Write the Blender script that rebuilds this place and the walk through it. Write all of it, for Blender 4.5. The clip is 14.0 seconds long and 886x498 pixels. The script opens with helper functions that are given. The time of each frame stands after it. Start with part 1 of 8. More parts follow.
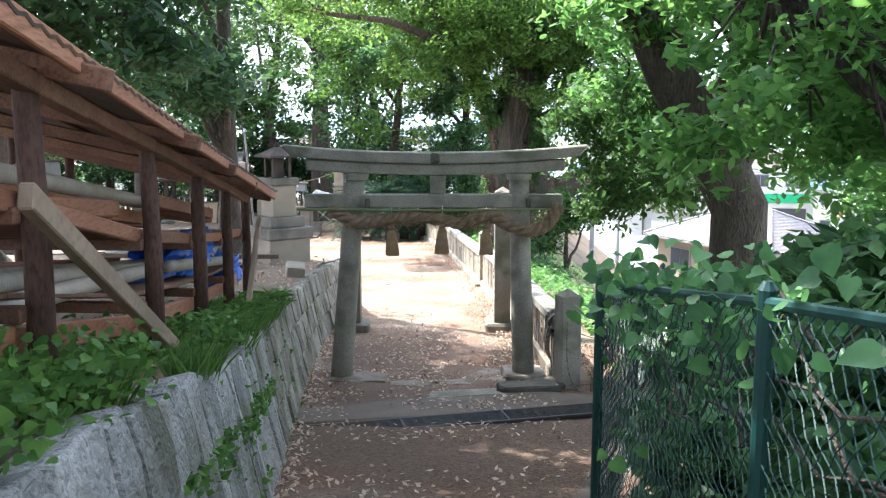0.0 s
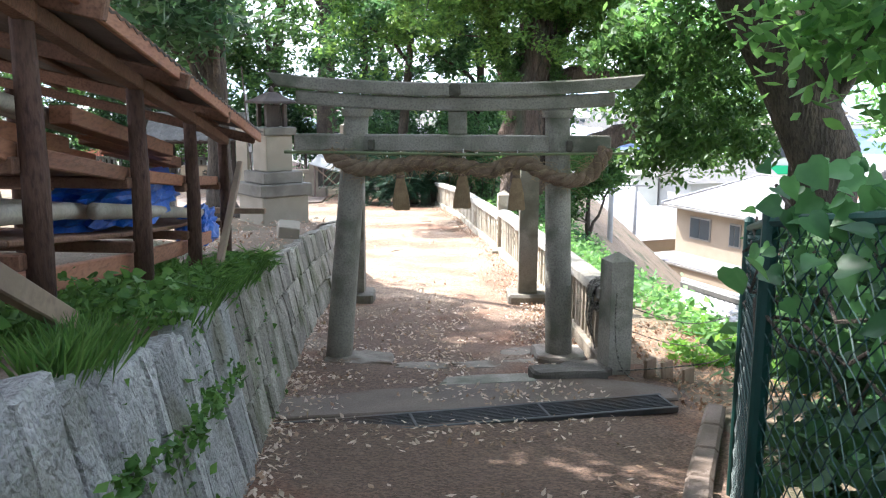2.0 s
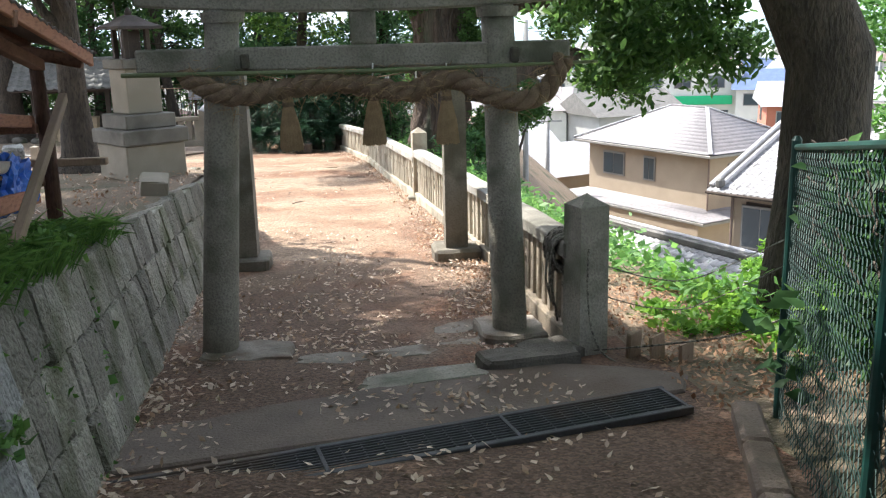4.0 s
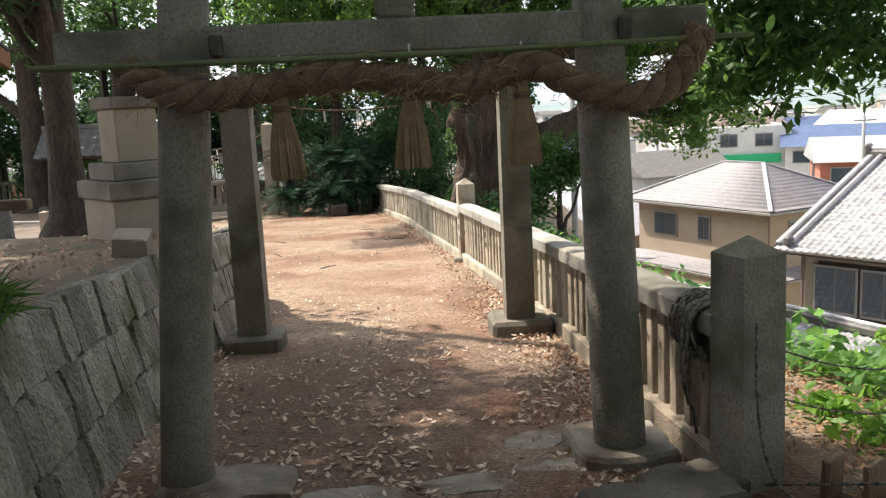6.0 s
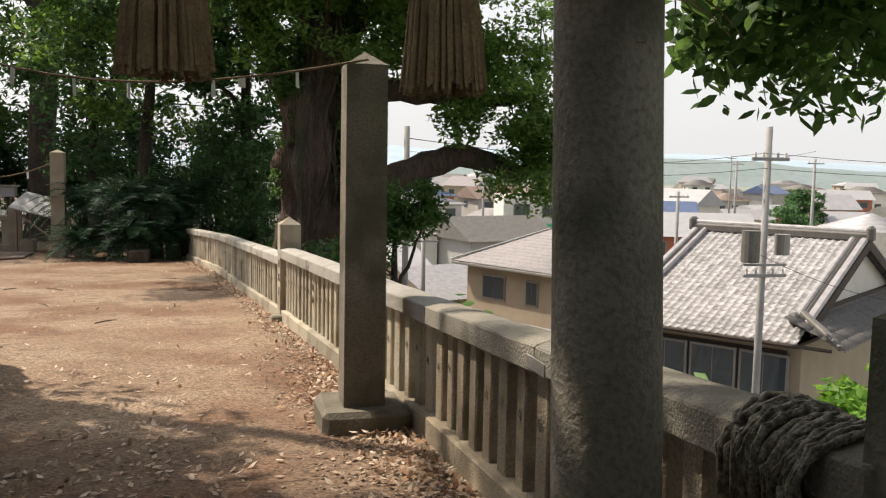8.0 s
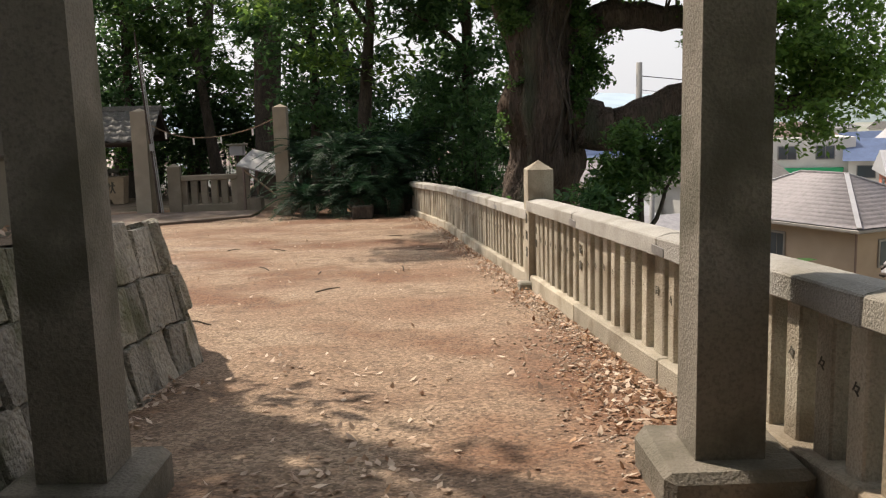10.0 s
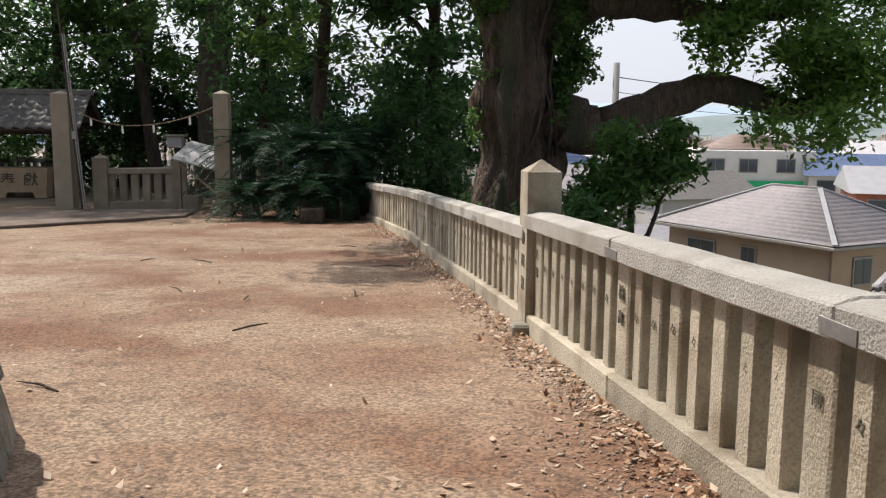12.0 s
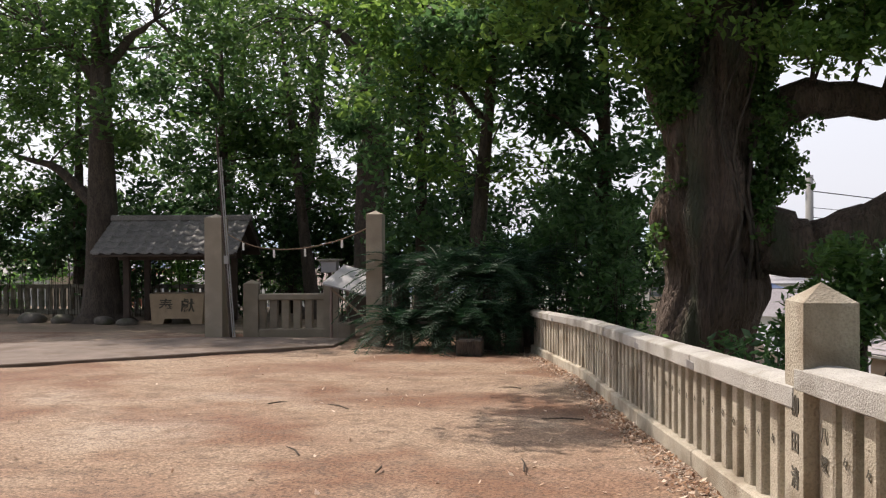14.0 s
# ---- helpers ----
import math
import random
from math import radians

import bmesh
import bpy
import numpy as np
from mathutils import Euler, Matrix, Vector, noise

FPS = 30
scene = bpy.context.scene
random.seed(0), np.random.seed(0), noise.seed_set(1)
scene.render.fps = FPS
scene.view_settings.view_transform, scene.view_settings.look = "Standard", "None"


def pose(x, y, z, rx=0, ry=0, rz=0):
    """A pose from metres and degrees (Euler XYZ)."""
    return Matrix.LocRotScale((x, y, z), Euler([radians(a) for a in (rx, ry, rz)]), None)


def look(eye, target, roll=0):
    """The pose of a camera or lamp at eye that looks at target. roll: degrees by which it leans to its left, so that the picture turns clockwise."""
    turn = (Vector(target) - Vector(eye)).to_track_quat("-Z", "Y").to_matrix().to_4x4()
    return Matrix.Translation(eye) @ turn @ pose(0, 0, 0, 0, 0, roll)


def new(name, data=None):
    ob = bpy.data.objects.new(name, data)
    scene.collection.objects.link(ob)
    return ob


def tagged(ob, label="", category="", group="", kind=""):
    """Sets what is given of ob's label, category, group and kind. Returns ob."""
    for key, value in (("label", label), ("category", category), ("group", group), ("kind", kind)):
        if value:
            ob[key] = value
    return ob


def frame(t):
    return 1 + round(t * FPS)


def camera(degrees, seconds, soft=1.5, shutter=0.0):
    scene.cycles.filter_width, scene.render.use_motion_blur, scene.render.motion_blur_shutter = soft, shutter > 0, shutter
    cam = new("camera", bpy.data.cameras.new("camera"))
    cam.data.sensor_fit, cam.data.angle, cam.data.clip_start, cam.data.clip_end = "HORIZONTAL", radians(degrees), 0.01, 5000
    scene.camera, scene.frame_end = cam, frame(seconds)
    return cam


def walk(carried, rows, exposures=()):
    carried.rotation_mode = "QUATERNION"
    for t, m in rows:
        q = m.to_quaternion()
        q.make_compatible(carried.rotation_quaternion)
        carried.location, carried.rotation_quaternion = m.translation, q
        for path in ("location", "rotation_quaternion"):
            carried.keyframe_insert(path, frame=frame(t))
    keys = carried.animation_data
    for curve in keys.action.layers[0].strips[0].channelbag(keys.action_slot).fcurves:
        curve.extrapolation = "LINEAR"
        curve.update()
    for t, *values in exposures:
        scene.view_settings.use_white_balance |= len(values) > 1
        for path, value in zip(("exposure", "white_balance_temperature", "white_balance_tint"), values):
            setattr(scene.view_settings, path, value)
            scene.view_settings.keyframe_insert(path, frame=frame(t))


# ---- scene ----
cam = camera(53.3, 14.0, soft=1.2, shutter=0.0)
PATH = [
    (0, (0.008, 0.002, 1.509), (-0.006, 1.982, 1.226), 0.0),
    (0.5, (0.001, 0.439, 1.422), (-0.039, 2.391, 0.988), 0.2),
    (1, (-0.035, 0.787, 1.34), (-0.044, 2.736, 0.889), -0.9),
    (1.5, (-0.066, 1.182, 1.223), (-0.218, 3.133, 0.813), 0.4),
    (2, (-0.097, 1.621, 1.122), (-0.131, 3.591, 0.775), 0.4),
    (2.2, (-0.092, 1.829, 1.087), (0.018, 3.776, 0.645), 0.6),
    (4.3, (-0.142, 3.772, 0.769), (0.024, 5.709, 0.297), -1.4),
    (4.5, (-0.147, 3.955, 0.726), (-0.003, 5.917, 0.365), -1.7),
    (4.6, (-0.135, 4.028, 0.707), (-0.039, 5.994, 0.356), -1.9),
    (5, (-0.151, 4.392, 0.64), (-0.132, 6.357, 0.272), -1.3),
    (5.5, (-0.118, 4.889, 0.523), (0.016, 6.856, 0.182), -2.2),
    (6, (-0.113, 5.376, 0.421), (-0.032, 7.348, 0.1), -2.8),
    (6.5, (-0.115, 5.948, 0.322), (0.164, 7.904, 0.014), -0.2),
    (7, (-0.081, 6.462, 0.209), (0.291, 8.408, -0.062), 1.0),
    (7.5, (-0.012, 6.987, 0.116), (0.63, 8.866, -0.12), 0.7),
    (8, (0.022, 7.499, 0.045), (0.503, 9.43, -0.146), 1.1),
    (8.5, (0.02, 8.007, 0.001), (0.456, 9.941, -0.257), -0.2),
    (9, (-0.052, 8.411, 0.004), (0.143, 10.379, -0.298), -1.0),
    (9.2, (-0.085, 8.586, -0.025), (0.052, 10.559, -0.324), -1.3),
    (11.3, (-0.217, 10.858, -0.269), (-0.287, 12.834, -0.569), -0.8),
    (11.5, (-0.231, 11.038, -0.286), (-0.269, 13.014, -0.596), -0.2),
    (12, (-0.222, 11.503, -0.297), (-0.119, 13.479, -0.59), 0.4),
    (12.5, (-0.248, 12.007, -0.241), (-0.139, 14.001, -0.344), 0.1),
    (13, (-0.288, 12.437, -0.268), (-0.24, 14.436, -0.222), 0.1),
    (13.5, (-0.344, 12.872, -0.324), (-0.603, 14.854, -0.274), 1.0),
    (14, (-0.377, 13.374, -0.384), (-0.632, 15.358, -0.397), -0.3),
]
EXPOSURES = [(0, 2.03, 5550, 12), (1.5, 2.04, 5600, 12), (2.2, 1.97, 5600, 12), (4.3, 1.25, 5950, 10), (5.0, 1.08, 6150, 10), (5.5, 1.0, 6250, 11), (6.0, 0.87, 6350, 11), (6.5, 0.64, 6450, 11), (7.5, 0.30, 6600, 12), (8.5, 0.20, 6950, 12), (9.0, 0.21, 6900, 13), (11.5, 0.11, 6350, 14), (12.5, 0.16, 6200, 14), (14, 0.19, 6400, 17)]
SIZE = 1.18  # metres for one unit of the plan
walk(cam, [(t, look(Vector(eye) * SIZE, Vector(target) * SIZE, roll)) for t, eye, target, roll in PATH], EXPOSURES)

# ---- world and sun ----
SUN_FROM = Vector((-0.62, 0.50, 1.05)).normalized()
world = bpy.data.worlds.new("World")
scene.world = world
world.use_nodes = True
sky = world.node_tree.nodes.new("ShaderNodeTexSky")
sky.sky_type, sky.sun_disc = "NISHITA", False
sky.sun_elevation = math.asin(SUN_FROM.z)
sky.sun_rotation = math.atan2(SUN_FROM.x, SUN_FROM.y)
sky.air_density, sky.dust_density, sky.ozone_density = 1.0, 2.6, 1.0
haze = world.node_tree.nodes.new("ShaderNodeHueSaturation")  # a hazy, whitish summer sky
haze.inputs["Saturation"].default_value, haze.inputs["Value"].default_value = 0.35, 1.15
world.node_tree.links.new(sky.outputs[0], haze.inputs["Color"])
wt = world.node_tree
up = wt.nodes.new("ShaderNodeSeparateXYZ")
wt.links.new(wt.nodes.new("ShaderNodeTexCoord").outputs["Generated"], up.inputs[0])
veil = wt.nodes.new("ShaderNodeMapRange")  # white haze, thickest at the horizon
veil.inputs[1].default_value, veil.inputs[2].default_value = 0.0, 0.45
veil.inputs[3].default_value, veil.inputs[4].default_value = 0.85, 0.0
wt.links.new(up.outputs["Z"], veil.inputs[0])
milk = wt.nodes.new("ShaderNodeMix")
milk.data_type = "RGBA"
milk.inputs[7].default_value = (5.3, 5.5, 5.7, 1)
wt.links.new(veil.outputs[0], milk.inputs[0])
wt.links.new(haze.outputs[0], milk.inputs[6])
wt.links.new(milk.outputs[2], wt.nodes["Background"].inputs[0])
wt.nodes["Background"].inputs[1].default_value = 0.15
sun = new("sun", bpy.data.lights.new("sun", "SUN"))
sun.data.energy, sun.data.angle, sun.data.color = 4.8, radians(0.6), (1.0, 0.90, 0.75)
sun.matrix_world = look(SUN_FROM * 50, (0, 0, 0))

# ---- materials ----
def mat(name, base, rough=0.8, scale=6.0, var=0.35, fine=60.0, bump=0.3, metal=0.0, tint=None, stain=None, stain_scale=1.2, per_piece=0.0, stretch=(1, 1, 1), bump_d=0.01):
    """A surface with large blotches, fine grain and relief. tint: second colour of the grain; stain: colour of large stains."""
    m = bpy.data.materials.new(name)
    m.use_nodes = True
    nt = m.node_tree
    b = nt.nodes["Principled BSDF"]
    co = nt.nodes.new("ShaderNodeTexCoord")
    mp = nt.nodes.new("ShaderNodeMapping")
    mp.inputs["Scale"].default_value = stretch
    geo = nt.nodes.new("ShaderNodeNewGeometry")
    nt.links.new(geo.outputs["Position"], mp.inputs[0])

    def noise_node(s, detail=5):
        n = nt.nodes.new("ShaderNodeTexNoise")
        n.inputs["Scale"].default_value, n.inputs["Detail"].default_value = s, detail
        nt.links.new(mp.outputs[0], n.inputs["Vector"])
        return n

    def mix(a, b2, fac, mode="MIX"):
        k = nt.nodes.new("ShaderNodeMix")
        k.data_type, k.blend_type = "RGBA", mode
        for sock, v in ((k.inputs[6], a), (k.inputs[7], b2)):
            if isinstance(v, tuple):
                sock.default_value = (*v, 1)
            else:
                nt.links.new(v, sock)
        if isinstance(fac, float):
            k.inputs[0].default_value = fac
        else:
            nt.links.new(fac, k.inputs[0])
        return k.outputs[2]

    def ramp(src, lo, hi):
        r = nt.nodes.new("ShaderNodeMapRange")
        r.inputs[1].default_value, r.inputs[2].default_value = lo, hi
        nt.links.new(src, r.inputs[0])
        return r.outputs[0]

    base = tuple(base)
    tint = tuple(tint) if tint else tuple(c * (1 - var) for c in base)
    n1, n2 = noise_node(scale), noise_node(fine, 8)
    col = mix(base, tint, ramp(n1.outputs[0], 0.35, 0.68))
    col = mix(col, tuple(c * (1 - var) for c in base), ramp(n2.outputs[0], 0.45, 0.75))
    if stain:
        n3 = noise_node(stain_scale, 6)
        col = mix(col, tuple(stain), ramp(n3.outputs[0], 0.5, 0.66))
    if per_piece:
        oi = nt.nodes.new("ShaderNodeObjectInfo")
        r = nt.nodes.new("ShaderNodeMapRange")
        r.inputs[3].default_value, r.inputs[4].default_value = 1 - per_piece, 1 + per_piece
        nt.links.new(oi.outputs["Random"], r.inputs[0])
        hsv = nt.nodes.new("ShaderNodeHueSaturation")
        nt.links.new(r.outputs[0], hsv.inputs["Value"])
        nt.links.new(col, hsv.inputs["Color"])
        col = hsv.outputs[0]
    nt.links.new(col, b.inputs["Base Color"])
    b.inputs["Roughness"].default_value, b.inputs["Metallic"].default_value = rough, metal
    if bump:
        add = nt.nodes.new("ShaderNodeMath")
        add.operation = "ADD"
        nt.links.new(n1.outputs[0], add.inputs[0])
        nt.links.new(n2.outputs[0], add.inputs[1])
        bp = nt.nodes.new("ShaderNodeBump")
        bp.inputs["Strength"].default_value, bp.inputs["Distance"].default_value = bump, bump_d
        nt.links.new(add.outputs[0], bp.inputs["Height"])
        nt.links.new(bp.outputs[0], b.inputs["Normal"])
    return m


def leaf_mat(name, dark, light, glow=0.45, rough=0.5):
    """Leaves: a colour for each, part of the light passing through."""
    m = bpy.data.materials.new(name)
    m.use_nodes = True
    nt = m.node_tree
    nt.nodes.remove(nt.nodes["Principled BSDF"])
    geo = nt.nodes.new("ShaderNodeNewGeometry")
    k = nt.nodes.new("ShaderNodeMix")
    k.data_type = "RGBA"
    k.inputs[6].default_value, k.inputs[7].default_value = (*dark, 1), (*light, 1)
    blot = nt.nodes.new("ShaderNodeTexNoise")
    blot.inputs["Scale"].default_value, blot.inputs["Detail"].default_value = 24.0, 4
    nt.links.new(geo.outputs["Position"], blot.inputs["Vector"])
    half = nt.nodes.new("ShaderNodeMath")
    half.operation, half.inputs[1].default_value = "MULTIPLY_ADD", 0.9
    nt.links.new(blot.outputs[0], half.inputs[0])
    shift = nt.nodes.new("ShaderNodeMath")
    shift.operation, shift.inputs[1].default_value = "SUBTRACT", 0.45
    nt.links.new(geo.outputs["Random Per Island"], shift.inputs[0])
    nt.links.new(shift.outputs[0], half.inputs[2])
    nt.links.new(half.outputs[0], k.inputs[0])
    p = nt.nodes.new("ShaderNodeBsdfPrincipled")
    p.inputs["Roughness"].default_value = rough
    p.inputs["Specular IOR Level"].default_value = 0.35
    t = nt.nodes.new("ShaderNodeBsdfTranslucent")
    hsv = nt.nodes.new("ShaderNodeHueSaturation")
    hsv.inputs["Hue"].default_value, hsv.inputs["Value"].default_value = 0.485, 1.7
    nt.links.new(k.outputs[2], hsv.inputs["Color"])
    nt.links.new(hsv.outputs[0], t.inputs["Color"])
    nt.links.new(k.outputs[2], p.inputs["Base Color"])
    ms = nt.nodes.new("ShaderNodeMixShader")
    ms.inputs[0].default_value = glow
    nt.links.new(p.outputs[0], ms.inputs[1])
    nt.links.new(t.outputs[0], ms.inputs[2])
    nt.links.new(ms.outputs[0], nt.nodes["Material Output"].inputs[0])
    return m


M_GRANITE = mat("weathered granite", (0.325, 0.30, 0.25), 0.88, 4.0, 0.5, 60, 0.8, stain=(0.12, 0.122, 0.085), stain_scale=2.2, tint=(0.235, 0.218, 0.175))
M_POST = mat("dark gatepost granite", (0.235, 0.21, 0.17), 0.88, 4.0, 0.45, 70, 0.8, stain=(0.10, 0.092, 0.065), stain_scale=2.0, tint=(0.175, 0.155, 0.12))
M_FENCE = mat("pale fence granite", (0.47, 0.42, 0.33), 0.88, 4.0, 0.4, 75, 0.9, stain=(0.23, 0.19, 0.135), stain_scale=2.2, tint=(0.36, 0.325, 0.25), per_piece=0.18)
M_FENCE_BROWN = mat("brown fence granite", (0.30, 0.25, 0.185), 0.9, 4.0, 0.45, 75, 0.9, stain=(0.13, 0.11, 0.075), stain_scale=2.6, tint=(0.225, 0.185, 0.135), per_piece=0.2)
M_RAIL = mat("lichened grey rail granite", (0.43, 0.415, 0.38), 0.9, 3.0, 0.35, 85, 0.9, stain=(0.22, 0.205, 0.165), stain_scale=1.7, tint=(0.33, 0.315, 0.28), per_piece=0.12)
M_RAIL_DARK = mat("dark rail granite", (0.27, 0.25, 0.21), 0.9, 3.0, 0.4, 85, 0.9, stain=(0.115, 0.11, 0.085), stain_scale=2.0, tint=(0.20, 0.185, 0.155), per_piece=0.15)
M_WALLSTONE = mat("wall stone", (0.50, 0.488, 0.465), 0.92, 5.0, 0.5, 34, 1.0, stain=(0.23, 0.222, 0.165), stain_scale=1.6, tint=(0.35, 0.34, 0.322), per_piece=0.28, bump_d=0.045)
M_WALLSTONE_OLD = mat("older brown wall stone", (0.37, 0.34, 0.28), 0.92, 5.0, 0.5, 34, 1.0, stain=(0.12, 0.125, 0.07), stain_scale=1.9, tint=(0.265, 0.245, 0.20), per_piece=0.3, bump_d=0.045)
M_BOULDER = mat("dark field stone", (0.15, 0.135, 0.115), 0.92, 4.0, 0.45, 40, 0.9, stain=(0.07, 0.075, 0.045), stain_scale=2.0)
M_LANTERN = mat("dark lantern granite", (0.235, 0.215, 0.18), 0.88, 3.0, 0.4, 90, 0.6, stain=(0.11, 0.10, 0.08), stain_scale=2.0)
M_PEDESTAL = mat("pedestal granite", (0.335, 0.29, 0.225), 0.85, 3.0, 0.3, 100, 0.4, stain=(0.24, 0.21, 0.16), per_piece=0.12)


def earth_mat():
    """Dark damp leaf-mould near the first gate with the shade there painted in, pale trodden sand beyond it, reddish
    clay in patches.
    """
    m = mat("earth of the path", (0.275, 0.185, 0.122), 0.95, 0.9, 0.38, 38, 0.9, stain=(0.185, 0.10, 0.062), stain_scale=0.42, tint=(0.335, 0.25, 0.175), bump_d=0.022)
    nt = m.node_tree
    b = nt.nodes["Principled BSDF"]
    src = b.inputs["Base Color"].links[0].from_socket
    geo = nt.nodes.new("ShaderNodeNewGeometry")
    sep = nt.nodes.new("ShaderNodeSeparateXYZ")
    nt.links.new(geo.outputs["Position"], sep.inputs[0])
    n1, n2 = nt.nodes.new("ShaderNodeTexNoise"), nt.nodes.new("ShaderNodeTexNoise")
    for n, sc in ((n1, 0.9), (n2, 22)):
        n.inputs["Scale"].default_value, n.inputs["Detail"].default_value = sc, 6
        nt.links.new(geo.outputs["Position"], n.inputs["Vector"])
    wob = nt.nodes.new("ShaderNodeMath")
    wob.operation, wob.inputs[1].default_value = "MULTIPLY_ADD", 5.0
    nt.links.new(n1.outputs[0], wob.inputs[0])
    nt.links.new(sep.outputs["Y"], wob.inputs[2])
    # this blend also paints the trees' shade into the near earth
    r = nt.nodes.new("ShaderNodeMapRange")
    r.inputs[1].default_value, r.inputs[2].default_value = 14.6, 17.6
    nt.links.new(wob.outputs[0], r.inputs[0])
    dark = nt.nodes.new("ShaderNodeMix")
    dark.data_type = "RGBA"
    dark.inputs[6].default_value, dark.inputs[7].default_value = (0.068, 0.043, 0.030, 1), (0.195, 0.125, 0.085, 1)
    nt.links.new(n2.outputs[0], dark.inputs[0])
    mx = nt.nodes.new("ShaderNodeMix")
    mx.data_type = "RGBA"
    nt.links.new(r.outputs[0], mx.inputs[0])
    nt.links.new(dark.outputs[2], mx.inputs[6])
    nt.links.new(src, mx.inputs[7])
    # damp reddish patches and trodden specks
    for sc, lo, hi, c, amount in ((0.62, 0.50, 0.62, (0.16, 0.076, 0.040), 0.8), (0.33, 0.56, 0.66, (0.36, 0.30, 0.235), 0.6), (3.2, 0.54, 0.66, (0.15, 0.095, 0.062), 0.6), (11.0, 0.54, 0.68, (0.12, 0.08, 0.055), 0.6)):
        pn = nt.nodes.new("ShaderNodeTexNoise")
        pn.inputs["Scale"].default_value, pn.inputs["Detail"].default_value = sc, 9
        nt.links.new(geo.outputs["Position"], pn.inputs["Vector"])
        pr = nt.nodes.new("ShaderNodeMapRange")
        pr.inputs[1].default_value, pr.inputs[2].default_value, pr.inputs[4].default_value = lo, hi, amount
        nt.links.new(pn.outputs[0], pr.inputs[0])
        pm = nt.nodes.new("ShaderNodeMix")
        pm.data_type = "RGBA"
        pm.inputs[7].default_value = (*c, 1)
        nt.links.new(pr.outputs[0], pm.inputs[0])
        nt.links.new(mx.outputs[2], pm.inputs[6])
        mx = pm
    # pale and dark grains of sand
    g1 = nt.nodes.new("ShaderNodeTexVoronoi")
    g1.inputs["Scale"].default_value = 60.0
    nt.links.new(geo.outputs["Position"], g1.inputs["Vector"])
    gr = nt.nodes.new("ShaderNodeMapRange")
    gr.inputs[1].default_value, gr.inputs[2].default_value, gr.inputs[3].default_value, gr.inputs[4].default_value = 0.1, 0.9, 0.62, 1.36
    rgb = nt.nodes.new("ShaderNodeSeparateColor")
    nt.links.new(g1.outputs["Color"], rgb.inputs[0])
    nt.links.new(rgb.outputs[0], gr.inputs[0])
    hs = nt.nodes.new("ShaderNodeHueSaturation")
    nt.links.new(gr.outputs[0], hs.inputs["Value"])
    nt.links.new(mx.outputs[2], hs.inputs["Color"])
    nt.links.new(hs.outputs[0], b.inputs["Base Color"])
    return m


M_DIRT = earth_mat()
M_SOIL = mat("dark terrace soil", (0.205, 0.15, 0.102), 0.95, 2.0, 0.45, 40, 0.9, stain=(0.09, 0.085, 0.045), stain_scale=0.9, tint=(0.24, 0.18, 0.12), bump_d=0.03)
M_CONCRETE = mat("old concrete", (0.20, 0.155, 0.125), 0.9, 2.0, 0.4, 60, 0.9, stain=(0.11, 0.078, 0.055), stain_scale=1.3)
M_SLAB = mat("pale worn slab", (0.34, 0.30, 0.25), 0.9, 5.0, 0.45, 70, 0.9, stain=(0.14, 0.10, 0.07), stain_scale=3.0)
M_STEP = mat("dark split granite", (0.155, 0.138, 0.115), 0.9, 4.0, 0.45, 70, 0.9, stain=(0.07, 0.06, 0.045), stain_scale=2.4)
M_TIMBER = mat("red-brown sawn timber", (0.31, 0.125, 0.065), 0.75, 4.0, 0.45, 60, 0.4, tint=(0.34, 0.16, 0.085), per_piece=0.3, stretch=(1, 0.15, 1))
M_LOG = mat("dark bark log", (0.08, 0.04, 0.027), 0.9, 8.0, 0.5, 60, 0.9, tint=(0.12, 0.068, 0.046), stretch=(1, 1, 0.3))
M_PALELOG = mat("peeled pale pole", (0.50, 0.45, 0.37), 0.7, 5.0, 0.3, 50, 0.3, tint=(0.40, 0.33, 0.25))
M_OLDPLANK = mat("weathered grey plank", (0.34, 0.245, 0.165), 0.85, 4.0, 0.35, 60, 0.4, stretch=(1, 0.2, 0.4))
M_TIN = mat("rusty corrugated sheet", (0.11, 0.085, 0.07), 0.7, 2.0, 0.4, 30, 0.3, metal=0.2, stain=(0.13, 0.07, 0.04))
M_TARP = mat("blue tarpaulin", (0.02, 0.11, 0.52), 0.42, 5.0, 0.3, 20, 0.3, tint=(0.03, 0.16, 0.62))
M_ROPE = mat("old straw rope", (0.17, 0.115, 0.075), 0.95, 14.0, 0.5, 120, 1.0, tint=(0.26, 0.185, 0.12))
M_STRAW = mat("dry straw", (0.38, 0.265, 0.145), 0.85, 14.0, 0.4, 120, 0.5, tint=(0.25, 0.17, 0.09))
M_BAMBOO = mat("green bamboo", (0.16, 0.19, 0.085), 0.55, 4.0, 0.3, 40, 0.1)
M_BARK = mat("camphor bark", (0.092, 0.066, 0.05), 0.95, 7.0, 0.55, 26, 1.0, tint=(0.15, 0.108, 0.08), stretch=(1, 1, 0.18), stain=(0.055, 0.06, 0.035), stain_scale=1.4, bump_d=0.14)
M_BARK_DARK = mat("dark bark", (0.05, 0.04, 0.031), 0.95, 7.0, 0.5, 40, 1.0, tint=(0.10, 0.08, 0.06), stretch=(1, 1, 0.3), bump_d=0.04)
M_STEEL_GREEN = mat("green coated wire", (0.008, 0.055, 0.045), 0.5, 8.0, 0.3, 40, 0.1)
M_IRON = mat("dark iron grating", (0.085, 0.085, 0.09), 0.6, 10, 0.35, 60, 0.3, metal=0.3, stain=(0.11, 0.075, 0.05))
M_BRACKET = mat("zinc bracket", (0.33, 0.33, 0.33), 0.5, 10, 0.3, 60, 0.1, metal=0.7)
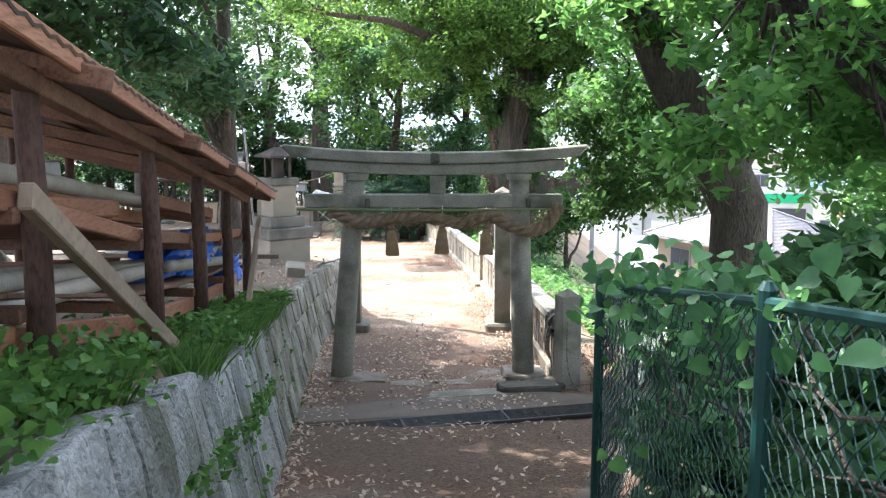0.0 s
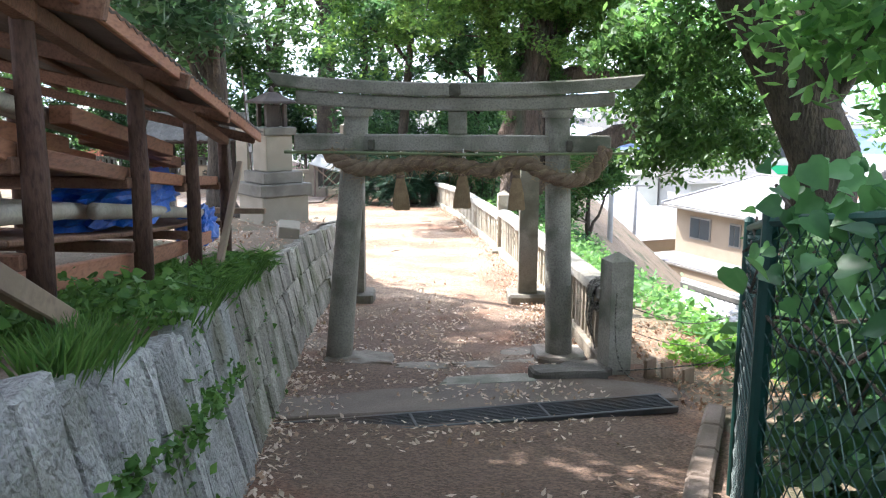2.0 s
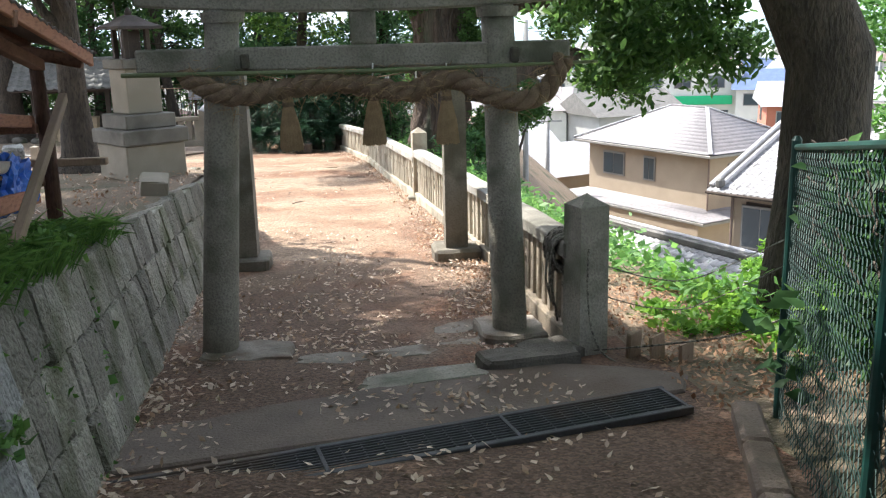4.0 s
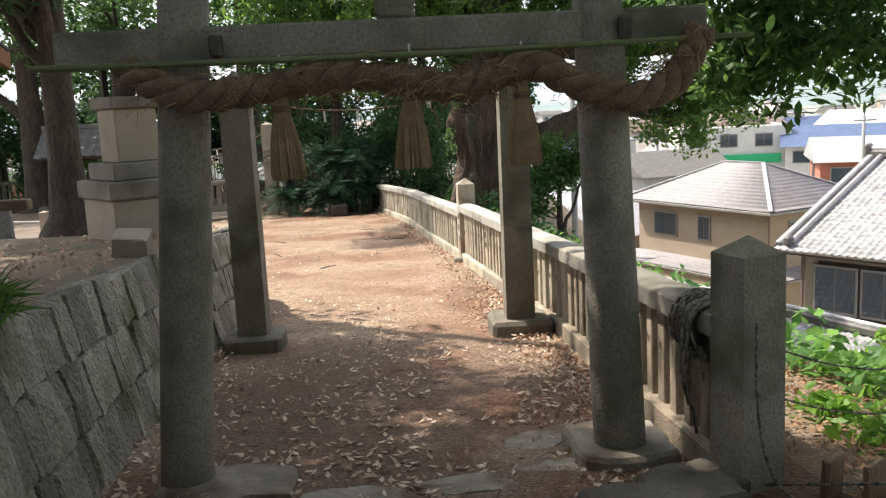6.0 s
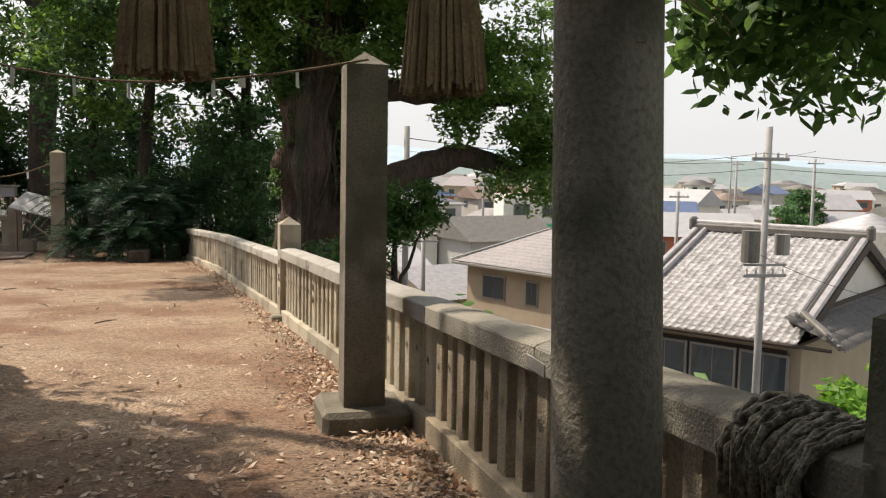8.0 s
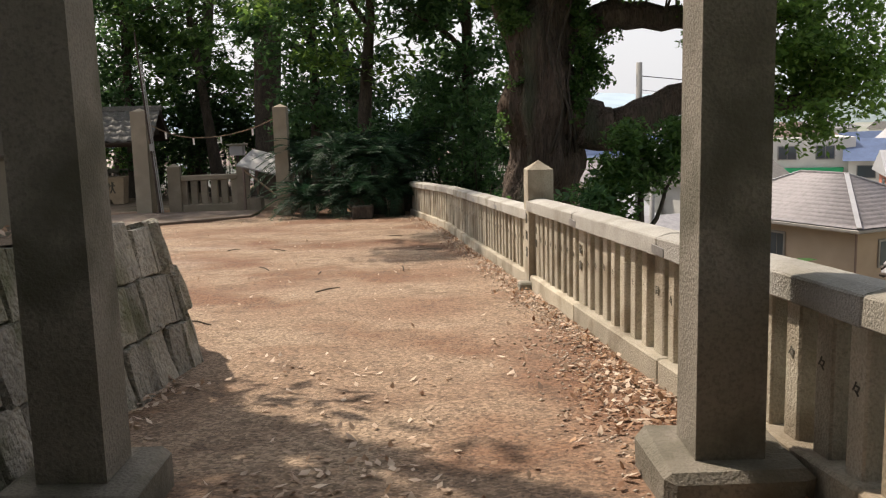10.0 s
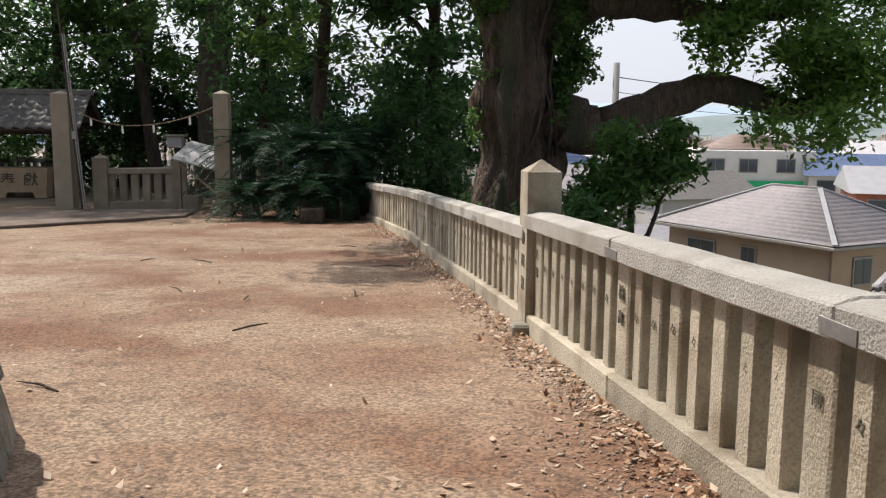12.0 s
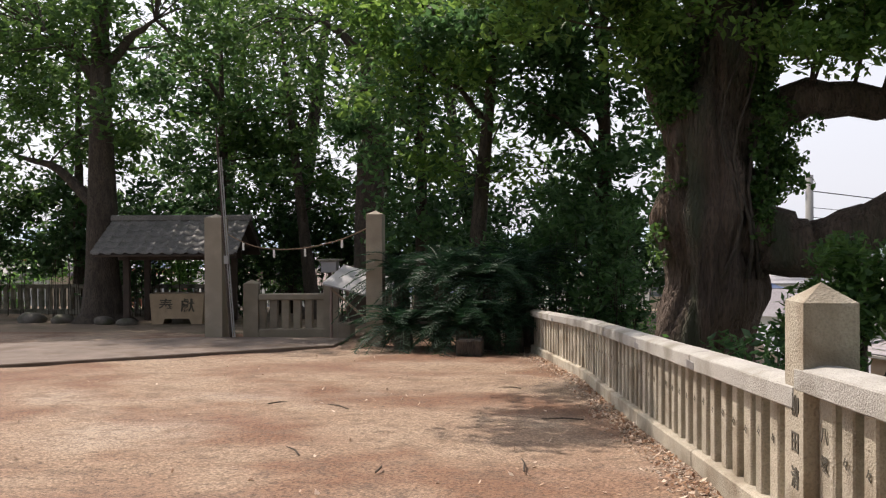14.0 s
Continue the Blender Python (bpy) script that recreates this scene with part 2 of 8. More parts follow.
M_CHAIN = mat("black-white twisted rope", (0.06, 0.055, 0.045), 0.9, 34, 0.5, 120, 0.5, tint=(0.36, 0.33, 0.27))
M_PAPER = mat("white paper", (0.8, 0.79, 0.76), 0.9, 20, 0.1, 60, 0.05)
M_INK = mat("engraved black paint", (0.11, 0.10, 0.075), 0.9, 20, 0.4, 90, 0.1)
M_WOOD_DARK = mat("dark shrine timber", (0.075, 0.055, 0.042), 0.8, 5, 0.4, 60, 0.3)
M_TILE_DARK = mat("dark grey roof tile", (0.125, 0.12, 0.11), 0.65, 2.5, 0.4, 25, 0.4, tint=(0.18, 0.17, 0.155))


def tile_mat():
    """Silvery tiles, each of its own grey."""
    m = mat("pale silver roof tile", (0.40, 0.39, 0.40), 0.5, 3.0, 0.3, 9.0, 0.2)
    nt = m.node_tree
    b = nt.nodes["Principled BSDF"]
    src = b.inputs["Base Color"].links[0].from_socket
    geo = nt.nodes.new("ShaderNodeNewGeometry")
    r = nt.nodes.new("ShaderNodeMapRange")
    r.inputs[3].default_value, r.inputs[4].default_value = 0.72, 1.18
    nt.links.new(geo.outputs["Random Per Island"], r.inputs[0])
    hsv = nt.nodes.new("ShaderNodeHueSaturation")
    nt.links.new(r.outputs[0], hsv.inputs["Value"])
    nt.links.new(src, hsv.inputs["Color"])
    nt.links.new(hsv.outputs[0], b.inputs["Base Color"])
    return m


M_TILE_PALE = tile_mat()
# red-brown timber darkened to stand in for shade under the shed roof
M_UNDER = mat("shed timber with roof shade painted in", (0.16, 0.078, 0.045), 0.8, 5, 0.45, 60, 0.4, tint=(0.22, 0.115, 0.068), per_piece=0.3)
M_GRAVEL = leaf_mat("small gravel", (0.20, 0.145, 0.105), (0.55, 0.46, 0.37), 0.0, 0.9)
M_SHINGLE = mat("grey-mauve slate shingle", (0.225, 0.21, 0.215), 0.7, 1.2, 0.25, 5.0, 0.2, tint=(0.265, 0.245, 0.25))
M_STUCCO_TAN = mat("tan stucco", (0.40, 0.325, 0.24), 0.9, 1.0, 0.15, 30, 0.2)
M_STUCCO_WHITE = mat("cream stucco", (0.68, 0.66, 0.61), 0.9, 1.0, 0.12, 30, 0.2)
M_STUCCO_GREY = mat("grey siding", (0.42, 0.41, 0.39), 0.9, 1.0, 0.15, 30, 0.2)
M_BRICKRED = mat("red cladding", (0.45, 0.16, 0.10), 0.85, 1.0, 0.2, 30, 0.2)
M_ROOF_BLUE = mat("blue glazed roof", (0.10, 0.145, 0.26), 0.4, 1.5, 0.25, 5, 0.2)
M_ROOF_BROWN = mat("brown roof", (0.22, 0.16, 0.13), 0.6, 1.5, 0.25, 5, 0.2)
M_METALROOF = mat("pale metal roof", (0.42, 0.42, 0.43), 0.5, 1.0, 0.15, 6, 0.1, metal=0.2)
M_GREEN_SIGN = mat("green sign panel", (0.02, 0.42, 0.17), 0.5, 3, 0.1, 20, 0.05)
M_WHITE = mat("white car paint", (0.8, 0.8, 0.8), 0.3, 3, 0.05, 20, 0.0)
M_RUBBER = mat("black rubber", (0.03, 0.03, 0.03), 0.8, 9, 0.2, 40, 0.1)
M_POLE = mat("concrete pole", (0.33, 0.33, 0.325), 0.8, 3, 0.2, 30, 0.2)
M_WIRE = mat("black cable", (0.03, 0.03, 0.035), 0.6, 9, 0.2, 40, 0.0)
M_FRAME = mat("window frame alloy", (0.30, 0.29, 0.27), 0.5, 4, 0.15, 30, 0.05, metal=0.4)
M_TOWN = mat("town ground", (0.30, 0.30, 0.28), 0.95, 0.05, 0.3, 0.6, 0.0, tint=(0.16, 0.20, 0.12))
# distance haze is painted into both hill colours
M_HILL = mat("wooded hill with painted haze", (0.20, 0.25, 0.26), 1.0, 0.02, 0.25, 0.15, 0.0, tint=(0.17, 0.225, 0.215))
M_HILL_FAR = mat("far hill with painted haze", (0.36, 0.46, 0.54), 1.0, 0.004, 0.15, 0.02, 0.0)
M_LITTER = leaf_mat("dry fallen leaves", (0.30, 0.19, 0.115), (0.66, 0.55, 0.44), 0.12, 0.8)
M_LITTER_RED = leaf_mat("russet fallen leaves", (0.17, 0.09, 0.05), (0.44, 0.28, 0.17), 0.12, 0.8)
M_CAMPHOR = leaf_mat("camphor leaves", (0.050, 0.118, 0.027), (0.145, 0.255, 0.052), 0.55)
M_LEAF_LIME = leaf_mat("fresh lime leaves", (0.06, 0.16, 0.02), (0.17, 0.33, 0.045), 0.5)
M_LEAF_MID = leaf_mat("green leaves", (0.05, 0.14, 0.035), (0.14, 0.29, 0.07), 0.5)
# darker copy of the green leaves, shade put into the colour
M_LEAF_SHADED = leaf_mat("green leaves with shade painted in", (0.030, 0.078, 0.022), (0.090, 0.175, 0.042), 0.45)
M_LEAF_DARK = leaf_mat("dark evergreen leaves", (0.03, 0.08, 0.032), (0.085, 0.18, 0.06), 0.48)
# darker copy of the evergreen leaves, deep shade put into the colour
M_EVERGREEN_SHADED = leaf_mat("evergreen leaves with shade painted in", (0.020, 0.055, 0.022), (0.056, 0.122, 0.042), 0.4)
M_LEAF_VINE = leaf_mat("vine leaves", (0.03, 0.095, 0.03), (0.10, 0.24, 0.07), 0.35, 0.4)
M_CYCAD = leaf_mat("cycad fronds", (0.010, 0.036, 0.018), (0.028, 0.075, 0.036), 0.2, 0.6)
M_GRASS = leaf_mat("green weeds", (0.05, 0.13, 0.025), (0.14, 0.27, 0.06), 0.4)


def glass_mat():
    m = bpy.data.materials.new("window glass")
    m.use_nodes = True
    b = m.node_tree.nodes["Principled BSDF"]
    b.inputs["Base Color"].default_value = (0.06, 0.075, 0.085, 1)
    b.inputs["Roughness"].default_value = 0.08
    return m


M_GLASS = glass_mat()

# ---- building helpers ----
RNG = np.random.default_rng(7)


def obj(name, bm, material, parent=None, label="", smooth=False):
    me = bpy.data.meshes.new(name)
    bm.to_mesh(me)
    bm.free()
    if smooth:
        me.shade_smooth()
    me.materials.append(material)
    ob = new(name, me)
    ob.parent = parent
    if label:
        tagged(ob, label)
    return ob


def part(name, bm, material, parent, label="", smooth=False):
    return obj(name, bm, material, parent, label, smooth)


def thing(name, at, label, category, group="", rz=0.0, kind=""):
    e = new(name)
    e.empty_display_size = 0.1
    e.matrix_world = pose(*at, 0, 0, rz)
    return tagged(e, label, category, group, kind)


def box(size, at=(0, 0, 0), bevel=0.01, turn=None, bm=None, segs=1, jitter=0.0):
    """A bevelled box, its base's middle at `at`."""
    out = bm if bm is not None else bmesh.new()
    tmp = bmesh.new()
    bmesh.ops.create_cube(tmp, size=1)
    bmesh.ops.scale(tmp, vec=size, verts=tmp.verts)
    if bevel:
        bmesh.ops.bevel(tmp, geom=tmp.edges[:], offset=min(bevel, min(size) * 0.4), segments=segs, affect="EDGES")
    m = Matrix.Translation((at[0], at[1], at[2] + size[2] / 2)) if turn is None else Matrix.Translation(at) @ turn @ Matrix.Translation((0, 0, size[2] / 2))
    for v in tmp.verts:
        if jitter:
            v.co += Vector(RNG.normal(0, jitter, 3))
    merge(out, tmp, m)
    return out


def merge(out, tmp, m=Matrix()):
    idx = {}
    for v in tmp.verts:
        idx[v] = out.verts.new(m @ v.co)
    for f in tmp.faces:
        out.faces.new([idx[v] for v in f.verts])
    tmp.free()


def tube(pts, radii, n=8, bm=None, rough=0.0, cap=True, seed=0):
    """A tapered tube along points."""
    out = bm if bm is not None else bmesh.new()
    pts = [Vector(p) for p in pts]
    rings = []
    side = None
    for i, p in enumerate(pts):
        d = (pts[min(i + 1, len(pts) - 1)] - pts[max(i - 1, 0)]).normalized()
        if side is None:
            side = d.orthogonal().normalized()
        side = (side - d * side.dot(d)).normalized()
        up = d.cross(side)
        r = radii[i] if not isinstance(radii, (int, float)) else radii
        ring = []
        for k in range(n):
            a = 2 * math.pi * k / n
            rr = r
            if rough:
                q = p + (side * math.cos(a) + up * math.sin(a)) * r
                rr = r * (1 + rough * (noise.noise(q * (0.9 / max(r, 0.05)) + Vector((seed, 0, 0))) + 0.6 * math.sin(3 * a + seed)))
            ring.append(out.verts.new(p + (side * math.cos(a) + up * math.sin(a)) * rr))
        rings.append(ring)
    for a, b in zip(rings, rings[1:]):
        for k in range(n):
            out.faces.new((a[k], a[(k + 1) % n], b[(k + 1) % n], b[k]))
    if cap:
        out.faces.new(rings[0][::-1])
        out.faces.new(rings[-1])
    return out


def beam(a, b, w, h, bm=None, bevel=0.006, roll=0.0):
    """A squared beam between two points, w across and h high."""
    a, b = Vector(a), Vector(b)
    d = b - a
    q = d.to_track_quat("Y", "Z").to_matrix().to_4x4()
    out = bm if bm is not None else bmesh.new()
    tmp = bmesh.new()
    bmesh.ops.create_cube(tmp, size=1)
    bmesh.ops.scale(tmp, vec=(w, d.length, h), verts=tmp.verts)
    if bevel:
        bmesh.ops.bevel(tmp, geom=tmp.edges[:], offset=bevel, segments=1, affect="EDGES")
    merge(out, tmp, Matrix.Translation((a + b) / 2) @ q @ Matrix.Rotation(roll, 4, "Y"))
    return out


def mesh_np(name, verts, faces, material, parent=None, label="", smooth=False):
    """A mesh from numpy arrays; all faces have as many corners."""
    me = bpy.data.meshes.new(name)
    verts, faces = np.asarray(verts, np.float32), np.asarray(faces, np.int32)
    me.vertices.add(len(verts))
    me.vertices.foreach_set("co", verts.ravel())
    k = faces.shape[1]
    me.loops.add(faces.size)
    me.loops.foreach_set("vertex_index", faces.ravel())
    me.polygons.add(len(faces))
    me.polygons.foreach_set("loop_start", np.arange(0, faces.size, k, dtype=np.int32))
    me.polygons.foreach_set("loop_total", np.full(len(faces), k, np.int32))
    me.update(calc_edges=True)
    if smooth:
        me.shade_smooth()
    me.materials.append(material)
    ob = new(name, me)
    ob.parent = parent
    if label:
        tagged(ob, label)
    return ob


def unit(v):
    return v / np.maximum(np.linalg.norm(v, axis=-1, keepdims=True), 1e-6)


def leaves_np(centres, length, width, rng, droop=0.3, fold=0.25, flat=0.0, spread=0.35, dirs=None):
    """Folded leaves, two triangles each, at the given places. flat: 1 lays them level. Returns vertices and triangles."""
    n = len(centres)
    d = unit(rng.normal(size=(n, 3)) * (1, 1, 0.5) - (0, 0, droop)) if dirs is None else unit(dirs + rng.normal(0, 0.25, (n, 3)))
    up = rng.normal(size=(n, 3)) * (1 - flat) * 0.8 + (0, 0, 1.0)
    side = unit(np.cross(d, up))
    up = np.cross(side, d)
    s = (1 + spread * rng.uniform(-1, 1, (n, 1)))
    L, W = length * s, width * s
    base = centres - d * L * 0.5
    tip = centres + d * L * 0.5 - up * L * 0.12
    mid = centres + up * 0.0
    v = np.stack([base, mid + side * W * 0.5 - up * W * fold, tip, mid - side * W * 0.5 - up * W * fold], 1).reshape(-1, 3)
    i = np.arange(n)[:, None] * 4
    f = np.concatenate([i + [0, 1, 2], i + [0, 2, 3]], 1).reshape(-1, 3)
    return v, f


def lens_leaves(centres, length, width, rng, droop=0.3, flat=0.1):
    """Pointed oval leaves of six corners, creased along the rib, for branches seen from near by."""
    n = len(centres)
    shape = np.array([(-0.5, 0, 0), (-0.22, 0.42, -0.08), (0.12, 0.46, -0.10), (0.5, 0, -0.16), (0.12, -0.46, -0.10), (-0.22, -0.42, -0.08)])
    d = unit(rng.normal(size=(n, 3)) * (1, 1, 0.5) - (0, 0, droop))
    up = rng.normal(size=(n, 3)) * (1 - flat) * 0.7 + (0, 0, 1.0)
    side = unit(np.cross(d, up))
    up = np.cross(side, d)
    s = rng.uniform(0.65, 1.25, (n, 1, 1))
    v = np.asarray(centres)[:, None, :] + s * (length * shape[None, :, 0:1] * d[:, None, :] + width * shape[None, :, 1:2] * side[:, None, :] + length * shape[None, :, 2:3] * up[:, None, :])
    i = np.arange(n)[:, None] * 6
    f = np.concatenate([i + list(t) for t in ((0, 1, 2), (0, 2, 3), (0, 3, 4), (0, 4, 5))], 1).reshape(-1, 3)
    return v.reshape(-1, 3), f


def clumps(centres, radii, per, rng, squash=0.6, shell=0.5):
    """Places of leaves in clumps: flattened balls, fuller towards the outside."""
    c = np.repeat(np.asarray(centres, float), per, 0)
    r = np.repeat(np.asarray(radii, float), per)[:, None]
    d = unit(rng.normal(size=c.shape))
    rad = rng.uniform(0, 1, (len(c), 1)) ** shell
    return c + d * rad * r * (1, 1, squash)


def crown_centres(balls, spacing, rng, fill=0.75):
    """Clump centres in a union of ellipsoids (x, y, z, rx, ry, rz), more of them near the outside."""
    out = []
    for x, y, z, rx, ry, rz in balls:
        n = max(4, int(4.2 * rx * ry * rz / spacing ** 3 * fill))
        d = unit(rng.normal(size=(n, 3)))
        rad = rng.uniform(0.15, 1, (n, 1)) ** 0.55
        out.append(np.array((x, y, z)) + d * rad * (rx, ry, rz))
    return np.concatenate(out)


def axis_at(trunk, z):
    """Point on the trunk's axis at the height z."""
    hs = [p[2] for p, r in trunk]
    return Vector((float(np.interp(z, hs, [p[0] for p, r in trunk])), float(np.interp(z, hs, [p[1] for p, r in trunk])), z))


def tree(name, base, trunk, limbs, balls, label, leaf, bark, leaf_size=(0.13, 0.06), spacing=0.75, per=90, clump=0.55, seed=1, n=12, rough=0.12, flat=0.15, fill=0.75, squash=0.6, twigs=True, category="tree", droop=0.3, near=False, gnarl=0.0):
    """trunk: points and radii; limbs: lists of points with first and last radius; balls: the crown's ellipsoids."""
    rng = np.random.default_rng(seed)
    t = thing(name, base, label, category)
    o = Vector(base)
    bm = bmesh.new()
    if gnarl:
        zs = [trunk[0][0][2] + (trunk[-1][0][2] - trunk[0][0][2]) * k / 70 for k in range(71)]
        tube([axis_at(trunk, z) - o for z in zs], [float(np.interp(z, [p[2] for p, r in trunk], [r for p, r in trunk])) for z in zs], 72, bm, rough, seed=seed)
    else:
        tube([Vector(p) - o for p, r in trunk], [r for p, r in trunk], n, bm, rough, seed=seed)
    if gnarl:
        for v in bm.verts:
            a = math.atan2(v.co.y, v.co.x)
            q = Vector((math.cos(a) * 2.6, math.sin(a) * 2.6, (v.co.z + 3) * 0.22))
            ridge = 1 - 2 * abs(noise.noise(q * 1.4)) + 0.5 * (1 - 2 * abs(noise.noise(q * 3.7)))
            lump = noise.noise(Vector((math.cos(a), math.sin(a), v.co.z * 0.9)) * 1.1)
            c = axis_at(trunk, v.co.z + o.z) - o
            d = Vector((v.co.x - c.x, v.co.y - c.y, 0))
            v.co += d * (gnarl * (0.55 * (ridge - 0.8) + 0.9 * lump))
    part("trunk", bm, bark, t, smooth=True)
    tips = []
    for pts, r0, r1 in limbs:
        pts = [Vector(p) for p in pts]
        fine = []
        for a, b in zip(pts, pts[1:]):
            for k in range(4):
                q = a.lerp(b, k / 4)
                fine.append(q + Vector(rng.normal(0, 0.02 + 0.15 * r1, 3)) * (1 if fine else 0))
        fine.append(pts[-1])
        bm = tube([q - o for q in fine], [r0 + (r1 - r0) * i / (len(fine) - 1) for i in range(len(fine))], max(7, n - 2), None, rough, seed=seed + 3)
        part("limb", bm, bark, t, smooth=True)
        tips += fine[2:]
    c = crown_centres(balls, spacing, rng, fill)
    if twigs:
        anchors = np.array([tuple(p) for p in tips] + [tuple(p) for p, r in trunk[-2:]])
        bm = bmesh.new()
        for q in c[:: 2]:
            k = int(np.argmin(np.linalg.norm(anchors - q, axis=1) + 0.6 * np.maximum(0, anchors[:, 2] - q[2])))
            a = Vector(anchors[k])
            b = Vector(q)
            mid = a.lerp(b, 0.5) + Vector((0, 0, 0.12 * (b - a).length)) + Vector(rng.normal(0, 0.08 * (b - a).length, 3))
            d = (b - a).length
            tube([a - o, mid - o, b - o], [0.012 + 0.011 * d, 0.008 + 0.006 * d, 0.006], 5, bm, cap=False)
        tagged(part("branchwork", bm, bark, t), kind="stuff")
    pts = clumps(c, rng.uniform(0.6, 1.25, len(c)) * clump, per, rng, squash)
    v, f = lens_leaves(pts, *leaf_size, rng, droop) if near else leaves_np(pts, *leaf_size, rng, droop, flat=flat)
    mesh_np("crown", v - np.array(base), f, leaf, t)
    return t


# ---- the lie of the land ----
PY = [-40, -8, 0, 3, 6.7, 9, 12.2, 16.7, 22, 29, 44, 60, 90]
PZ = [3.3, 0.95, 0.12, -0.36, -0.94, -1.18, -1.40, -1.66, -1.96, -2.24, -2.6, -6.0, -10.5]
FENCE = [(1.17, 8.72), (1.12, 11.85), (0.70, 17.2), (0.03, 24.2), (-0.72, 28.2)]
TOWN_Z = -10.5


def path_z(y):
    return (np.interp(np.asarray(y) - 0.7, PY, PZ) + np.interp(y, PY, PZ) + np.interp(np.asarray(y) + 0.7, PY, PZ)) / 3


def ground_z(x, y):
    x, y = np.asarray(x, float), np.asarray(y, float)
    z = path_z(y)
    edge = np.interp(y, [-40, 6, 8, 9.5, 12, 17, 24, 28, 40, 60], [3.5, 2.9, 2.4, 1.9, 1.8, 1.4, 0.9, 0.6, 3, 8])
    s = np.maximum(0, x - edge)
    z = z - np.where(s < 2.2, 0.2 * s * s, 0.968 + 0.88 * (s - 2.2))
    s2 = np.maximum(0, -22 - x)
    z = z - np.where(s2 < 3, 0.08 * s2 * s2, 0.72 + 0.5 * (s2 - 3))
    return np.maximum(z, TOWN_Z)


WB_Y = [-6, 0, 3.0, 5.0, 6.4, 8.2, 9.3, 11.5, 13.2, 14.4]
WB_X = [-0.55, -0.72, -0.88, -1.08, -1.26, -1.45, -1.56, -1.69, -1.68, -1.62]
TER_Y = [-8, -2, 2.8, 5.0, 8.5, 11.1, 14.8, 17, 20, 24]
TER_Z = [1.9, 1.15, 0.57, 0.12, -0.30, -0.51, -0.75, -1.05, -1.6, -2.12]


def terrace_z(y):
    return (np.interp(np.asarray(y) - 0.5, TER_Y, TER_Z) + np.interp(y, TER_Y, TER_Z) + np.interp(np.asarray(y) + 0.5, TER_Y, TER_Z)) / 3


WALL_LINE = [(float(np.interp(y, WB_Y, WB_X)), y) for y in np.arange(-6, 14.01, 0.5)] + [(-1.62, 14.45), (-1.8, 14.95), (-2.3, 15.5), (-3.2, 16.3), (-4.6, 17.4), (-6.5, 19.2), (-8.5, 21.6), (-10, 24)]


def line_at(line, s):
    """Point and direction at the length s along a line of plan points."""
    for (x0, y0), (x1, y1) in zip(line, line[1:]):
        d = math.hypot(x1 - x0, y1 - y0)
        if s <= d:
            break
        s -= d
    return x0 + (x1 - x0) * s / d, y0 + (y1 - y0) * s / d, (x1 - x0) / d, (y1 - y0) / d


def line_len(line):
    return sum(math.hypot(b[0] - a[0], b[1] - a[1]) for a, b in zip(line, line[1:]))

# ---- ground sheet ----
def steps(*spans):
    out = []
    for a, b, d in spans:
        out += list(np.arange(a, b - 1e-6, d))
    return np.array(out + [spans[-1][1]])


GX = steps((-3000, -400, 400), (-400, -60, 20), (-60, -24, 3), (-24, -9, 0.6), (-9, -3, 0.25), (-3, 2.6, 0.1), (2.6, 12, 0.4), (12, 40, 2), (40, 400, 20), (400, 3000, 400))
GY = steps((-400, -40, 40), (-40, -3, 1.5), (-3, 3, 0.25), (3, 20, 0.1), (20, 34, 0.2), (34, 60, 1), (60, 100, 3), (100, 400, 20), (400, 4000, 400))
xx, yy = np.meshgrid(GX, GY)
zz = ground_z(xx, yy)
fine = np.array([[noise.noise(Vector((x * 1.3, y * 1.3, 0))) * 0.022 + noise.noise(Vector((x * 3.1, y * 3.1, 3))) * 0.006 if -9 < x < 9 and -4 < y < 36 else 0.0 for x in GX] for y in GY])
zz = zz + fine
nx, ny = len(GX), len(GY)
ii = (np.arange(ny - 1)[:, None] * nx + np.arange(nx - 1)[None, :]).ravel()
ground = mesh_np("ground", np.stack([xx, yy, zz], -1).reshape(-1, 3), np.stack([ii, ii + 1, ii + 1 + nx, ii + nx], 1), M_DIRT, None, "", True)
tagged(ground, "packed sandy earth path strewn with dry leaves", "ground", kind="structure")
ground.data.materials.append(M_SOIL)
ground.data.materials.append(M_TOWN)
fx, fy = xx[:-1, :-1].ravel(), yy[:-1, :-1].ravel()
fz = ground_z(fx, fy)
edge_f = np.interp(fy, [0, 8, 9.5, 12, 17, 24, 28], [1.2, 1.6, 1.3, 1.2, 0.85, 0.2, -0.4])
mi = np.where((fx > edge_f) | (fy > 31.5) | (fx < -14), 1, 0)
mi = np.where(fz < TOWN_Z + 0.4, 2, mi)
ground.data.polygons.foreach_set("material_index", mi.astype(np.int32))

# terrace behind the retaining wall
TY = np.arange(-6, 24.01, 0.2)
rows_t = []
for y in TY:
    if y < 14.3:
        xb = float(np.interp(y, WB_Y, WB_X)) - (0.24 if y < 12 else 0.24 + (y - 12) * 0.05)
    else:
        xb = float(np.interp(y, [14.3, 14.95, 15.5, 16.3, 17.4, 19.2, 21.6, 24], [-1.86, -2.0, -2.5, -3.45, -4.8, -6.7, -8.7, -10.2]))
    rows_t.append([(xb - 14 * (k / 44) ** 1.6, y) for k in range(45)])
tv = np.array(rows_t)
tz = terrace_z(tv[..., 1])
far_l = np.maximum(0, -3 - tv[..., 0])
tz = tz + np.where(tv[..., 1] < 12, 0.05 * np.minimum(far_l, 4), 0) + np.array([[noise.noise(Vector((x * 1.7, y * 1.7, 7))) * 0.05 for x, y in r] for r in rows_t])
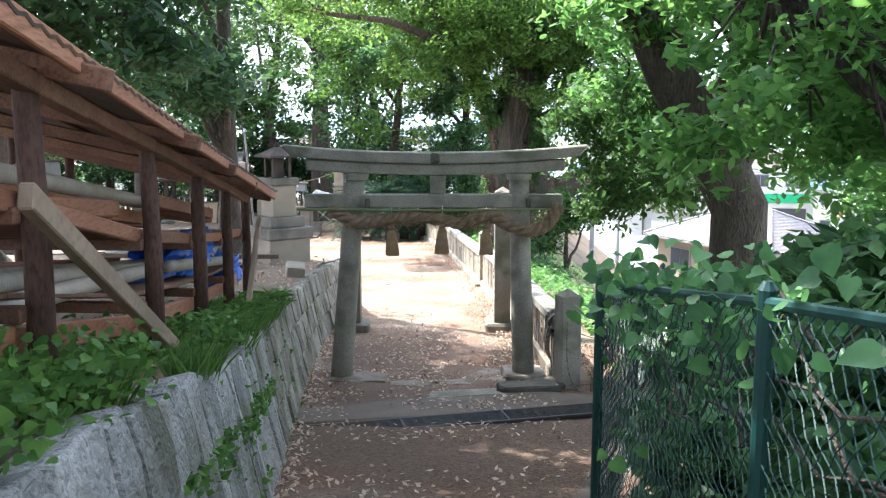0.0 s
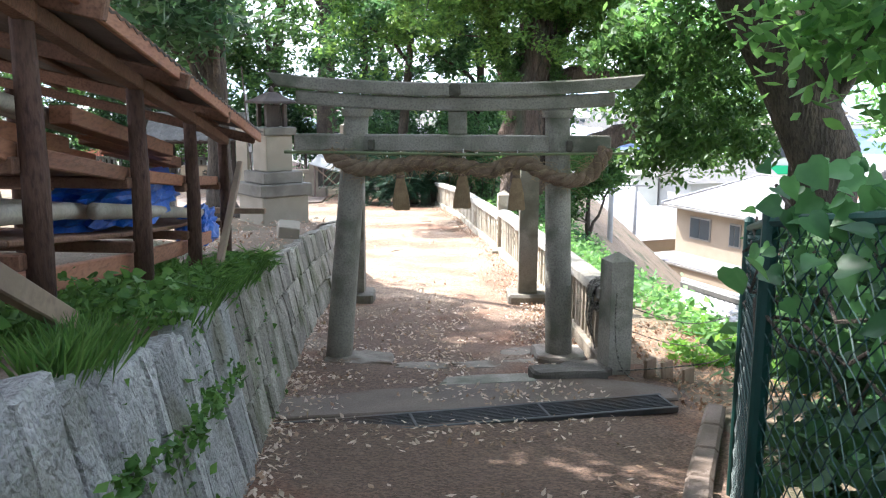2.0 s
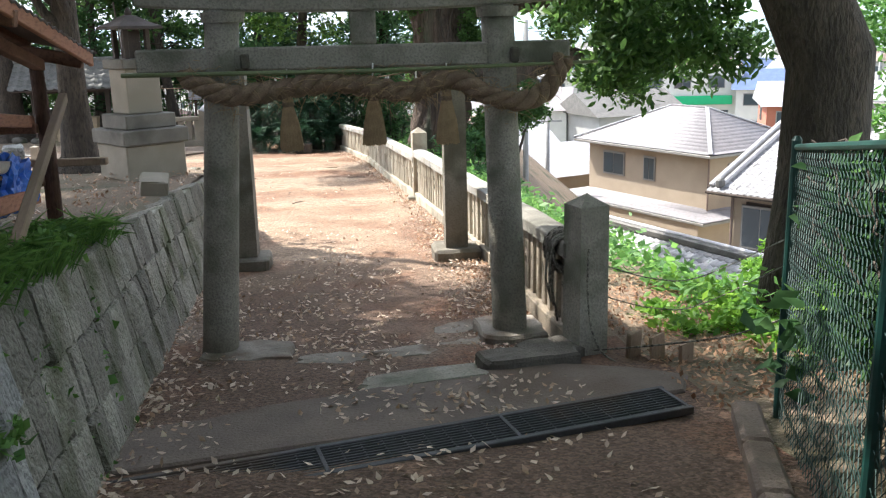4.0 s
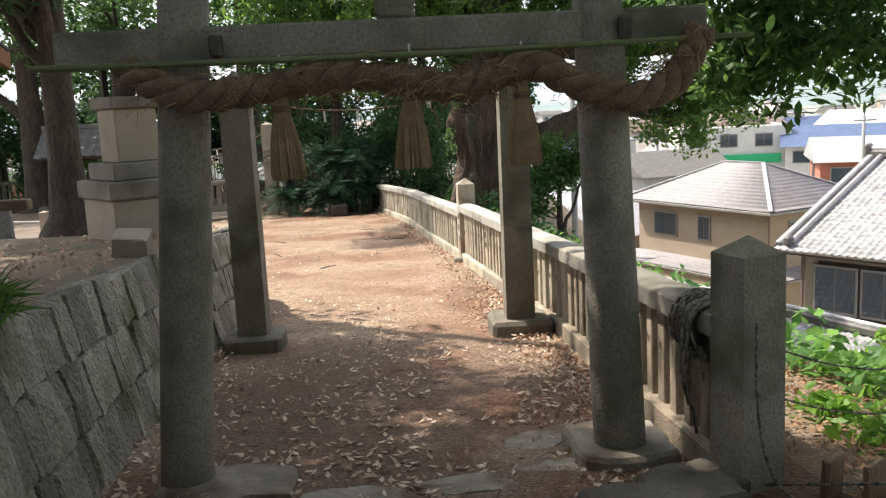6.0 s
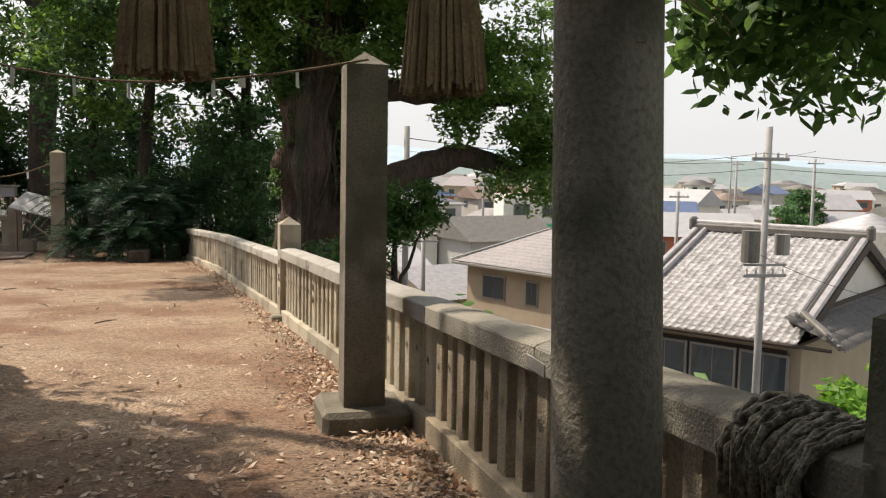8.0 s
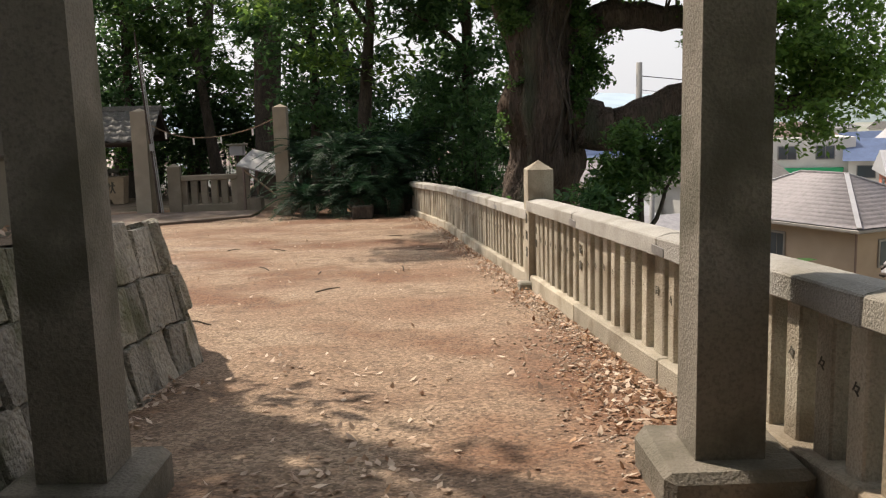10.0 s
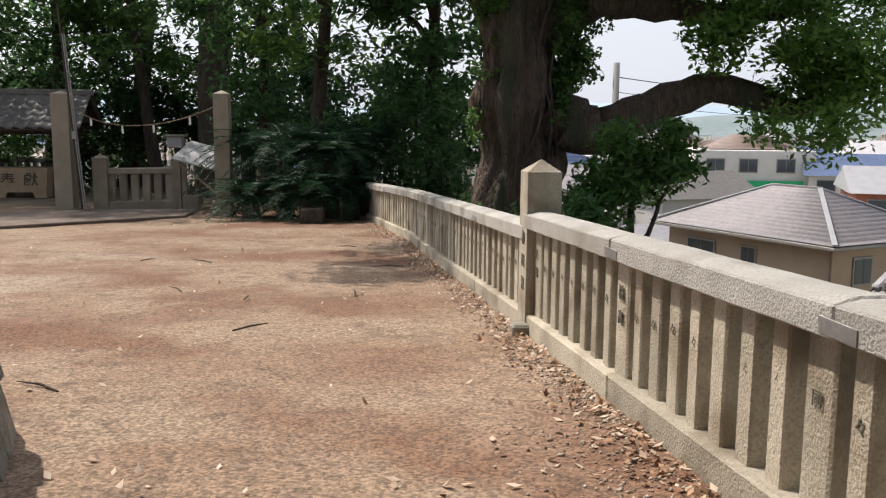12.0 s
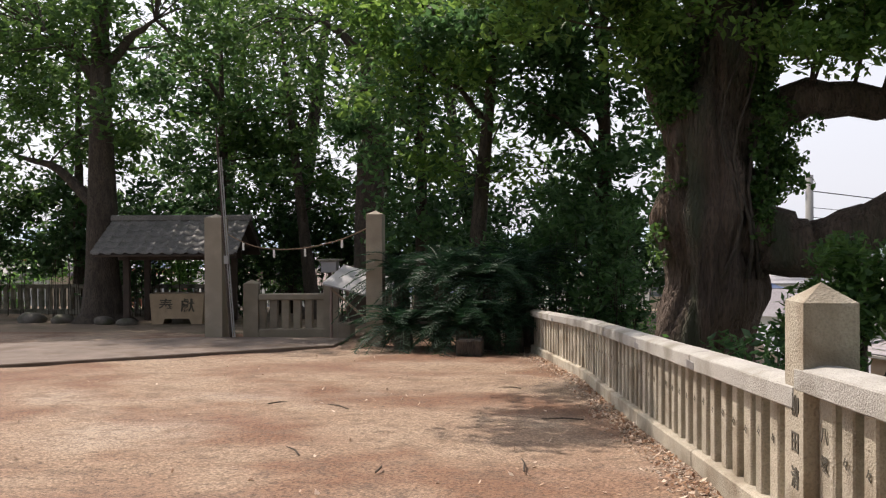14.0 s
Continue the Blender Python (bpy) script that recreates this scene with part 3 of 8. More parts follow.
tz = np.where(tv[..., 1] > 14, np.minimum(tz, terrace_z(tv[..., 1]) + 0.02), tz)
nk = 45
jj = (np.arange(len(TY) - 1)[:, None] * nk + np.arange(nk - 1)[None, :]).ravel()
terrace = mesh_np("ground_terrace", np.concatenate([tv, tz[..., None]], -1).reshape(-1, 3), np.stack([jj, jj + nk, jj + 1 + nk, jj + 1], 1), M_SOIL, None, "", True)
tagged(terrace, "dark soil terrace held by a stone wall", "ground", kind="structure")


def top_z(x, y):
    """Height of the walked or planted surface."""
    xb = float(np.interp(y, WB_Y, WB_X)) - 0.2 if y < 14.3 else float(np.interp(y, [14.3, 14.95, 15.5, 16.3, 17.4, 19.2, 21.6, 24], [-1.86, -2.0, -2.5, -3.45, -4.8, -6.7, -8.7, -10.2]))
    if x < xb and y < 24:
        return float(terrace_z(y)) + (0.05 * min(max(0, -3 - x), 4) if y < 12 else 0)
    return float(ground_z(x, y))


# backing of the retaining wall, behind the single stones
bm = bmesh.new()
prev = None
for x, y in WALL_LINE:
    zb = float(ground_z(x, y)) - 0.1
    zt = float(terrace_z(y)) - 0.02
    k = WALL_LINE.index((x, y))
    a, b = WALL_LINE[max(k - 1, 0)], WALL_LINE[min(k + 1, len(WALL_LINE) - 1)]
    d = Vector((b[0] - a[0], b[1] - a[1], 0)).normalized()
    nrm = Vector((-d.y, d.x, 0))
    ring = [bm.verts.new(Vector((x, y, zb)) + nrm * 0.10), bm.verts.new(Vector((x, y, max(zt, zb + 0.02))) + nrm * 0.29), bm.verts.new(Vector((x, y, max(zt, zb + 0.02))) + nrm * 0.5), bm.verts.new(Vector((x, y, zb)) + nrm * 0.5)]
    if prev:
        for q in range(4):
            bm.faces.new((prev[q], ring[q], ring[(q + 1) % 4], prev[(q + 1) % 4]))
    prev = ring
bmesh.ops.recalc_face_normals(bm, faces=bm.faces[:])
wall_left = tagged(obj("wall_left", bm, M_SOIL), "dry-laid grey stone retaining wall with weeds", "wall", kind="structure")

# threshold strips and drain across the path
def slab_strip(name, pts, h, material, label, cat="paving"):
    bm = bmesh.new()
    top = [bm.verts.new((x, y, float(ground_z(x, y)) + h)) for x, y in pts]
    bot = [bm.verts.new((x, y, float(ground_z(x, y)) - 0.12)) for x, y in pts]
    bm.faces.new(top)
    bm.faces.new(bot[::-1])
    for k in range(len(pts)):
        j = (k + 1) % len(pts)
        bm.faces.new((top[k], bot[k], bot[j], top[j]))
    bmesh.ops.recalc_face_normals(bm, faces=bm.faces[:])
    bmesh.ops.bevel(bm, geom=[e for e in bm.edges if all(v in top for v in e.verts)], offset=0.012, segments=1, affect="EDGES")
    return tagged(obj(name, bm, material), label, cat, kind="structure")


slab_strip("pavement_apron", [(-1.3, 7.02), (0.1, 7.37), (1.5, 7.72), (1.62, 8.0), (1.34, 8.22), (1.0, 8.36), (0.6, 8.33), (0.2, 8.24), (-0.1, 8.1), (-0.36, 7.98), (-0.7, 7.88), (-1.0, 7.70), (-1.33, 7.62)], 0.022, M_CONCRETE, "worn concrete apron before the stone gate")
drain = thing("drain_grate", (0.0, 7.15, float(ground_z(0, 7.15)) + 0.004), "dark iron drain grating set across the path", "drain", rz=14.2)
for s in (-0.13, 0.13):
    part("side_bar", box((2.72, 0.03, 0.04), (0.06, s, -0.02), 0.004), M_IRON, drain)
part("channel", box((2.70, 0.23, 0.02), (0.06, 0, -0.03), 0.002), M_RUBBER, drain)
for k in range(9):
    part("long_bar", box((2.70, 0.008, 0.028), (0.06, -0.104 + k * 0.026, -0.014), 0.001), M_IRON, drain)
for k in range(28):
    part("cross_bar", box((0.010, 0.24, 0.022), (-1.28 + k * 0.099, 0, -0.013), 0.001), M_IRON, drain)
for k in range(4):
    part("panel_joint", box((0.02, 0.25, 0.034), (-1.28 + k * 0.893, 0, -0.014), 0.002), M_IRON, drain)

slab_strip("pavement_far", [(-16, 20.8), (-7.9, 24.6), (-4.3, 28.6), (-4.4, 30.2), (-7.3, 30.2), (-16, 24.0)], 0.05, M_CONCRETE, "low grey concrete walkway leading to the gateposts")

# ---- stone gate ----
TGY = 9.12
torii = thing("torii", (-0.16, TGY, float(ground_z(-0.16, TGY))), "weathered grey granite torii with straw rope", "torii")
tb = Vector(torii.location)


def rel(*p):
    return Vector(p) - tb


for (xb, xt) in ((-1.145, -0.955), (0.80, 0.725)):
    g = float(ground_z(xb, TGY))
    pts = [rel(xb + (xt - xb) * k / 8, TGY, g - 0.1 + (1.0 - g + 0.1) * k / 8) for k in range(9)]
    part("pillar", tube(pts, [0.117 - 0.015 * k / 8 for k in range(9)], 20, None, 0.012), M_GRANITE, torii, smooth=True)
    part("collar", tube([rel(xt, TGY, 0.93), rel(xt, TGY, 0.99)], [0.125, 0.135], 20), M_GRANITE, torii)


def bowed_beam(x0, x1, zc, ze, h, d, flare=0.0, y=TGY):
    """A beam that rises towards its ends, in the gate's plane."""
    bm = bmesh.new()
    prev = None
    n = 16
    for k in range(n + 1):
        u = k / n * 2 - 1
        x = (x0 + x1) / 2 + u * (x1 - x0) / 2
        z = zc + (ze - zc) * abs(u) ** 2.2
        lean = flare * u
        ring = [bm.verts.new(rel(x - lean, y - d / 2, z)), bm.verts.new(rel(x - lean, y + d / 2, z)), bm.verts.new(rel(x + lean, y + d / 2, z + h)), bm.verts.new(rel(x + lean, y - d / 2, z + h))]
        if prev:
            for q in range(4):
                bm.faces.new((prev[q], prev[(q + 1) % 4], ring[(q + 1) % 4], ring[q]))
        else:
            bm.faces.new(ring[::-1])
        prev = ring
    bm.faces.new(prev)
    bmesh.ops.recalc_face_normals(bm, faces=bm.faces[:])
    bmesh.ops.bevel(bm, geom=[e for e in bm.edges if e.calc_face_angle(0) > 0.6], offset=0.012, segments=1, affect="EDGES")
    return bm


part("lower_lintel", bowed_beam(-1.46, 1.19, 0.98, 1.03, 0.115, 0.17), M_GRANITE, torii)
part("top_lintel", bowed_beam(-1.66, 1.38, 1.097, 1.175, 0.115, 0.25, 0.05), M_GRANITE, torii)
part("tie_beam", box((2.66, 0.13, 0.14), rel(-0.155, TGY, 0.64), 0.012), M_GRANITE, torii)
part("centre_strut", box((0.16, 0.12, 0.20), rel(-0.11, TGY, 0.782), 0.01), M_GRANITE, torii)
# a black block on the face imitates the shade in a broken gap
part("broken_notch", box((0.10, 0.06, 0.10), rel(-0.135, TGY - 0.112, 1.105), 0.015, jitter=0.008), M_INK, torii, "dark block imitating a shaded broken gap in the lintel")
for x in (-0.83, 0.82):
    part("wedge", box((0.05, 0.07, 0.09), rel(x, TGY - 0.09, 0.65), 0.01, jitter=0.004), M_INK, torii, "dark wedge in the tie beam")
# footing slabs
def slab(name, x, y, w, d, h, rz, label, lift=0.0, material=M_CONCRETE, ragged=0.10):
    """A worn slab with a broken outline and a bevelled, uneven top."""
    r = np.random.default_rng(int(abs(x * 100)) + int(y * 10))
    n = 18
    out = []
    for k in range(n):
        a = 2 * math.pi * k / n
        f = 1 / max(abs(math.cos(a)), abs(math.sin(a))) * (1 - ragged * r.uniform(0, 1))
        out.append((w / 2 * f * math.cos(a), d / 2 * f * math.sin(a)))
    bm = bmesh.new()
    bot = [bm.verts.new((p, q, -0.10)) for p, q in out]
    rim = [bm.verts.new((p, q, h - 0.018 + r.uniform(-0.006, 0.004))) for p, q in out]
    top = [bm.verts.new((p * 0.94, q * 0.93, h + r.uniform(-0.005, 0.005))) for p, q in out]
    mid = bm.verts.new((0, 0, h + 0.003))
    for k in range(n):
        m = (k + 1) % n
        bm.faces.new((bot[k], bot[m], rim[m], rim[k]))
        bm.faces.new((rim[k], rim[m], top[m], top[k]))
        bm.faces.new((top[k], top[m], mid))
    bm.faces.new(bot[::-1])
    o = tagged(obj(name, bm, material), label, "stone slab")
    o.matrix_world = pose(x, y, float(ground_z(x, y)) + lift, 0, 0, rz)
    return o


slab("footing_slab", 0.80, 9.15, 0.46, 0.5, 0.08, 4, "square granite footing slab under the gate pillar", material=M_SLAB)
slab("footing_slab", -0.96, 9.06, 0.72, 0.44, 0.03, -6, "flat pale granite footing slab sunk in the earth", material=M_SLAB, ragged=0.24)
slab("footing_slab", 0.50, 9.42, 0.50, 0.26, 0.02, 24, "worn pale stone sunk beside the gate pillar", material=M_SLAB, ragged=0.3)
slab("step_slab", 0.98, 8.62, 0.46, 0.30, 0.075, 20, "broken stone slab lying against the thick post", material=M_STEP, ragged=0.2)
slab("step_slab", 0.80, 8.44, 0.62, 0.24, 0.085, 10, "loose split granite slab lying before the pillar", material=M_STEP)
for x, y, w, d, rz in ((-0.40, 8.80, 0.52, 0.24, -5), (0.06, 8.86, 0.50, 0.22, 5), (0.45, 8.98, 0.40, 0.22, 14)):
    slab("edging_stone", x, y, w, d, 0.012, rz, "worn pale edging stone sunk across the path", material=M_SLAB, ragged=0.35)
slab("paving_stone", 0.14, 8.22, 0.80, 0.24, 0.035, 12, "flat grey paving stone at the apron's edge", material=M_GRANITE, ragged=0.18)

# square gateposts behind
def square_post(name, x, y, w, h, label, cap=0.09, plinth=None, material=M_GRANITE, rz=0, group=""):
    g = float(ground_z(x, y))
    t = thing(name, (x, y, g), label, "stone post", group, rz)
    bm = bmesh.new()
    z0 = plinth[1] if plinth else -0.1
    q = w / 2
    lo = [bm.verts.new((sx * q, sy * q, z0)) for sx, sy in ((-1, -1), (1, -1), (1, 1), (-1, 1))]
    hi = [bm.verts.new((sx * q * 0.97, sy * q * 0.97, h)) for sx, sy in ((-1, -1), (1, -1), (1, 1), (-1, 1))]
    mid = [bm.verts.new((sx * q * 0.42, sy * q * 0.42, h + cap * 0.55)) for sx, sy in ((-1, -1), (1, -1), (1, 1), (-1, 1))]
    tip = bm.verts.new((0, 0, h + cap))
    bm.faces.new(lo[::-1])
    for k in range(4):
        j = (k + 1) % 4
        bm.faces.new((lo[k], lo[j], hi[j], hi[k]))
        bm.faces.new((hi[k], hi[j], mid[j], mid[k]))
        bm.faces.new((mid[k], mid[j], tip))
    bmesh.ops.bevel(bm, geom=[e for e in bm.edges if e.calc_face_angle(0) > 0.5], offset=0.007, segments=1, affect="EDGES")
    part("shaft", bm, material, t)
    if plinth:
        part("plinth", box((plinth[0], plinth[0], plinth[1] + 0.12), (0, 0, -0.12), 0.025, jitter=0.007), material, t)
    return t


gp = "square gateposts"
square_post("gatepost", 0.755, 12.25, 0.225, 1.96, "tall square granite gatepost on a plinth", 0.075, (0.46, 0.13), M_POST, group=gp)
square_post("gatepost", -1.345, 12.2, 0.225, 2.05, "tall square granite gatepost on a plinth", 0.1, (0.44, 0.13), M_POST, group=gp)
square_post("fence_post", 1.20, 8.68, 0.203, 0.945, "thick mossy granite post with a pointed cap at the fence's end", 0.07, material=M_GRANITE, rz=18)
mid_post = square_post("fence_post", 0.71, 17.2, 0.228, 1.055, "pale granite fence post with a pointed cap and engraved characters", 0.08, None, M_FENCE, rz=4)
part("base_block", box((0.22, 0.14, 0.14), (-0.1, -0.13, -0.06), 0.015), M_GRANITE, mid_post)
part("bracket", box((0.10, 0.008, 0.05), (0.05, -0.120, 0.70), 0.002), M_BRACKET, mid_post, "zinc bracket")

# ---- stone fence ----
GLYPHS = {}


def glyph(ch):
    """A cut and blackened character one unit high, its middle at the origin."""
    if ch not in GLYPHS:
        cu = bpy.data.curves.new("glyph", "FONT")
        cu.body, cu.align_x, cu.align_y, cu.extrude, cu.offset = ch, "CENTER", "CENTER", 0.02, 0.012
        cu.resolution_u = 2
        tmp = bpy.data.objects.new("glyph", cu)
        scene.collection.objects.link(tmp)
        me = bpy.data.meshes.new_from_object(tmp.evaluated_get(bpy.context.evaluated_depsgraph_get()))
        bpy.data.objects.remove(tmp)
        me.materials.clear()
        me.materials.append(M_INK)
        GLYPHS[ch] = me
    return GLYPHS[ch]


def fence_run(a, b, top0, top1, end_gap=0.12, start_gap=0.12, words=None, stone=None):
    """A run of fence; top0 and top1: the rail's top at its ends."""
    stone = stone or M_FENCE
    a3, b3 = Vector((*a, 0)), Vector((*b, 0))
    d = (b3 - a3)
    L = d.length
    d.normalize()
    n = max(1, round(L / 1.75))
    t = thing("stone_fence", (a[0], a[1], float(path_z(a[1]))), "low granite fence of square bars under a thick rail", "stone fence", "stone fence along the drop")
    o = Vector(t.location)
    nrm = Vector((d.y, -d.x, 0))

    def low(s, h):
        p = a3 + d * s
        return Vector((p.x, p.y, float(path_z(p.y)) + h)) - o

    def high(s, h):
        p = a3 + d * s
        return Vector((p.x, p.y, top0 + (top1 - top0) * s / L + h)) - o

    for k in range(n):
        s0, s1 = L * k / n + 0.003, L * (k + 1) / n - 0.003
        tmp = bmesh.new()
        prof = [(-0.105, -0.112), (0.105, -0.112), (0.105, -0.018), (0.04, 0.0), (-0.04, 0.0), (-0.105, -0.018)]
        n_seg = 6
        rings = []
        for q in range(n_seg + 1):
            c = high(s0 + (s1 - s0) * q / n_seg, 0)
            rings.append([tmp.verts.new(c + nrm * (u + random.uniform(-0.003, 0.003)) + Vector((0, 0, h + random.uniform(-0.003, 0.003)))) for u, h in prof])
        for r0, r1 in zip(rings, rings[1:]):
            for q in range(6):
                tmp.faces.new((r0[q], r0[(q + 1) % 6], r1[(q + 1) % 6], r1[q]))
        tmp.faces.new(rings[0][::-1])
        tmp.faces.new(rings[-1])
        bmesh.ops.recalc_face_normals(tmp, faces=tmp.faces[:])
        bmesh.ops.bevel(tmp, geom=[e for e in tmp.edges if e.calc_face_angle(0) > 0.5], offset=0.006, segments=1, affect="EDGES")
        part("top_rail", tmp, M_RAIL if stone == M_FENCE else M_RAIL_DARK, t)
        part("kerb", beam(low(s0, 0.04), low(s1, 0.04), 0.19, 0.17, None, 0.012), stone, t)
        if k:
            q = high(s0 - 0.01, -0.08)
            part("bracket", beam(q - nrm * 0.104 - d * 0.10, q - nrm * 0.104 + d * 0.07, 0.008, 0.045, None, 0.001), M_BRACKET, t, "zinc bracket")
    m = int((L - end_gap - start_gap) / 0.2)
    ang = math.atan2(d.y, d.x)
    first = None
    for k in range(m + 1):
        s = start_gap + (L - start_gap - end_gap) * k / m
        lo_p, hi_p = low(s, 0.118), high(s, -0.112)
        if first is None:
            first = part("bar", box((0.105, 0.10, 1.0), (0, 0, 0), 0.008), stone, t)
            bar_ob = first
        else:
            bar_ob = first.copy()
            scene.collection.objects.link(bar_ob)
        wide = 1.5 if (words and k in words) else random.uniform(0.92, 1.08)
        h = hi_p.z - lo_p.z
        if words is not None:
            body = words.get(k, "\u3005")
            face = Matrix((( -d.x, 0, -nrm.x, 0), (-d.y, 0, -nrm.y, 0), (0, 1, 0, 0), (0, 0, 0, 1)))
            for j, ch in enumerate(body):
                z = lo_p.z + h * (0.60 if len(body) == 1 else 0.72) - j * 0.115 + random.uniform(-0.02, 0.02) * (len(body) == 1)
                size = 0.052 if len(body) == 1 else 0.072
                tx = bpy.data.objects.new("inscription", glyph(ch))
                scene.collection.objects.link(tx)
                tx.parent = t
                tx.matrix_local = Matrix.Translation(Vector((lo_p.x, lo_p.y, z)) - nrm * 0.0535) @ face @ Matrix.Scale(size, 4)
        bar_ob.matrix_local = Matrix.Translation(lo_p) @ Matrix.Rotation(ang + random.uniform(-0.05, 0.05), 4, "Z") @ Matrix.Diagonal((wide, random.uniform(0.9, 1.1), hi_p.z - lo_p.z, 1))
    return t


fence_run(FENCE[0], FENCE[1], -0.43, -0.66, 0.1, 0.22, {6: "\u5409\u5ddd"}, M_FENCE_BROWN)
fence_run(FENCE[1], FENCE[2], -0.66, -0.89, 0.2, 0.1, {9: "\u540c", 17: "\u6a4b\u9ad8", 25: "\u516b\u585a"})
fence_run(FENCE[2], FENCE[3], -0.97, -1.31, 0.1, 0.2, {})
fence_run(FENCE[3], FENCE[4], -1.31, -1.50)

for j, ch in enumerate("\u67f3\u7530\u6e05"):
    tx = bpy.data.objects.new("inscription", glyph(ch))
    scene.collection.objects.link(tx)
    tx.parent = mid_post
    tx.matrix_local = Matrix.Translation((-0.1145, -0.02, 0.62 - j * 0.15)) @ Matrix(((0, 0, -1, 0), (-1, 0, 0, 0), (0, 1, 0, 0), (0, 0, 0, 1))) @ Matrix.Scale(0.095, 4)

# ---- straw rope, bamboo and tassels on the gate ----
def rope_curve(pts, k):
    """Smooth line through the points."""
    out = []
    for i in range(len(pts) - 1):
        p0, p1, p2, p3 = pts[max(i - 1, 0)], pts[i], pts[i + 1], pts[min(i + 2, len(pts) - 1)]
        for j in range(k):
            u = j / k
            out.append(0.5 * ((2 * p1) + (p2 - p0) * u + (2 * p0 - 5 * p1 + 4 * p2 - p3) * u * u + (3 * p1 - p0 - 3 * p2 + p3) * u ** 3))
    return out + [pts[-1]]


def twisted_rope(name, ctrl, r, label, strands=3, pitch=0.16, material=M_ROPE, cat="rope", taper=0.0):
    pts = rope_curve([Vector(p) for p in ctrl], 14)
    t = thing(name, tuple(pts[0]), label, cat)
    o = pts[0].copy()
    s = 0.0
    lines = [[] for _ in range(strands)]
    radii = []
    for i, p in enumerate(pts):
        if i:
            s += (p - pts[i - 1]).length
        d = (pts[min(i + 1, len(pts) - 1)] - pts[max(i - 1, 0)]).normalized()
        side = d.cross(Vector((0, 0, 1)))
        side = side.normalized() if side.length > 0.2 else Vector((1, 0, 0))
        up = side.cross(d)
        rr = r * (1 - taper * abs(2 * i / (len(pts) - 1) - 1) ** 2) * (1 + 0.12 * noise.noise(p * 6))
        radii.append(rr * 0.60)
        for k in range(strands):
            a = 2 * math.pi * (s / pitch + k / strands)
            lines[k].append(p - o + (side * math.cos(a) + up * math.sin(a)) * rr * 0.52)
    for ln in lines:
        part("strand", tube(ln, radii, 8, None, 0.06), material, t, smooth=True)
    return t


RY = TGY - 0.13
shime = twisted_rope("straw_rope", [(-1.2, RY + 0.05, 0.62), (-1.08, RY - 0.03, 0.56), (-0.9, RY - 0.05, 0.50), (-0.6, RY, 0.53), (-0.35, RY, 0.56), (-0.1, RY, 0.53), (0.15, RY, 0.49), (0.3, RY, 0.54), (0.45, RY - 0.01, 0.56), (0.62, RY - 0.05, 0.47), (0.8, RY - 0.07, 0.42), (0.98, RY - 0.02, 0.46), (1.08, RY, 0.58), (1.12, RY, 0.68)], 0.060, "thick twisted brown straw rope slung under the beam", 3, 0.30)
rng = np.random.default_rng(5)
bm = bmesh.new()
for k in range(1000):
    x = rng.uniform(-1.15, 1.1)
    z = float(np.interp(x, [-1.1, -0.9, -0.35, 0.15, 0.45, 0.8, 1.1], [0.58, 0.50, 0.56, 0.49, 0.56, 0.42, 0.62]))
    p = Vector((x, RY + rng.normal(0, 0.05), z + rng.normal(0, 0.045)))
    d = Vector((rng.normal(0, 1), rng.normal(0, 0.6), rng.normal(-0.4, 0.5))).normalized() * rng.uniform(0.05, 0.13)
    tube([p - shime.location, p + d * 0.5 + Vector((0, 0, 0.01)) - shime.location, p + d - shime.location], [0.0026, 0.002, 0.0012], 3, bm, cap=False)
tagged(part("loose_straw", bm, M_STRAW, shime), kind="stuff")
bam = tagged(obj("bamboo_pole", tube([(-1.55, RY - 0.02, 0.635), (0, RY - 0.03, 0.625), (1.33, RY - 0.02, 0.645)], [0.014, 0.013, 0.010], 10), M_BAMBOO), "thin green bamboo pole carrying the straw rope", "bamboo pole")


def tassel(x, z_top, lean, seed):
    rng = np.random.default_rng(seed)
    t = thing("straw_tassel", (x, RY, z_top - 0.40), "bell-shaped bundle of dry straw hanging from the rope", "straw tassel", "straw tassels on the gate rope")
    bm = bmesh.new()
    for k in range(230):
        a, q = rng.uniform(0, 6.283), math.sqrt(rng.uniform(0.1, 1))
        top = Vector((math.cos(a) * 0.026 * q, math.sin(a) * 0.026 * q, 0.385))
        neck = Vector((math.cos(a) * 0.030 * q, math.sin(a) * 0.030 * q, 0.28))
        e = 0.074 * q * rng.uniform(0.9, 1.08)
        end = Vector((math.cos(a) * e + lean, math.sin(a) * e, rng.uniform(0.0, 0.025)))
        mid = neck.lerp(end, 0.5) + Vector((math.cos(a), math.sin(a), 0)) * 0.008
        tube([top, neck, mid, end], [0.004, 0.0042, 0.0045, 0.004], 4, bm, cap=True)
    tagged(part("straw", bm, M_STRAW, t), kind="stuff")
    part("binding", tube([(0, 0, 0.272), (0, 0, 0.285), (0, 0, 0.30)], [0.034, 0.037, 0.033], 12), M_ROPE, t)
    part("knot", tube([(0, 0, 0.31), (0, 0, 0.36), (0, 0, 0.395)], [0.029, 0.032, 0.018], 10, None, 0.1), M_ROPE, t)
    part("cord", tube([(0, 0, 0.38), (0.004, 0, 0.5)], [0.005, 0.005], 6), M_PAPER, t, "pale hanging cord")


tassel(-0.585, 0.55, 0.01, 1)
tassel(-0.065, 0.57, 0.0, 2)
tassel(0.385, 0.56, 0.005, 3)

# thin rope with paper strips between the tall posts
def cord(name, ctrl, r, label, material=M_ROPE, n=6, cat="cord"):
    pts = rope_curve([Vector(p) for p in ctrl], 8)
    t = thing(name, tuple(pts[0]), label, cat)
    part("line", tube([p - pts[0] for p in pts], r, n), material, t, smooth=True)
    return t, pts


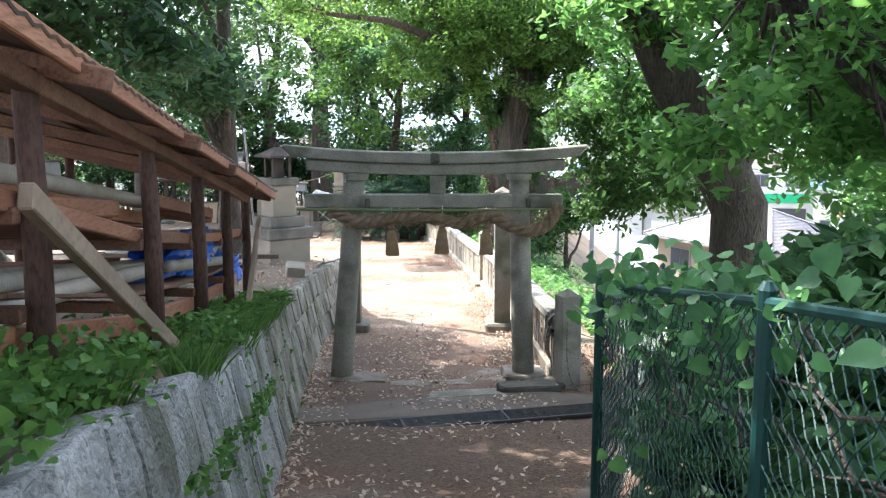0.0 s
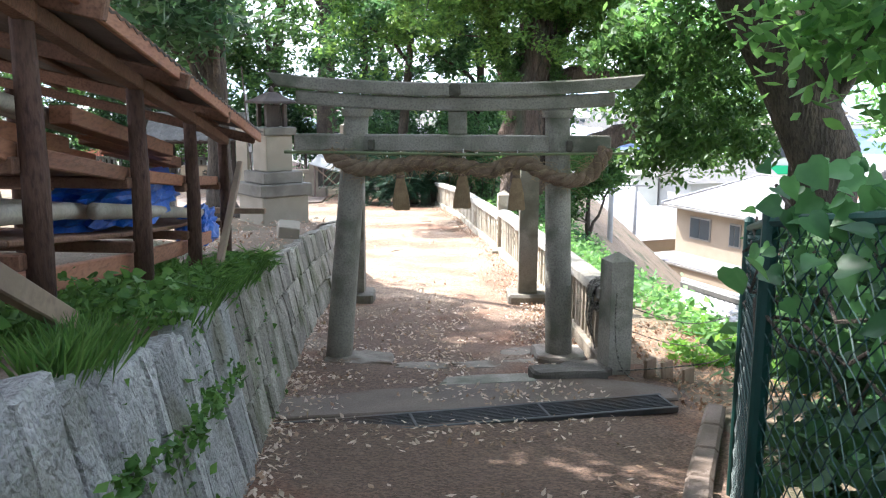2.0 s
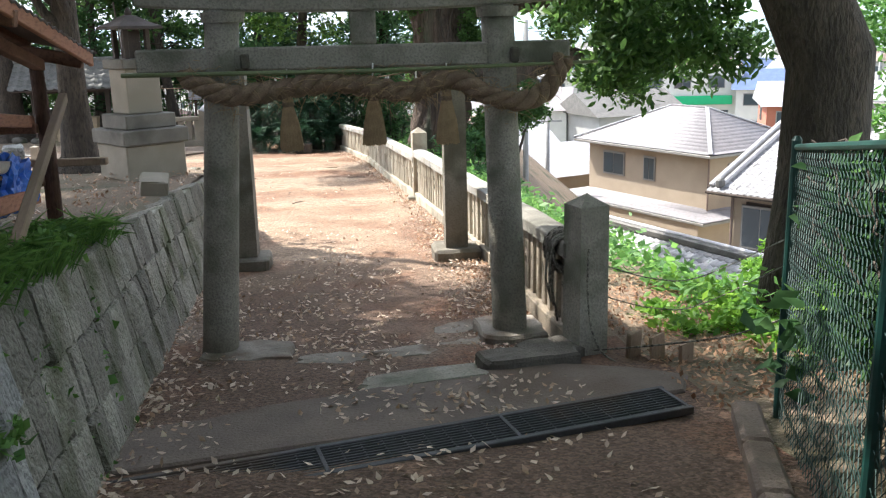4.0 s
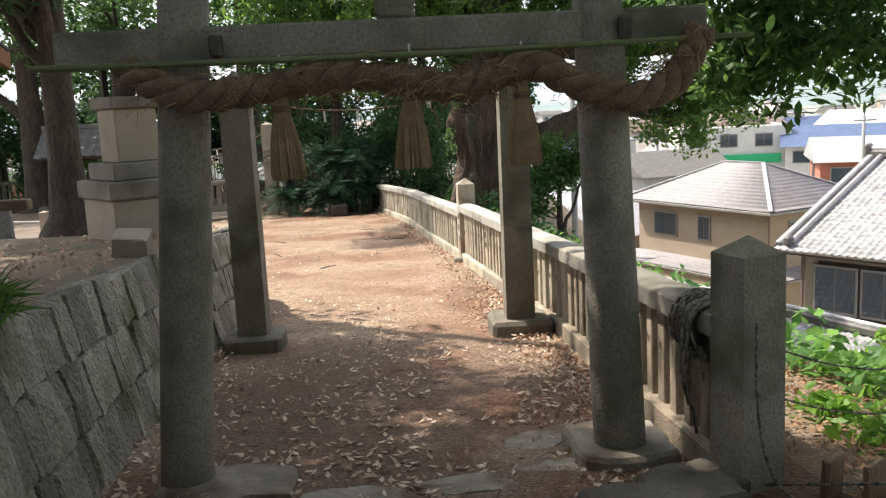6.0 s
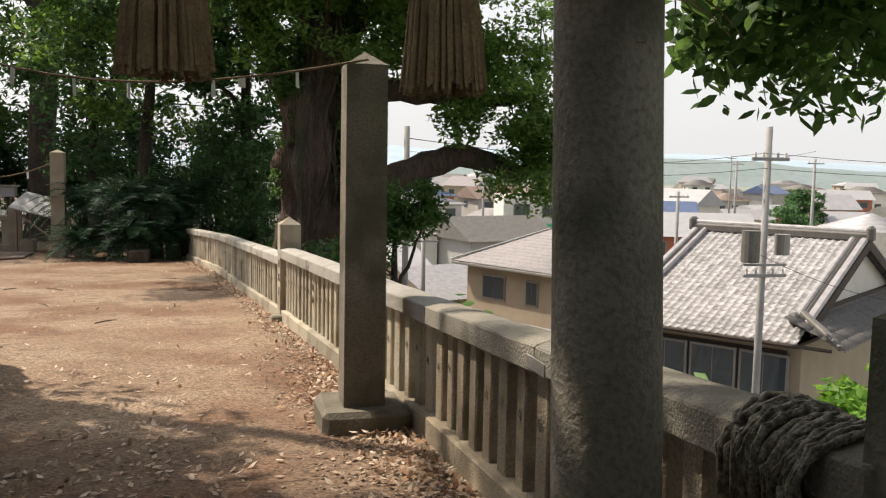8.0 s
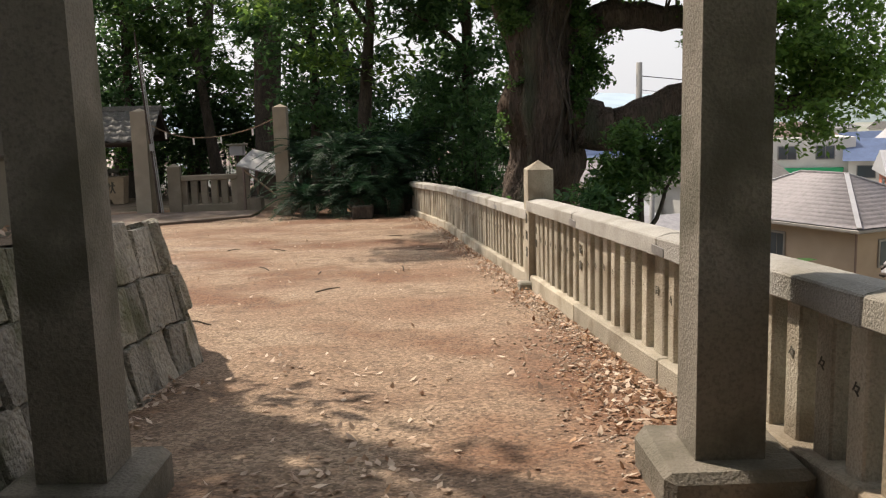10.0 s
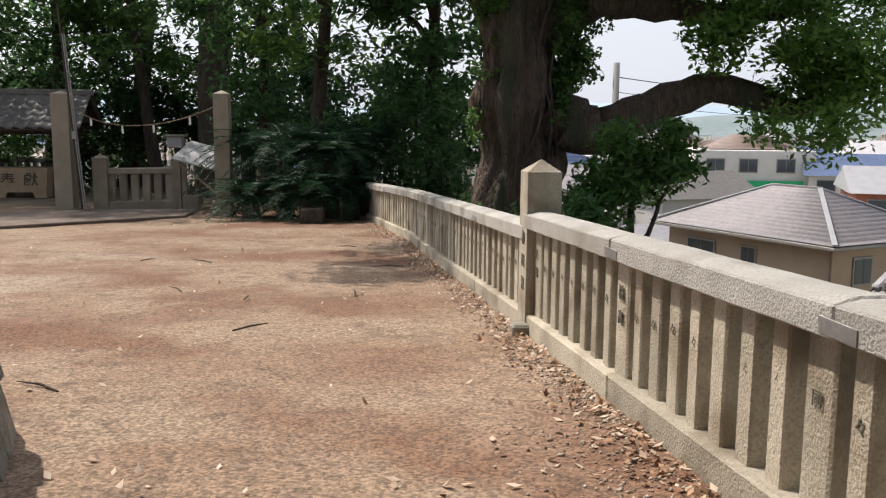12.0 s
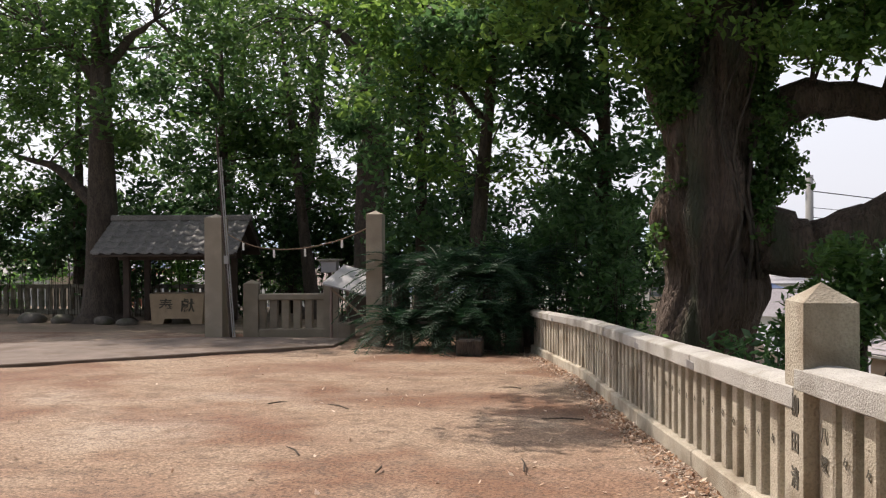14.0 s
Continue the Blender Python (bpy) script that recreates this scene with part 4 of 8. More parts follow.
c1, pts1 = cord("paper_streamer_cord", [(-1.345, 12.1, 0.55), (-0.8, 12.1, 0.44), (-0.3, 12.1, 0.42), (0.25, 12.1, 0.48), (0.755, 12.12, 0.58)], 0.006, "thin sagging cord with white paper streamers between gateposts")
for k in (6, 10, 14, 20, 26):
    p = pts1[k] - pts1[0]
    part("paper_strip", box((0.014, 0.004, 0.085), (p.x, p.y, p.z - 0.085), 0.0, jitter=0.003), M_PAPER, c1, "folded white paper strip")
part("paper_knot", box((0.03, 0.01, 0.05), tuple(pts1[22] - pts1[0] - Vector((0, 0, 0.05))), 0.003, jitter=0.003), M_PAPER, c1, "folded white paper strip")

# ---- timber shed on the terrace ----
SHED = [(-1.42, 3.0), (-1.60, 4.7), (-1.79, 6.25), (-1.98, 7.8), (-2.18, 9.4)]
SHED = [(-1.05, -0.4), (-1.23, 1.3)] + SHED
shed = thing("timber_shed", (-2.6, 5.0, float(terrace_z(5.0))), "open lean-to of bark logs and rusty sheet roof for storing timber", "shed")
so = Vector(shed.location)


def eave_z(y):
    return float(np.interp(y, [-2, 3.2, 9.6], [2.42, 1.60, 0.66]))


def sp(x, y, z):
    return Vector((x, y, z)) - so


for i, (x, y) in enumerate(SHED):
    g = float(terrace_z(y))
    top = eave_z(y) + 0.06
    part("post", tube([sp(x, y, g - 0.1), sp(x + 0.01, y, (g + top) / 2), sp(x, y, top)], [0.052, 0.048, 0.042], 10, None, 0.1, seed=i), M_LOG, shed, "dark bark log", True)
    part("post", tube([sp(x - 1.9, y + 0.1, g - 0.1), sp(x - 1.9, y + 0.1, top + 0.45)], [0.06, 0.05], 8, None, 0.1, seed=i + 9), M_LOG, shed, "dark bark log", True)
    part("rafter", beam(sp(x + 0.27, y + 0.07, eave_z(y) + 0.02), sp(x - 2.15, y + 0.07, eave_z(y) + 0.55), 0.055, 0.08), M_UNDER, shed)
    part("cross_beam", beam(sp(x - 0.02, y - 0.06, g + 0.34), sp(x - 2.0, y + 0.04, g + 0.34), 0.05, 0.06), M_UNDER, shed)
    part("cross_beam", beam(sp(x - 0.02, y - 0.06, g + 0.68), sp(x - 2.0, y + 0.04, g + 0.68), 0.05, 0.06), M_UNDER, shed)
for (a, b) in zip(SHED, SHED[1:]):
    ga, gb = float(terrace_z(a[1])), float(terrace_z(b[1]))
    part("ledger", beam(sp(a[0] - 0.08, a[1] - 0.1, ga + 0.25), sp(b[0] - 0.08, b[1] - 0.05, gb + 0.25), 0.045, 0.10), M_TIMBER, shed)
    part("ledger", beam(sp(a[0] - 0.07, a[1], ga + 0.72), sp(b[0] - 0.07, b[1], gb + 0.72), 0.04, 0.075), M_TIMBER, shed)
    part("shelf_board", beam(sp(a[0] - 0.55, a[1], ga + 0.735), sp(b[0] - 0.55, b[1], gb + 0.735), 0.85, 0.03), M_UNDER, shed)
    part("shelf_board", beam(sp(a[0] - 0.55, a[1], ga + 0.385), sp(b[0] - 0.55, b[1], gb + 0.385), 0.85, 0.025), M_UNDER, shed)
    part("purlin", beam(sp(a[0] + 0.02, a[1], eave_z(a[1]) + 0.01), sp(b[0] + 0.02, b[1], eave_z(b[1]) + 0.01), 0.07, 0.07), M_UNDER, shed)
part("eave_board", beam(sp(-0.76, -2.0, eave_z(-2.0) + 0.06), sp(-1.90, 9.62, eave_z(9.62) + 0.06), 0.028, 0.085), M_TIMBER, shed)
part("end_rail", beam(sp(-1.85, 9.55, 0.06), sp(-3.9, 9.6, 0.06), 0.06, 0.05), M_OLDPLANK, shed)
# corrugated sheet roof
bm = bmesh.new()
grid = []
NY, NX = 190, 5
for i in range(NY + 1):
    y = -2.1 + 11.8 * i / NY
    row = []
    xe = float(np.interp(y, [-2.0, 9.62], [-0.74, -1.88]))
    for k in range(NX + 1):
        q = k / NX
        row.append(bm.verts.new(sp(xe - 2.7 * q, y, eave_z(y) + 0.105 + 0.62 * q + 0.014 * (i % 2) + 0.01 * noise.noise(Vector((y, q * 3, 0))))))
    grid.append(row)
for r0, r1 in zip(grid, grid[1:]):
    for k in range(NX):
        bm.faces.new((r0[k], r1[k], r1[k + 1], r0[k + 1]))
roof = part("roof_sheet", bm, M_TIN, shed, "rusty corrugated sheet")
md = roof.modifiers.new("thick", "SOLIDIFY")
md.thickness = 0.012
# battens under the sheet
for q in (0.15, 0.4, 0.65, 0.9):
    part("batten", beam(sp(-0.74 - 2.7 * q, -2.0, eave_z(-2.0) + 0.07 + 0.62 * q), sp(-1.88 - 2.7 * q, 9.6, eave_z(9.6) + 0.07 + 0.62 * q), 0.05, 0.04), M_UNDER, shed)
# diagonal braces
part("brace", beam(sp(-1.22, 2.55, float(terrace_z(3.0)) + 0.78), sp(-1.50, 4.72, float(terrace_z(4.7)) + 0.10), 0.05, 0.085), M_OLDPLANK, shed, "pale diagonal plank")
part("brace", beam(sp(-2.02, 9.35, 0.50), sp(-1.72, 7.35, float(terrace_z(7.4)) + 0.0), 0.05, 0.06), M_OLDPLANK, shed, "grey weathered diagonal plank")

# stored timber: peeled poles and squared lengths on the cross beams
rng = np.random.default_rng(11)


def shed_x(y):
    return float(np.interp(y, [-2, 9.4], [-0.9, -2.18]))


def stored(name, h, off, y0, y1, w, hh, material, label, cat, log=False):
    p = Vector((shed_x(y0) - off, y0, float(np.interp(y0, [3.0, 9.4], [float(terrace_z(3.0)), float(terrace_z(9.4))])) + h))
    q = Vector((shed_x(y1) - off, y1, float(np.interp(y1, [3.0, 9.4], [float(terrace_z(3.0)), float(terrace_z(9.4))])) + h))
    o = (p + q) / 2
    bm = tube([p - o, (p + q) / 2 - o + Vector((0.01, 0, 0.005)), q - o], [w, w * 0.95, w * 0.88], 12, None, 0.03) if log else beam(p - o, q - o, w, hh)
    ob = tagged(obj(name, bm, material, None, "", log), label, cat, "stored timber in the shed")
    ob.location = o
    return ob


for off, h, y0, y1 in ((0.13, 0.425, 2.2, 5.6), (0.24, 0.42, 3.2, 6.3), (0.13, 0.425, 6.0, 9.0), (0.36, 0.43, 3.6, 7.0)):
    stored("peeled_pole", h, off, y0, y1, 0.045, 0, M_PALELOG, "peeled pale log lying on the shed's lower beams", "log", True)
for off, h, y0, y1 in ((0.30, 0.86, 4.8, 7.6), (0.24, 0.86, 3.4, 7.6), (0.6, 0.77, 3.4, 7.4)):
    stored("peeled_pole", h, off, y0, y1, 0.04, 0, M_PALELOG, "peeled pale log lying on the shed's upper beams", "log", True)
for k in range(9):
    y0 = 2.6 + 0.6 * k + rng.uniform(-0.2, 0.2)
    stored("squared_timber", 0.765 + 0.09 * (k // 5), 0.12 + 0.115 * (k % 5), y0, min(y0 + rng.uniform(1.6, 2.6), 9.2), 0.10, 0.085, M_TIMBER, "reddish squared timber stacked on shed beams", "timber")
for k in range(7):
    y0 = 2.4 + 0.8 * k + rng.uniform(-0.2, 0.2)
    stored("squared_timber", 0.42, 0.50 + 0.13 * (k % 5), y0, min(y0 + rng.uniform(1.6, 2.6), 9.2), 0.11, 0.09, M_TIMBER, "reddish squared timber stacked on shed beams", "timber")


def tarp(at, size, seed, label, squash=1.0):
    """A crumpled sheet heap."""
    bm = bmesh.new()
    bmesh.ops.create_icosphere(bm, subdivisions=4, radius=1)
    for v in bm.verts:
        n = v.co.normalized()
        f = 0.85 + 0.35 * noise.noise(n * 1.8 + Vector((seed, 0, 0))) + 0.42 * abs(noise.noise(n * 3.4 + Vector((0, seed, 0)))) + 0.22 * abs(noise.noise(n * 8 + Vector((seed, seed, 0))))
        c = Vector((max(-0.8, min(0.8, n.x)), n.y, max(-0.6, min(0.75, n.z)))) * 1.15
        v.co = Vector((c.x * size[0], c.y * size[1], c.z * size[2])) * f
    ob = tagged(obj("blue_tarp", bm, M_TARP), label, "tarpaulin")
    ob.location = at
    return ob


tarp((-2.26, 7.2, 0.44), (0.22, 0.75, 0.16), 3.0, "crumpled bright blue tarpaulin lying on stored timber")
tarp((-2.32, 9.0, -0.02), (0.13, 0.26, 0.20), 5.0, "crumpled blue tarpaulin hanging from the shed's lower beam")
tarp((-1.72, 2.9, 0.36), (0.16, 0.55, 0.16), 8.0, "blue tarpaulin bundled under the shed beams")
for k, (dx, c) in enumerate(((0, (0.5, 0.03, 0.02)), (0.16, (0.6, 0.6, 0.58)))):
    m = mat("can paint " + str(k), c, 0.4, 8, 0.1, 40, 0.05)
    y = 4.3 + k * 0.22
    t = thing("paint_can", (-2.05, y, 0.30 + 0.86), "small painted can standing on the stored timber", "can")
    part("body", tube([(0, 0, 0), (0, 0, 0.012), (0, 0, 0.14), (0, 0, 0.15)], [0.06, 0.062, 0.062, 0.058], 14), m, t)
    part("lid", tube([(0, 0, 0.148), (0, 0, 0.158)], [0.05, 0.048], 14), M_BRACKET, t)

# ---- stone lantern on its pedestal ----
LX, LY = -2.72, 14.05
lg = top_z(LX, LY)
lantern = thing("stone_lantern", (LX, LY, lg), "tall stepped granite lantern on a square pedestal", "stone lantern", rz=40)
part("pedestal_base", box((0.72, 0.72, 0.50), (0, 0, -0.10), 0.015), M_PEDESTAL, lantern)
part("pedestal_slab", box((0.80, 0.80, 0.17), (0, 0, 0.402), 0.015), M_LANTERN, lantern)
part("step_block", box((0.61, 0.61, 0.16), (0, 0, 0.574), 0.012), M_LANTERN, lantern)
part("shaft", box((0.41, 0.41, 0.50), (0, 0, 0.736), 0.012), M_PEDESTAL, lantern)
part("cap_slab", box((0.50, 0.50, 0.11), (0, 0, 1.238), 0.012), M_LANTERN, lantern)
for sx in (-1, 1):
    for sy in (-1, 1):
        part("corner_pillar", box((0.055, 0.055, 0.32), (sx * 0.13, sy * 0.13, 1.35), 0.006), M_WOOD_DARK, lantern)
part("fire_box", box((0.16, 0.16, 0.3), (0, 0, 1.352), 0.01), M_WOOD_DARK, lantern)
bm = bmesh.new()
prof = [(0.34, 0.0), (0.33, 0.03), (0.20, 0.08), (0.09, 0.14), (0.03, 0.16)]
prev = None
for r, z in prof:
    ring = []
    for k in range(24):
        a = 2 * math.pi * k / 24
        sq = 1 / max(abs(math.cos(a)), abs(math.sin(a)))
        ring.append(bm.verts.new((r * 0.8 * sq * math.cos(a), r * 0.8 * sq * math.sin(a), 1.672 + z + (0.05 if r > 0.4 and sq > 1.3 else 0))))
    if prev:
        for k in range(24):
            bm.faces.new((prev[k], prev[(k + 1) % 24], ring[(k + 1) % 24], ring[k]))
    else:
        bm.faces.new(ring[::-1])
    prev = ring
bm.faces.new(prev)
part("roof", bm, M_WOOD_DARK, lantern)
part("finial", tube([(0, 0, 1.82), (0, 0, 1.85), (0, 0, 1.88), (0, 0, 1.91)], [0.03, 0.04, 0.03, 0.01], 12), M_WOOD_DARK, lantern, smooth=True)

# loose stones on the terrace
def rock(name, x, y, size, label, rz=0, tilt=0, material=M_WALLSTONE, sink=0.02):
    bm = box(size, (0, 0, 0), 0.02, jitter=0.012)
    o = tagged(obj(name, bm, material), label, "stone block")
    o.matrix_world = pose(x, y, top_z(x, y) - sink, tilt, 0, rz)
    return o


rock("stone_block", -2.04, 11.6, (0.24, 0.40, 0.20), "squared granite block lying on the wall's edge", 10, 3, M_PEDESTAL)
rock("stone_block", -4.9, 16.0, (0.26, 0.3, 0.42), "upright dark stone block beside the tree", 20, 6)
rock("stone_block", -6.3, 16.8, (0.5, 0.4, 0.3), "low brown stone block in the yard", 50)
for x, y in ((-6.6, 21.5), (-8.4, 22.4)):
    square_post("rail_post", x, y, 0.14, 0.8, "short square post carrying a pipe rail", 0.03, None, M_PEDESTAL)
tagged(obj("pipe_rail", tube([(-6.6, 21.5, float(ground_z(-6, 21.5)) + 0.62), (-8.4, 22.4, float(ground_z(-8, 22.4)) + 0.62)], 0.024, 10), M_POLE), "thin grey pipe rail between short posts", "rail")

# ---- green wire fence beside the path ----
NET = [(0.80, -1.0), (0.74, 2.0), (0.66, 3.75), (1.22, 5.6), (1.78, 7.25)]
net = thing("wire_fence", (0.66, 3.75, float(ground_z(0.66, 3.75))), "green chain-link fence overgrown with vines", "wire fence")
no = Vector(net.location)
H = 1.30


def npt(s, h, run):
    (x0, y0), (x1, y1) = run
    x, y = x0 + (x1 - x0) * s, y0 + (y1 - y0) * s
    return Vector((x, y, float(ground_z(x, y)) + h)) - no


for x, y in NET:
    g = float(ground_z(x, y))
    part("post", tube([Vector((x, y, g - 0.1)) - no, Vector((x, y, g + H + 0.03)) - no], 0.022, 10), M_STEEL_GREEN, net)
    part("post_cap", tube([Vector((x, y, g + H + 0.03)) - no, Vector((x, y, g + H + 0.05)) - no], [0.025, 0.012], 10), M_STEEL_GREEN, net)
for run in zip(NET, NET[1:]):
    L = math.dist(*run)
    part("top_wire", tube([npt(0, H, run), npt(1, H, run)], 0.014, 8), M_STEEL_GREEN, net)
    bm = bmesh.new()
    cell = 0.056
    n = int(L / cell)
    rows_n = int(H / cell)
    for k in range(-rows_n, n):
        for sgn in (1, -1):
            k0, k1 = max(0, -k), min(rows_n, n - k)
            if k1 <= k0:
                continue
            pts = []
            for j in range(k0, k1 + 1):
                u = (k + j) * cell / L
                pts.append(npt(u if sgn > 0 else 1 - u, 0.02 + j * cell, run) + Vector((0.006 if j % 2 else -0.006, 0, 0)))
            if len(pts) > 1:
                tube(pts, 0.0018, 3, bm, cap=False)
    part("mesh", bm, M_STEEL_GREEN, net)
for run in zip(NET[2:], NET[3:]):
    for k in range(3):
        a, b = npt(k / 3 + 0.004, -0.04, run) + no, npt((k + 1) / 3 - 0.004, -0.04, run) + no
        off = Vector((-0.14, 0.05, 0))
        o = (a + b) / 2 + off
        kb = tagged(obj("kerb_stone", beam(a + off - o, b + off - o, 0.13, 0.24, None, 0.02), M_CONCRETE), "pale concrete kerb stone along the wire fence", "kerb", "kerb stones along the wire fence")
        kb.location = o

# black and white rope barrier tied to the post
BAR = Vector((1.20, 8.68, float(ground_z(1.2, 8.68))))
for k, (h0, h1, sag) in enumerate(((0.05, 0.30, 0.02),)):
    a = BAR + Vector((0.02, -0.13, h0))
    b = Vector((1.78, 7.25, float(ground_z(1.78, 7.25)) + h1 + 0.2))
    mid = a.lerp(b, 0.5) - Vector((-0.25, 0, sag))
    twisted_rope("barrier_rope", [a, a.lerp(mid, 0.5) - Vector((0, 0, sag * 0.4)), mid, mid.lerp(b, 0.5) - Vector((0, 0, sag * 0.3)), b], 0.0065, "black and white twisted rope slung from the fence post", 2, 0.05, M_CHAIN)
for k in (0, 1):
    a = Vector((2.86, 9.42, -0.85 + 0.2 * k))
    b = BAR + Vector((0.12, 0.02, 0.35 + 0.2 * k))
    mid = a.lerp(b, 0.5) - Vector((0, 0, 0.18))
    twisted_rope("barrier_rope", [b, b.lerp(mid, 0.5) - Vector((0, 0, 0.05)), mid, a], 0.0048, "black and white twisted rope running to the tree", 2, 0.05, M_CHAIN)
# the tied bundle of rope on the rail's end
rng = np.random.default_rng(21)
knot = thing("rope_bundle", (1.155, 9.02, -0.525), "thick bundle of black and white rope wound round the rail's end", "rope")
for k in range(30):
    pts = []
    y0, tilt, grow = -0.17 + 0.24 * k / 29, rng.uniform(-0.35, 0.35), rng.uniform(1.0, 1.17)
    for j in range(19):
        a = 6.283 * j / 18
        pts.append(Vector((0.116 * grow * math.cos(a), y0 + tilt * 0.14 * math.sin(a) + rng.normal(0, 0.006), 0.088 * grow * math.sin(a) - (0.05 if math.sin(a) < 0 else 0.0) * rng.uniform(0.4, 1.6))))
    ph = rng.uniform(0, 6.28)
    for q in (0, math.pi):
        ln = [p + Vector((0, 0.006 * math.cos(ph + q + 2.2 * j), 0.006 * math.sin(ph + q + 2.2 * j))) for j, p in enumerate(pts)]
        part("coil", tube(ln, 0.0075, 5), M_CHAIN, knot, smooth=True)
for k in range(5):
    x, y = rng.uniform(-0.16, -0.10), rng.uniform(-0.2, 0.02)
    e = rng.uniform(0.22, 0.5)
    part("hanging_end", tube([(x, y, 0.0), (x - 0.02, y - 0.02, -e * 0.5), (x + rng.uniform(-0.03, 0.03), y + rng.uniform(-0.05, 0.03), -e)], 0.0065, 6), M_CHAIN, knot, smooth=True)
dangling = [BAR + Vector((-0.02, -0.14, 0.70)), BAR + Vector((-0.03, -0.17, 0.45)), BAR + Vector((0.0, -0.2, 0.18)), BAR + Vector((0.10, -0.25, 0.03)), BAR + Vector((0.35, -0.5, 0.01)), BAR + Vector((0.5, -0.9, 0.03))]
twisted_rope("barrier_rope", dangling, 0.0075, "black and white rope drooping from post to ground", 2, 0.05, M_CHAIN)
for k, (x, y, h) in enumerate(((1.58, 8.40, 0.16), (1.72, 8.30, 0.13), (1.46, 8.50, 0.17))):
    o = tagged(obj("wooden_stake", box((0.11, 0.03, h + 0.1), (0, 0, -0.1), 0.006, jitter=0.004), M_OLDPLANK), "short weathered wooden board set upright in the earth", "stake", "stakes beside the kerb")
    o.matrix_world = pose(x, y, float(ground_z(x, y)), 4 * k, -6, 30)

# ---- far gateposts, little fence, notice roof, water pavilion ----
square_post("gatepost", -3.62, 29.05, 0.30, 2.38, "tall tan square gatepost at the far entrance", 0.07, None, M_PEDESTAL, group="far gateposts")
square_post("gatepost", -7.12, 30.3, 0.36, 2.42, "tall tan square gatepost at the far entrance", 0.07, None, M_PEDESTAL, group="far gateposts")
cf, ptsf = cord("paper_streamer_cord", [(-7.1, 30.2, -0.05), (-6.2, 29.9, -0.42), (-5.3, 29.6, -0.48), (-4.4, 29.3, -0.33), (-3.62, 28.95, -0.05)], 0.012, "thin sagging cord between the far gateposts")
for k in (6, 12, 18, 25):
    p = ptsf[k] - ptsf[0]
    part("paper_strip", box((0.04, 0.006, 0.16), (p.x, p.y, p.z - 0.16), 0, jitter=0.003), M_PAPER, cf, "folded white paper strip")
LF = [(-6.55, 30.75), (-4.95, 31.0)]
for (x, y), h in zip(LF, (1.1, 1.08)):
    square_post("fence_post", x, y, 0.30, h, "squat tan stone fence post with a pointed cap", 0.08, None, M_PEDESTAL, rz=8)
lf = thing("stone_fence", (*LF[0], float(ground_z(*LF[0]))), "short tan stone fence panel with upright slabs", "stone fence")
lo = Vector(lf.location)
a, b = Vector((*LF[0], lo.z)) - lo, Vector((*LF[1], lo.z)) - lo
part("top_rail", beam(a + Vector((0.15, 0, 0.82)), b + Vector((-0.15, 0, 0.82)), 0.24, 0.13, None, 0.02), M_PEDESTAL, lf)
part("kerb", beam(a + Vector((0.15, 0, 0.08)), b + Vector((-0.15, 0, 0.08)), 0.26, 0.2, None, 0.02), M_PEDESTAL, lf)
for k in range(6):
    p = a.lerp(b, (k + 0.9) / 6.8)
    part("bar", box((0.16, 0.12, 0.6), (p.x, p.y, 0.17), 0.012), M_PEDESTAL, lf)
part("end_block", box((0.3, 0.4, 0.35), (b.x + 0.3, b.y, -0.05), 0.02), M_PEDESTAL, lf)

nb = thing("notice_stand", (-4.25, 30.6, float(ground_z(-4.25, 30.6))), "small stand with a slanting metal roof on thin legs", "notice stand", rz=-20)
part("roof_panel", box((1.25, 0.85, 0.04), (0, 0, 1.12), 0.005, Matrix.Translation((0, 0, 0)) @ Matrix.Rotation(radians(24), 4, "X") @ Matrix.Rotation(radians(14), 4, "Y")), M_METALROOF, nb)
for x in (-0.5, 0.5):
    for y in (-0.3, 0.3):
        part("leg", box((0.05, 0.05, 1.12), (x, y, 0), 0.004), M_ROOF_BROWN, nb)
part("brace", beam((-0.5, -0.3, 1.0), (0.5, -0.3, 0.3), 0.03, 0.04), M_OLDPLANK, nb)
part("back_board", box((1.0, 0.03, 0.5), (0, 0.3, 0.35), 0.004), M_WOOD_DARK, nb)

PVX, PVY = -9.9, 35.0
pg = float(ground_z(PVX, PVY))
pav = thing("water_pavilion", (PVX, PVY, pg), "small open wooden pavilion with a dark tiled gable roof", "pavilion", rz=8)
for x in (-1.15, 1.15):
    for y in (-0.8, 0.8):
        part("post", box((0.15, 0.15, 1.75), (x, y, 0), 0.01), M_WOOD_DARK, pav)
for y in (-0.8, 0.8):
    part("beam", box((2.7, 0.13, 0.18), (0, y, 1.62), 0.01), M_WOOD_DARK, pav)
for x in (-1.15, 1.15):
    part("beam", box((0.13, 1.9, 0.16), (x, 0, 1.64), 0.01), M_WOOD_DARK, pav)


def tile_slope(w, run, rise, z0, sgn, pitch=0.27, course=0.25):
    """One roof slope of single curved tiles that overlap, from the eave at z0 up to the ridge."""
    ncol, nrow = int(w / pitch), max(2, int(run / course))
    V, F = [], []
    prof = [(-0.5, 0.02), (-0.2, -0.012), (0.12, -0.008), (0.32, 0.035), (0.5, 0.02)]
    pw, tl = w / ncol, run / nrow
    for r in range(nrow):
        for c in range(ncol):
            x0, i = -w / 2 + (c + 0.5) * pw, len(V)
            lift = random.uniform(-0.006, 0.006)
            for q, up in ((r, 0.0), (r, 0.045), (r + 1.08, 0.012)):
                for u, h in prof:
                    V.append((x0 + u * pw, sgn * (-run + tl * q), z0 + rise * q / nrow + h + up + lift))
            for e in (0, 5):
                for k in range(4):
                    f = (i + e + k, i + e + k + 1, i + e + k + 6, i + e + k + 5)
                    F.append(f if sgn > 0 else f[::-1])
    return V, F


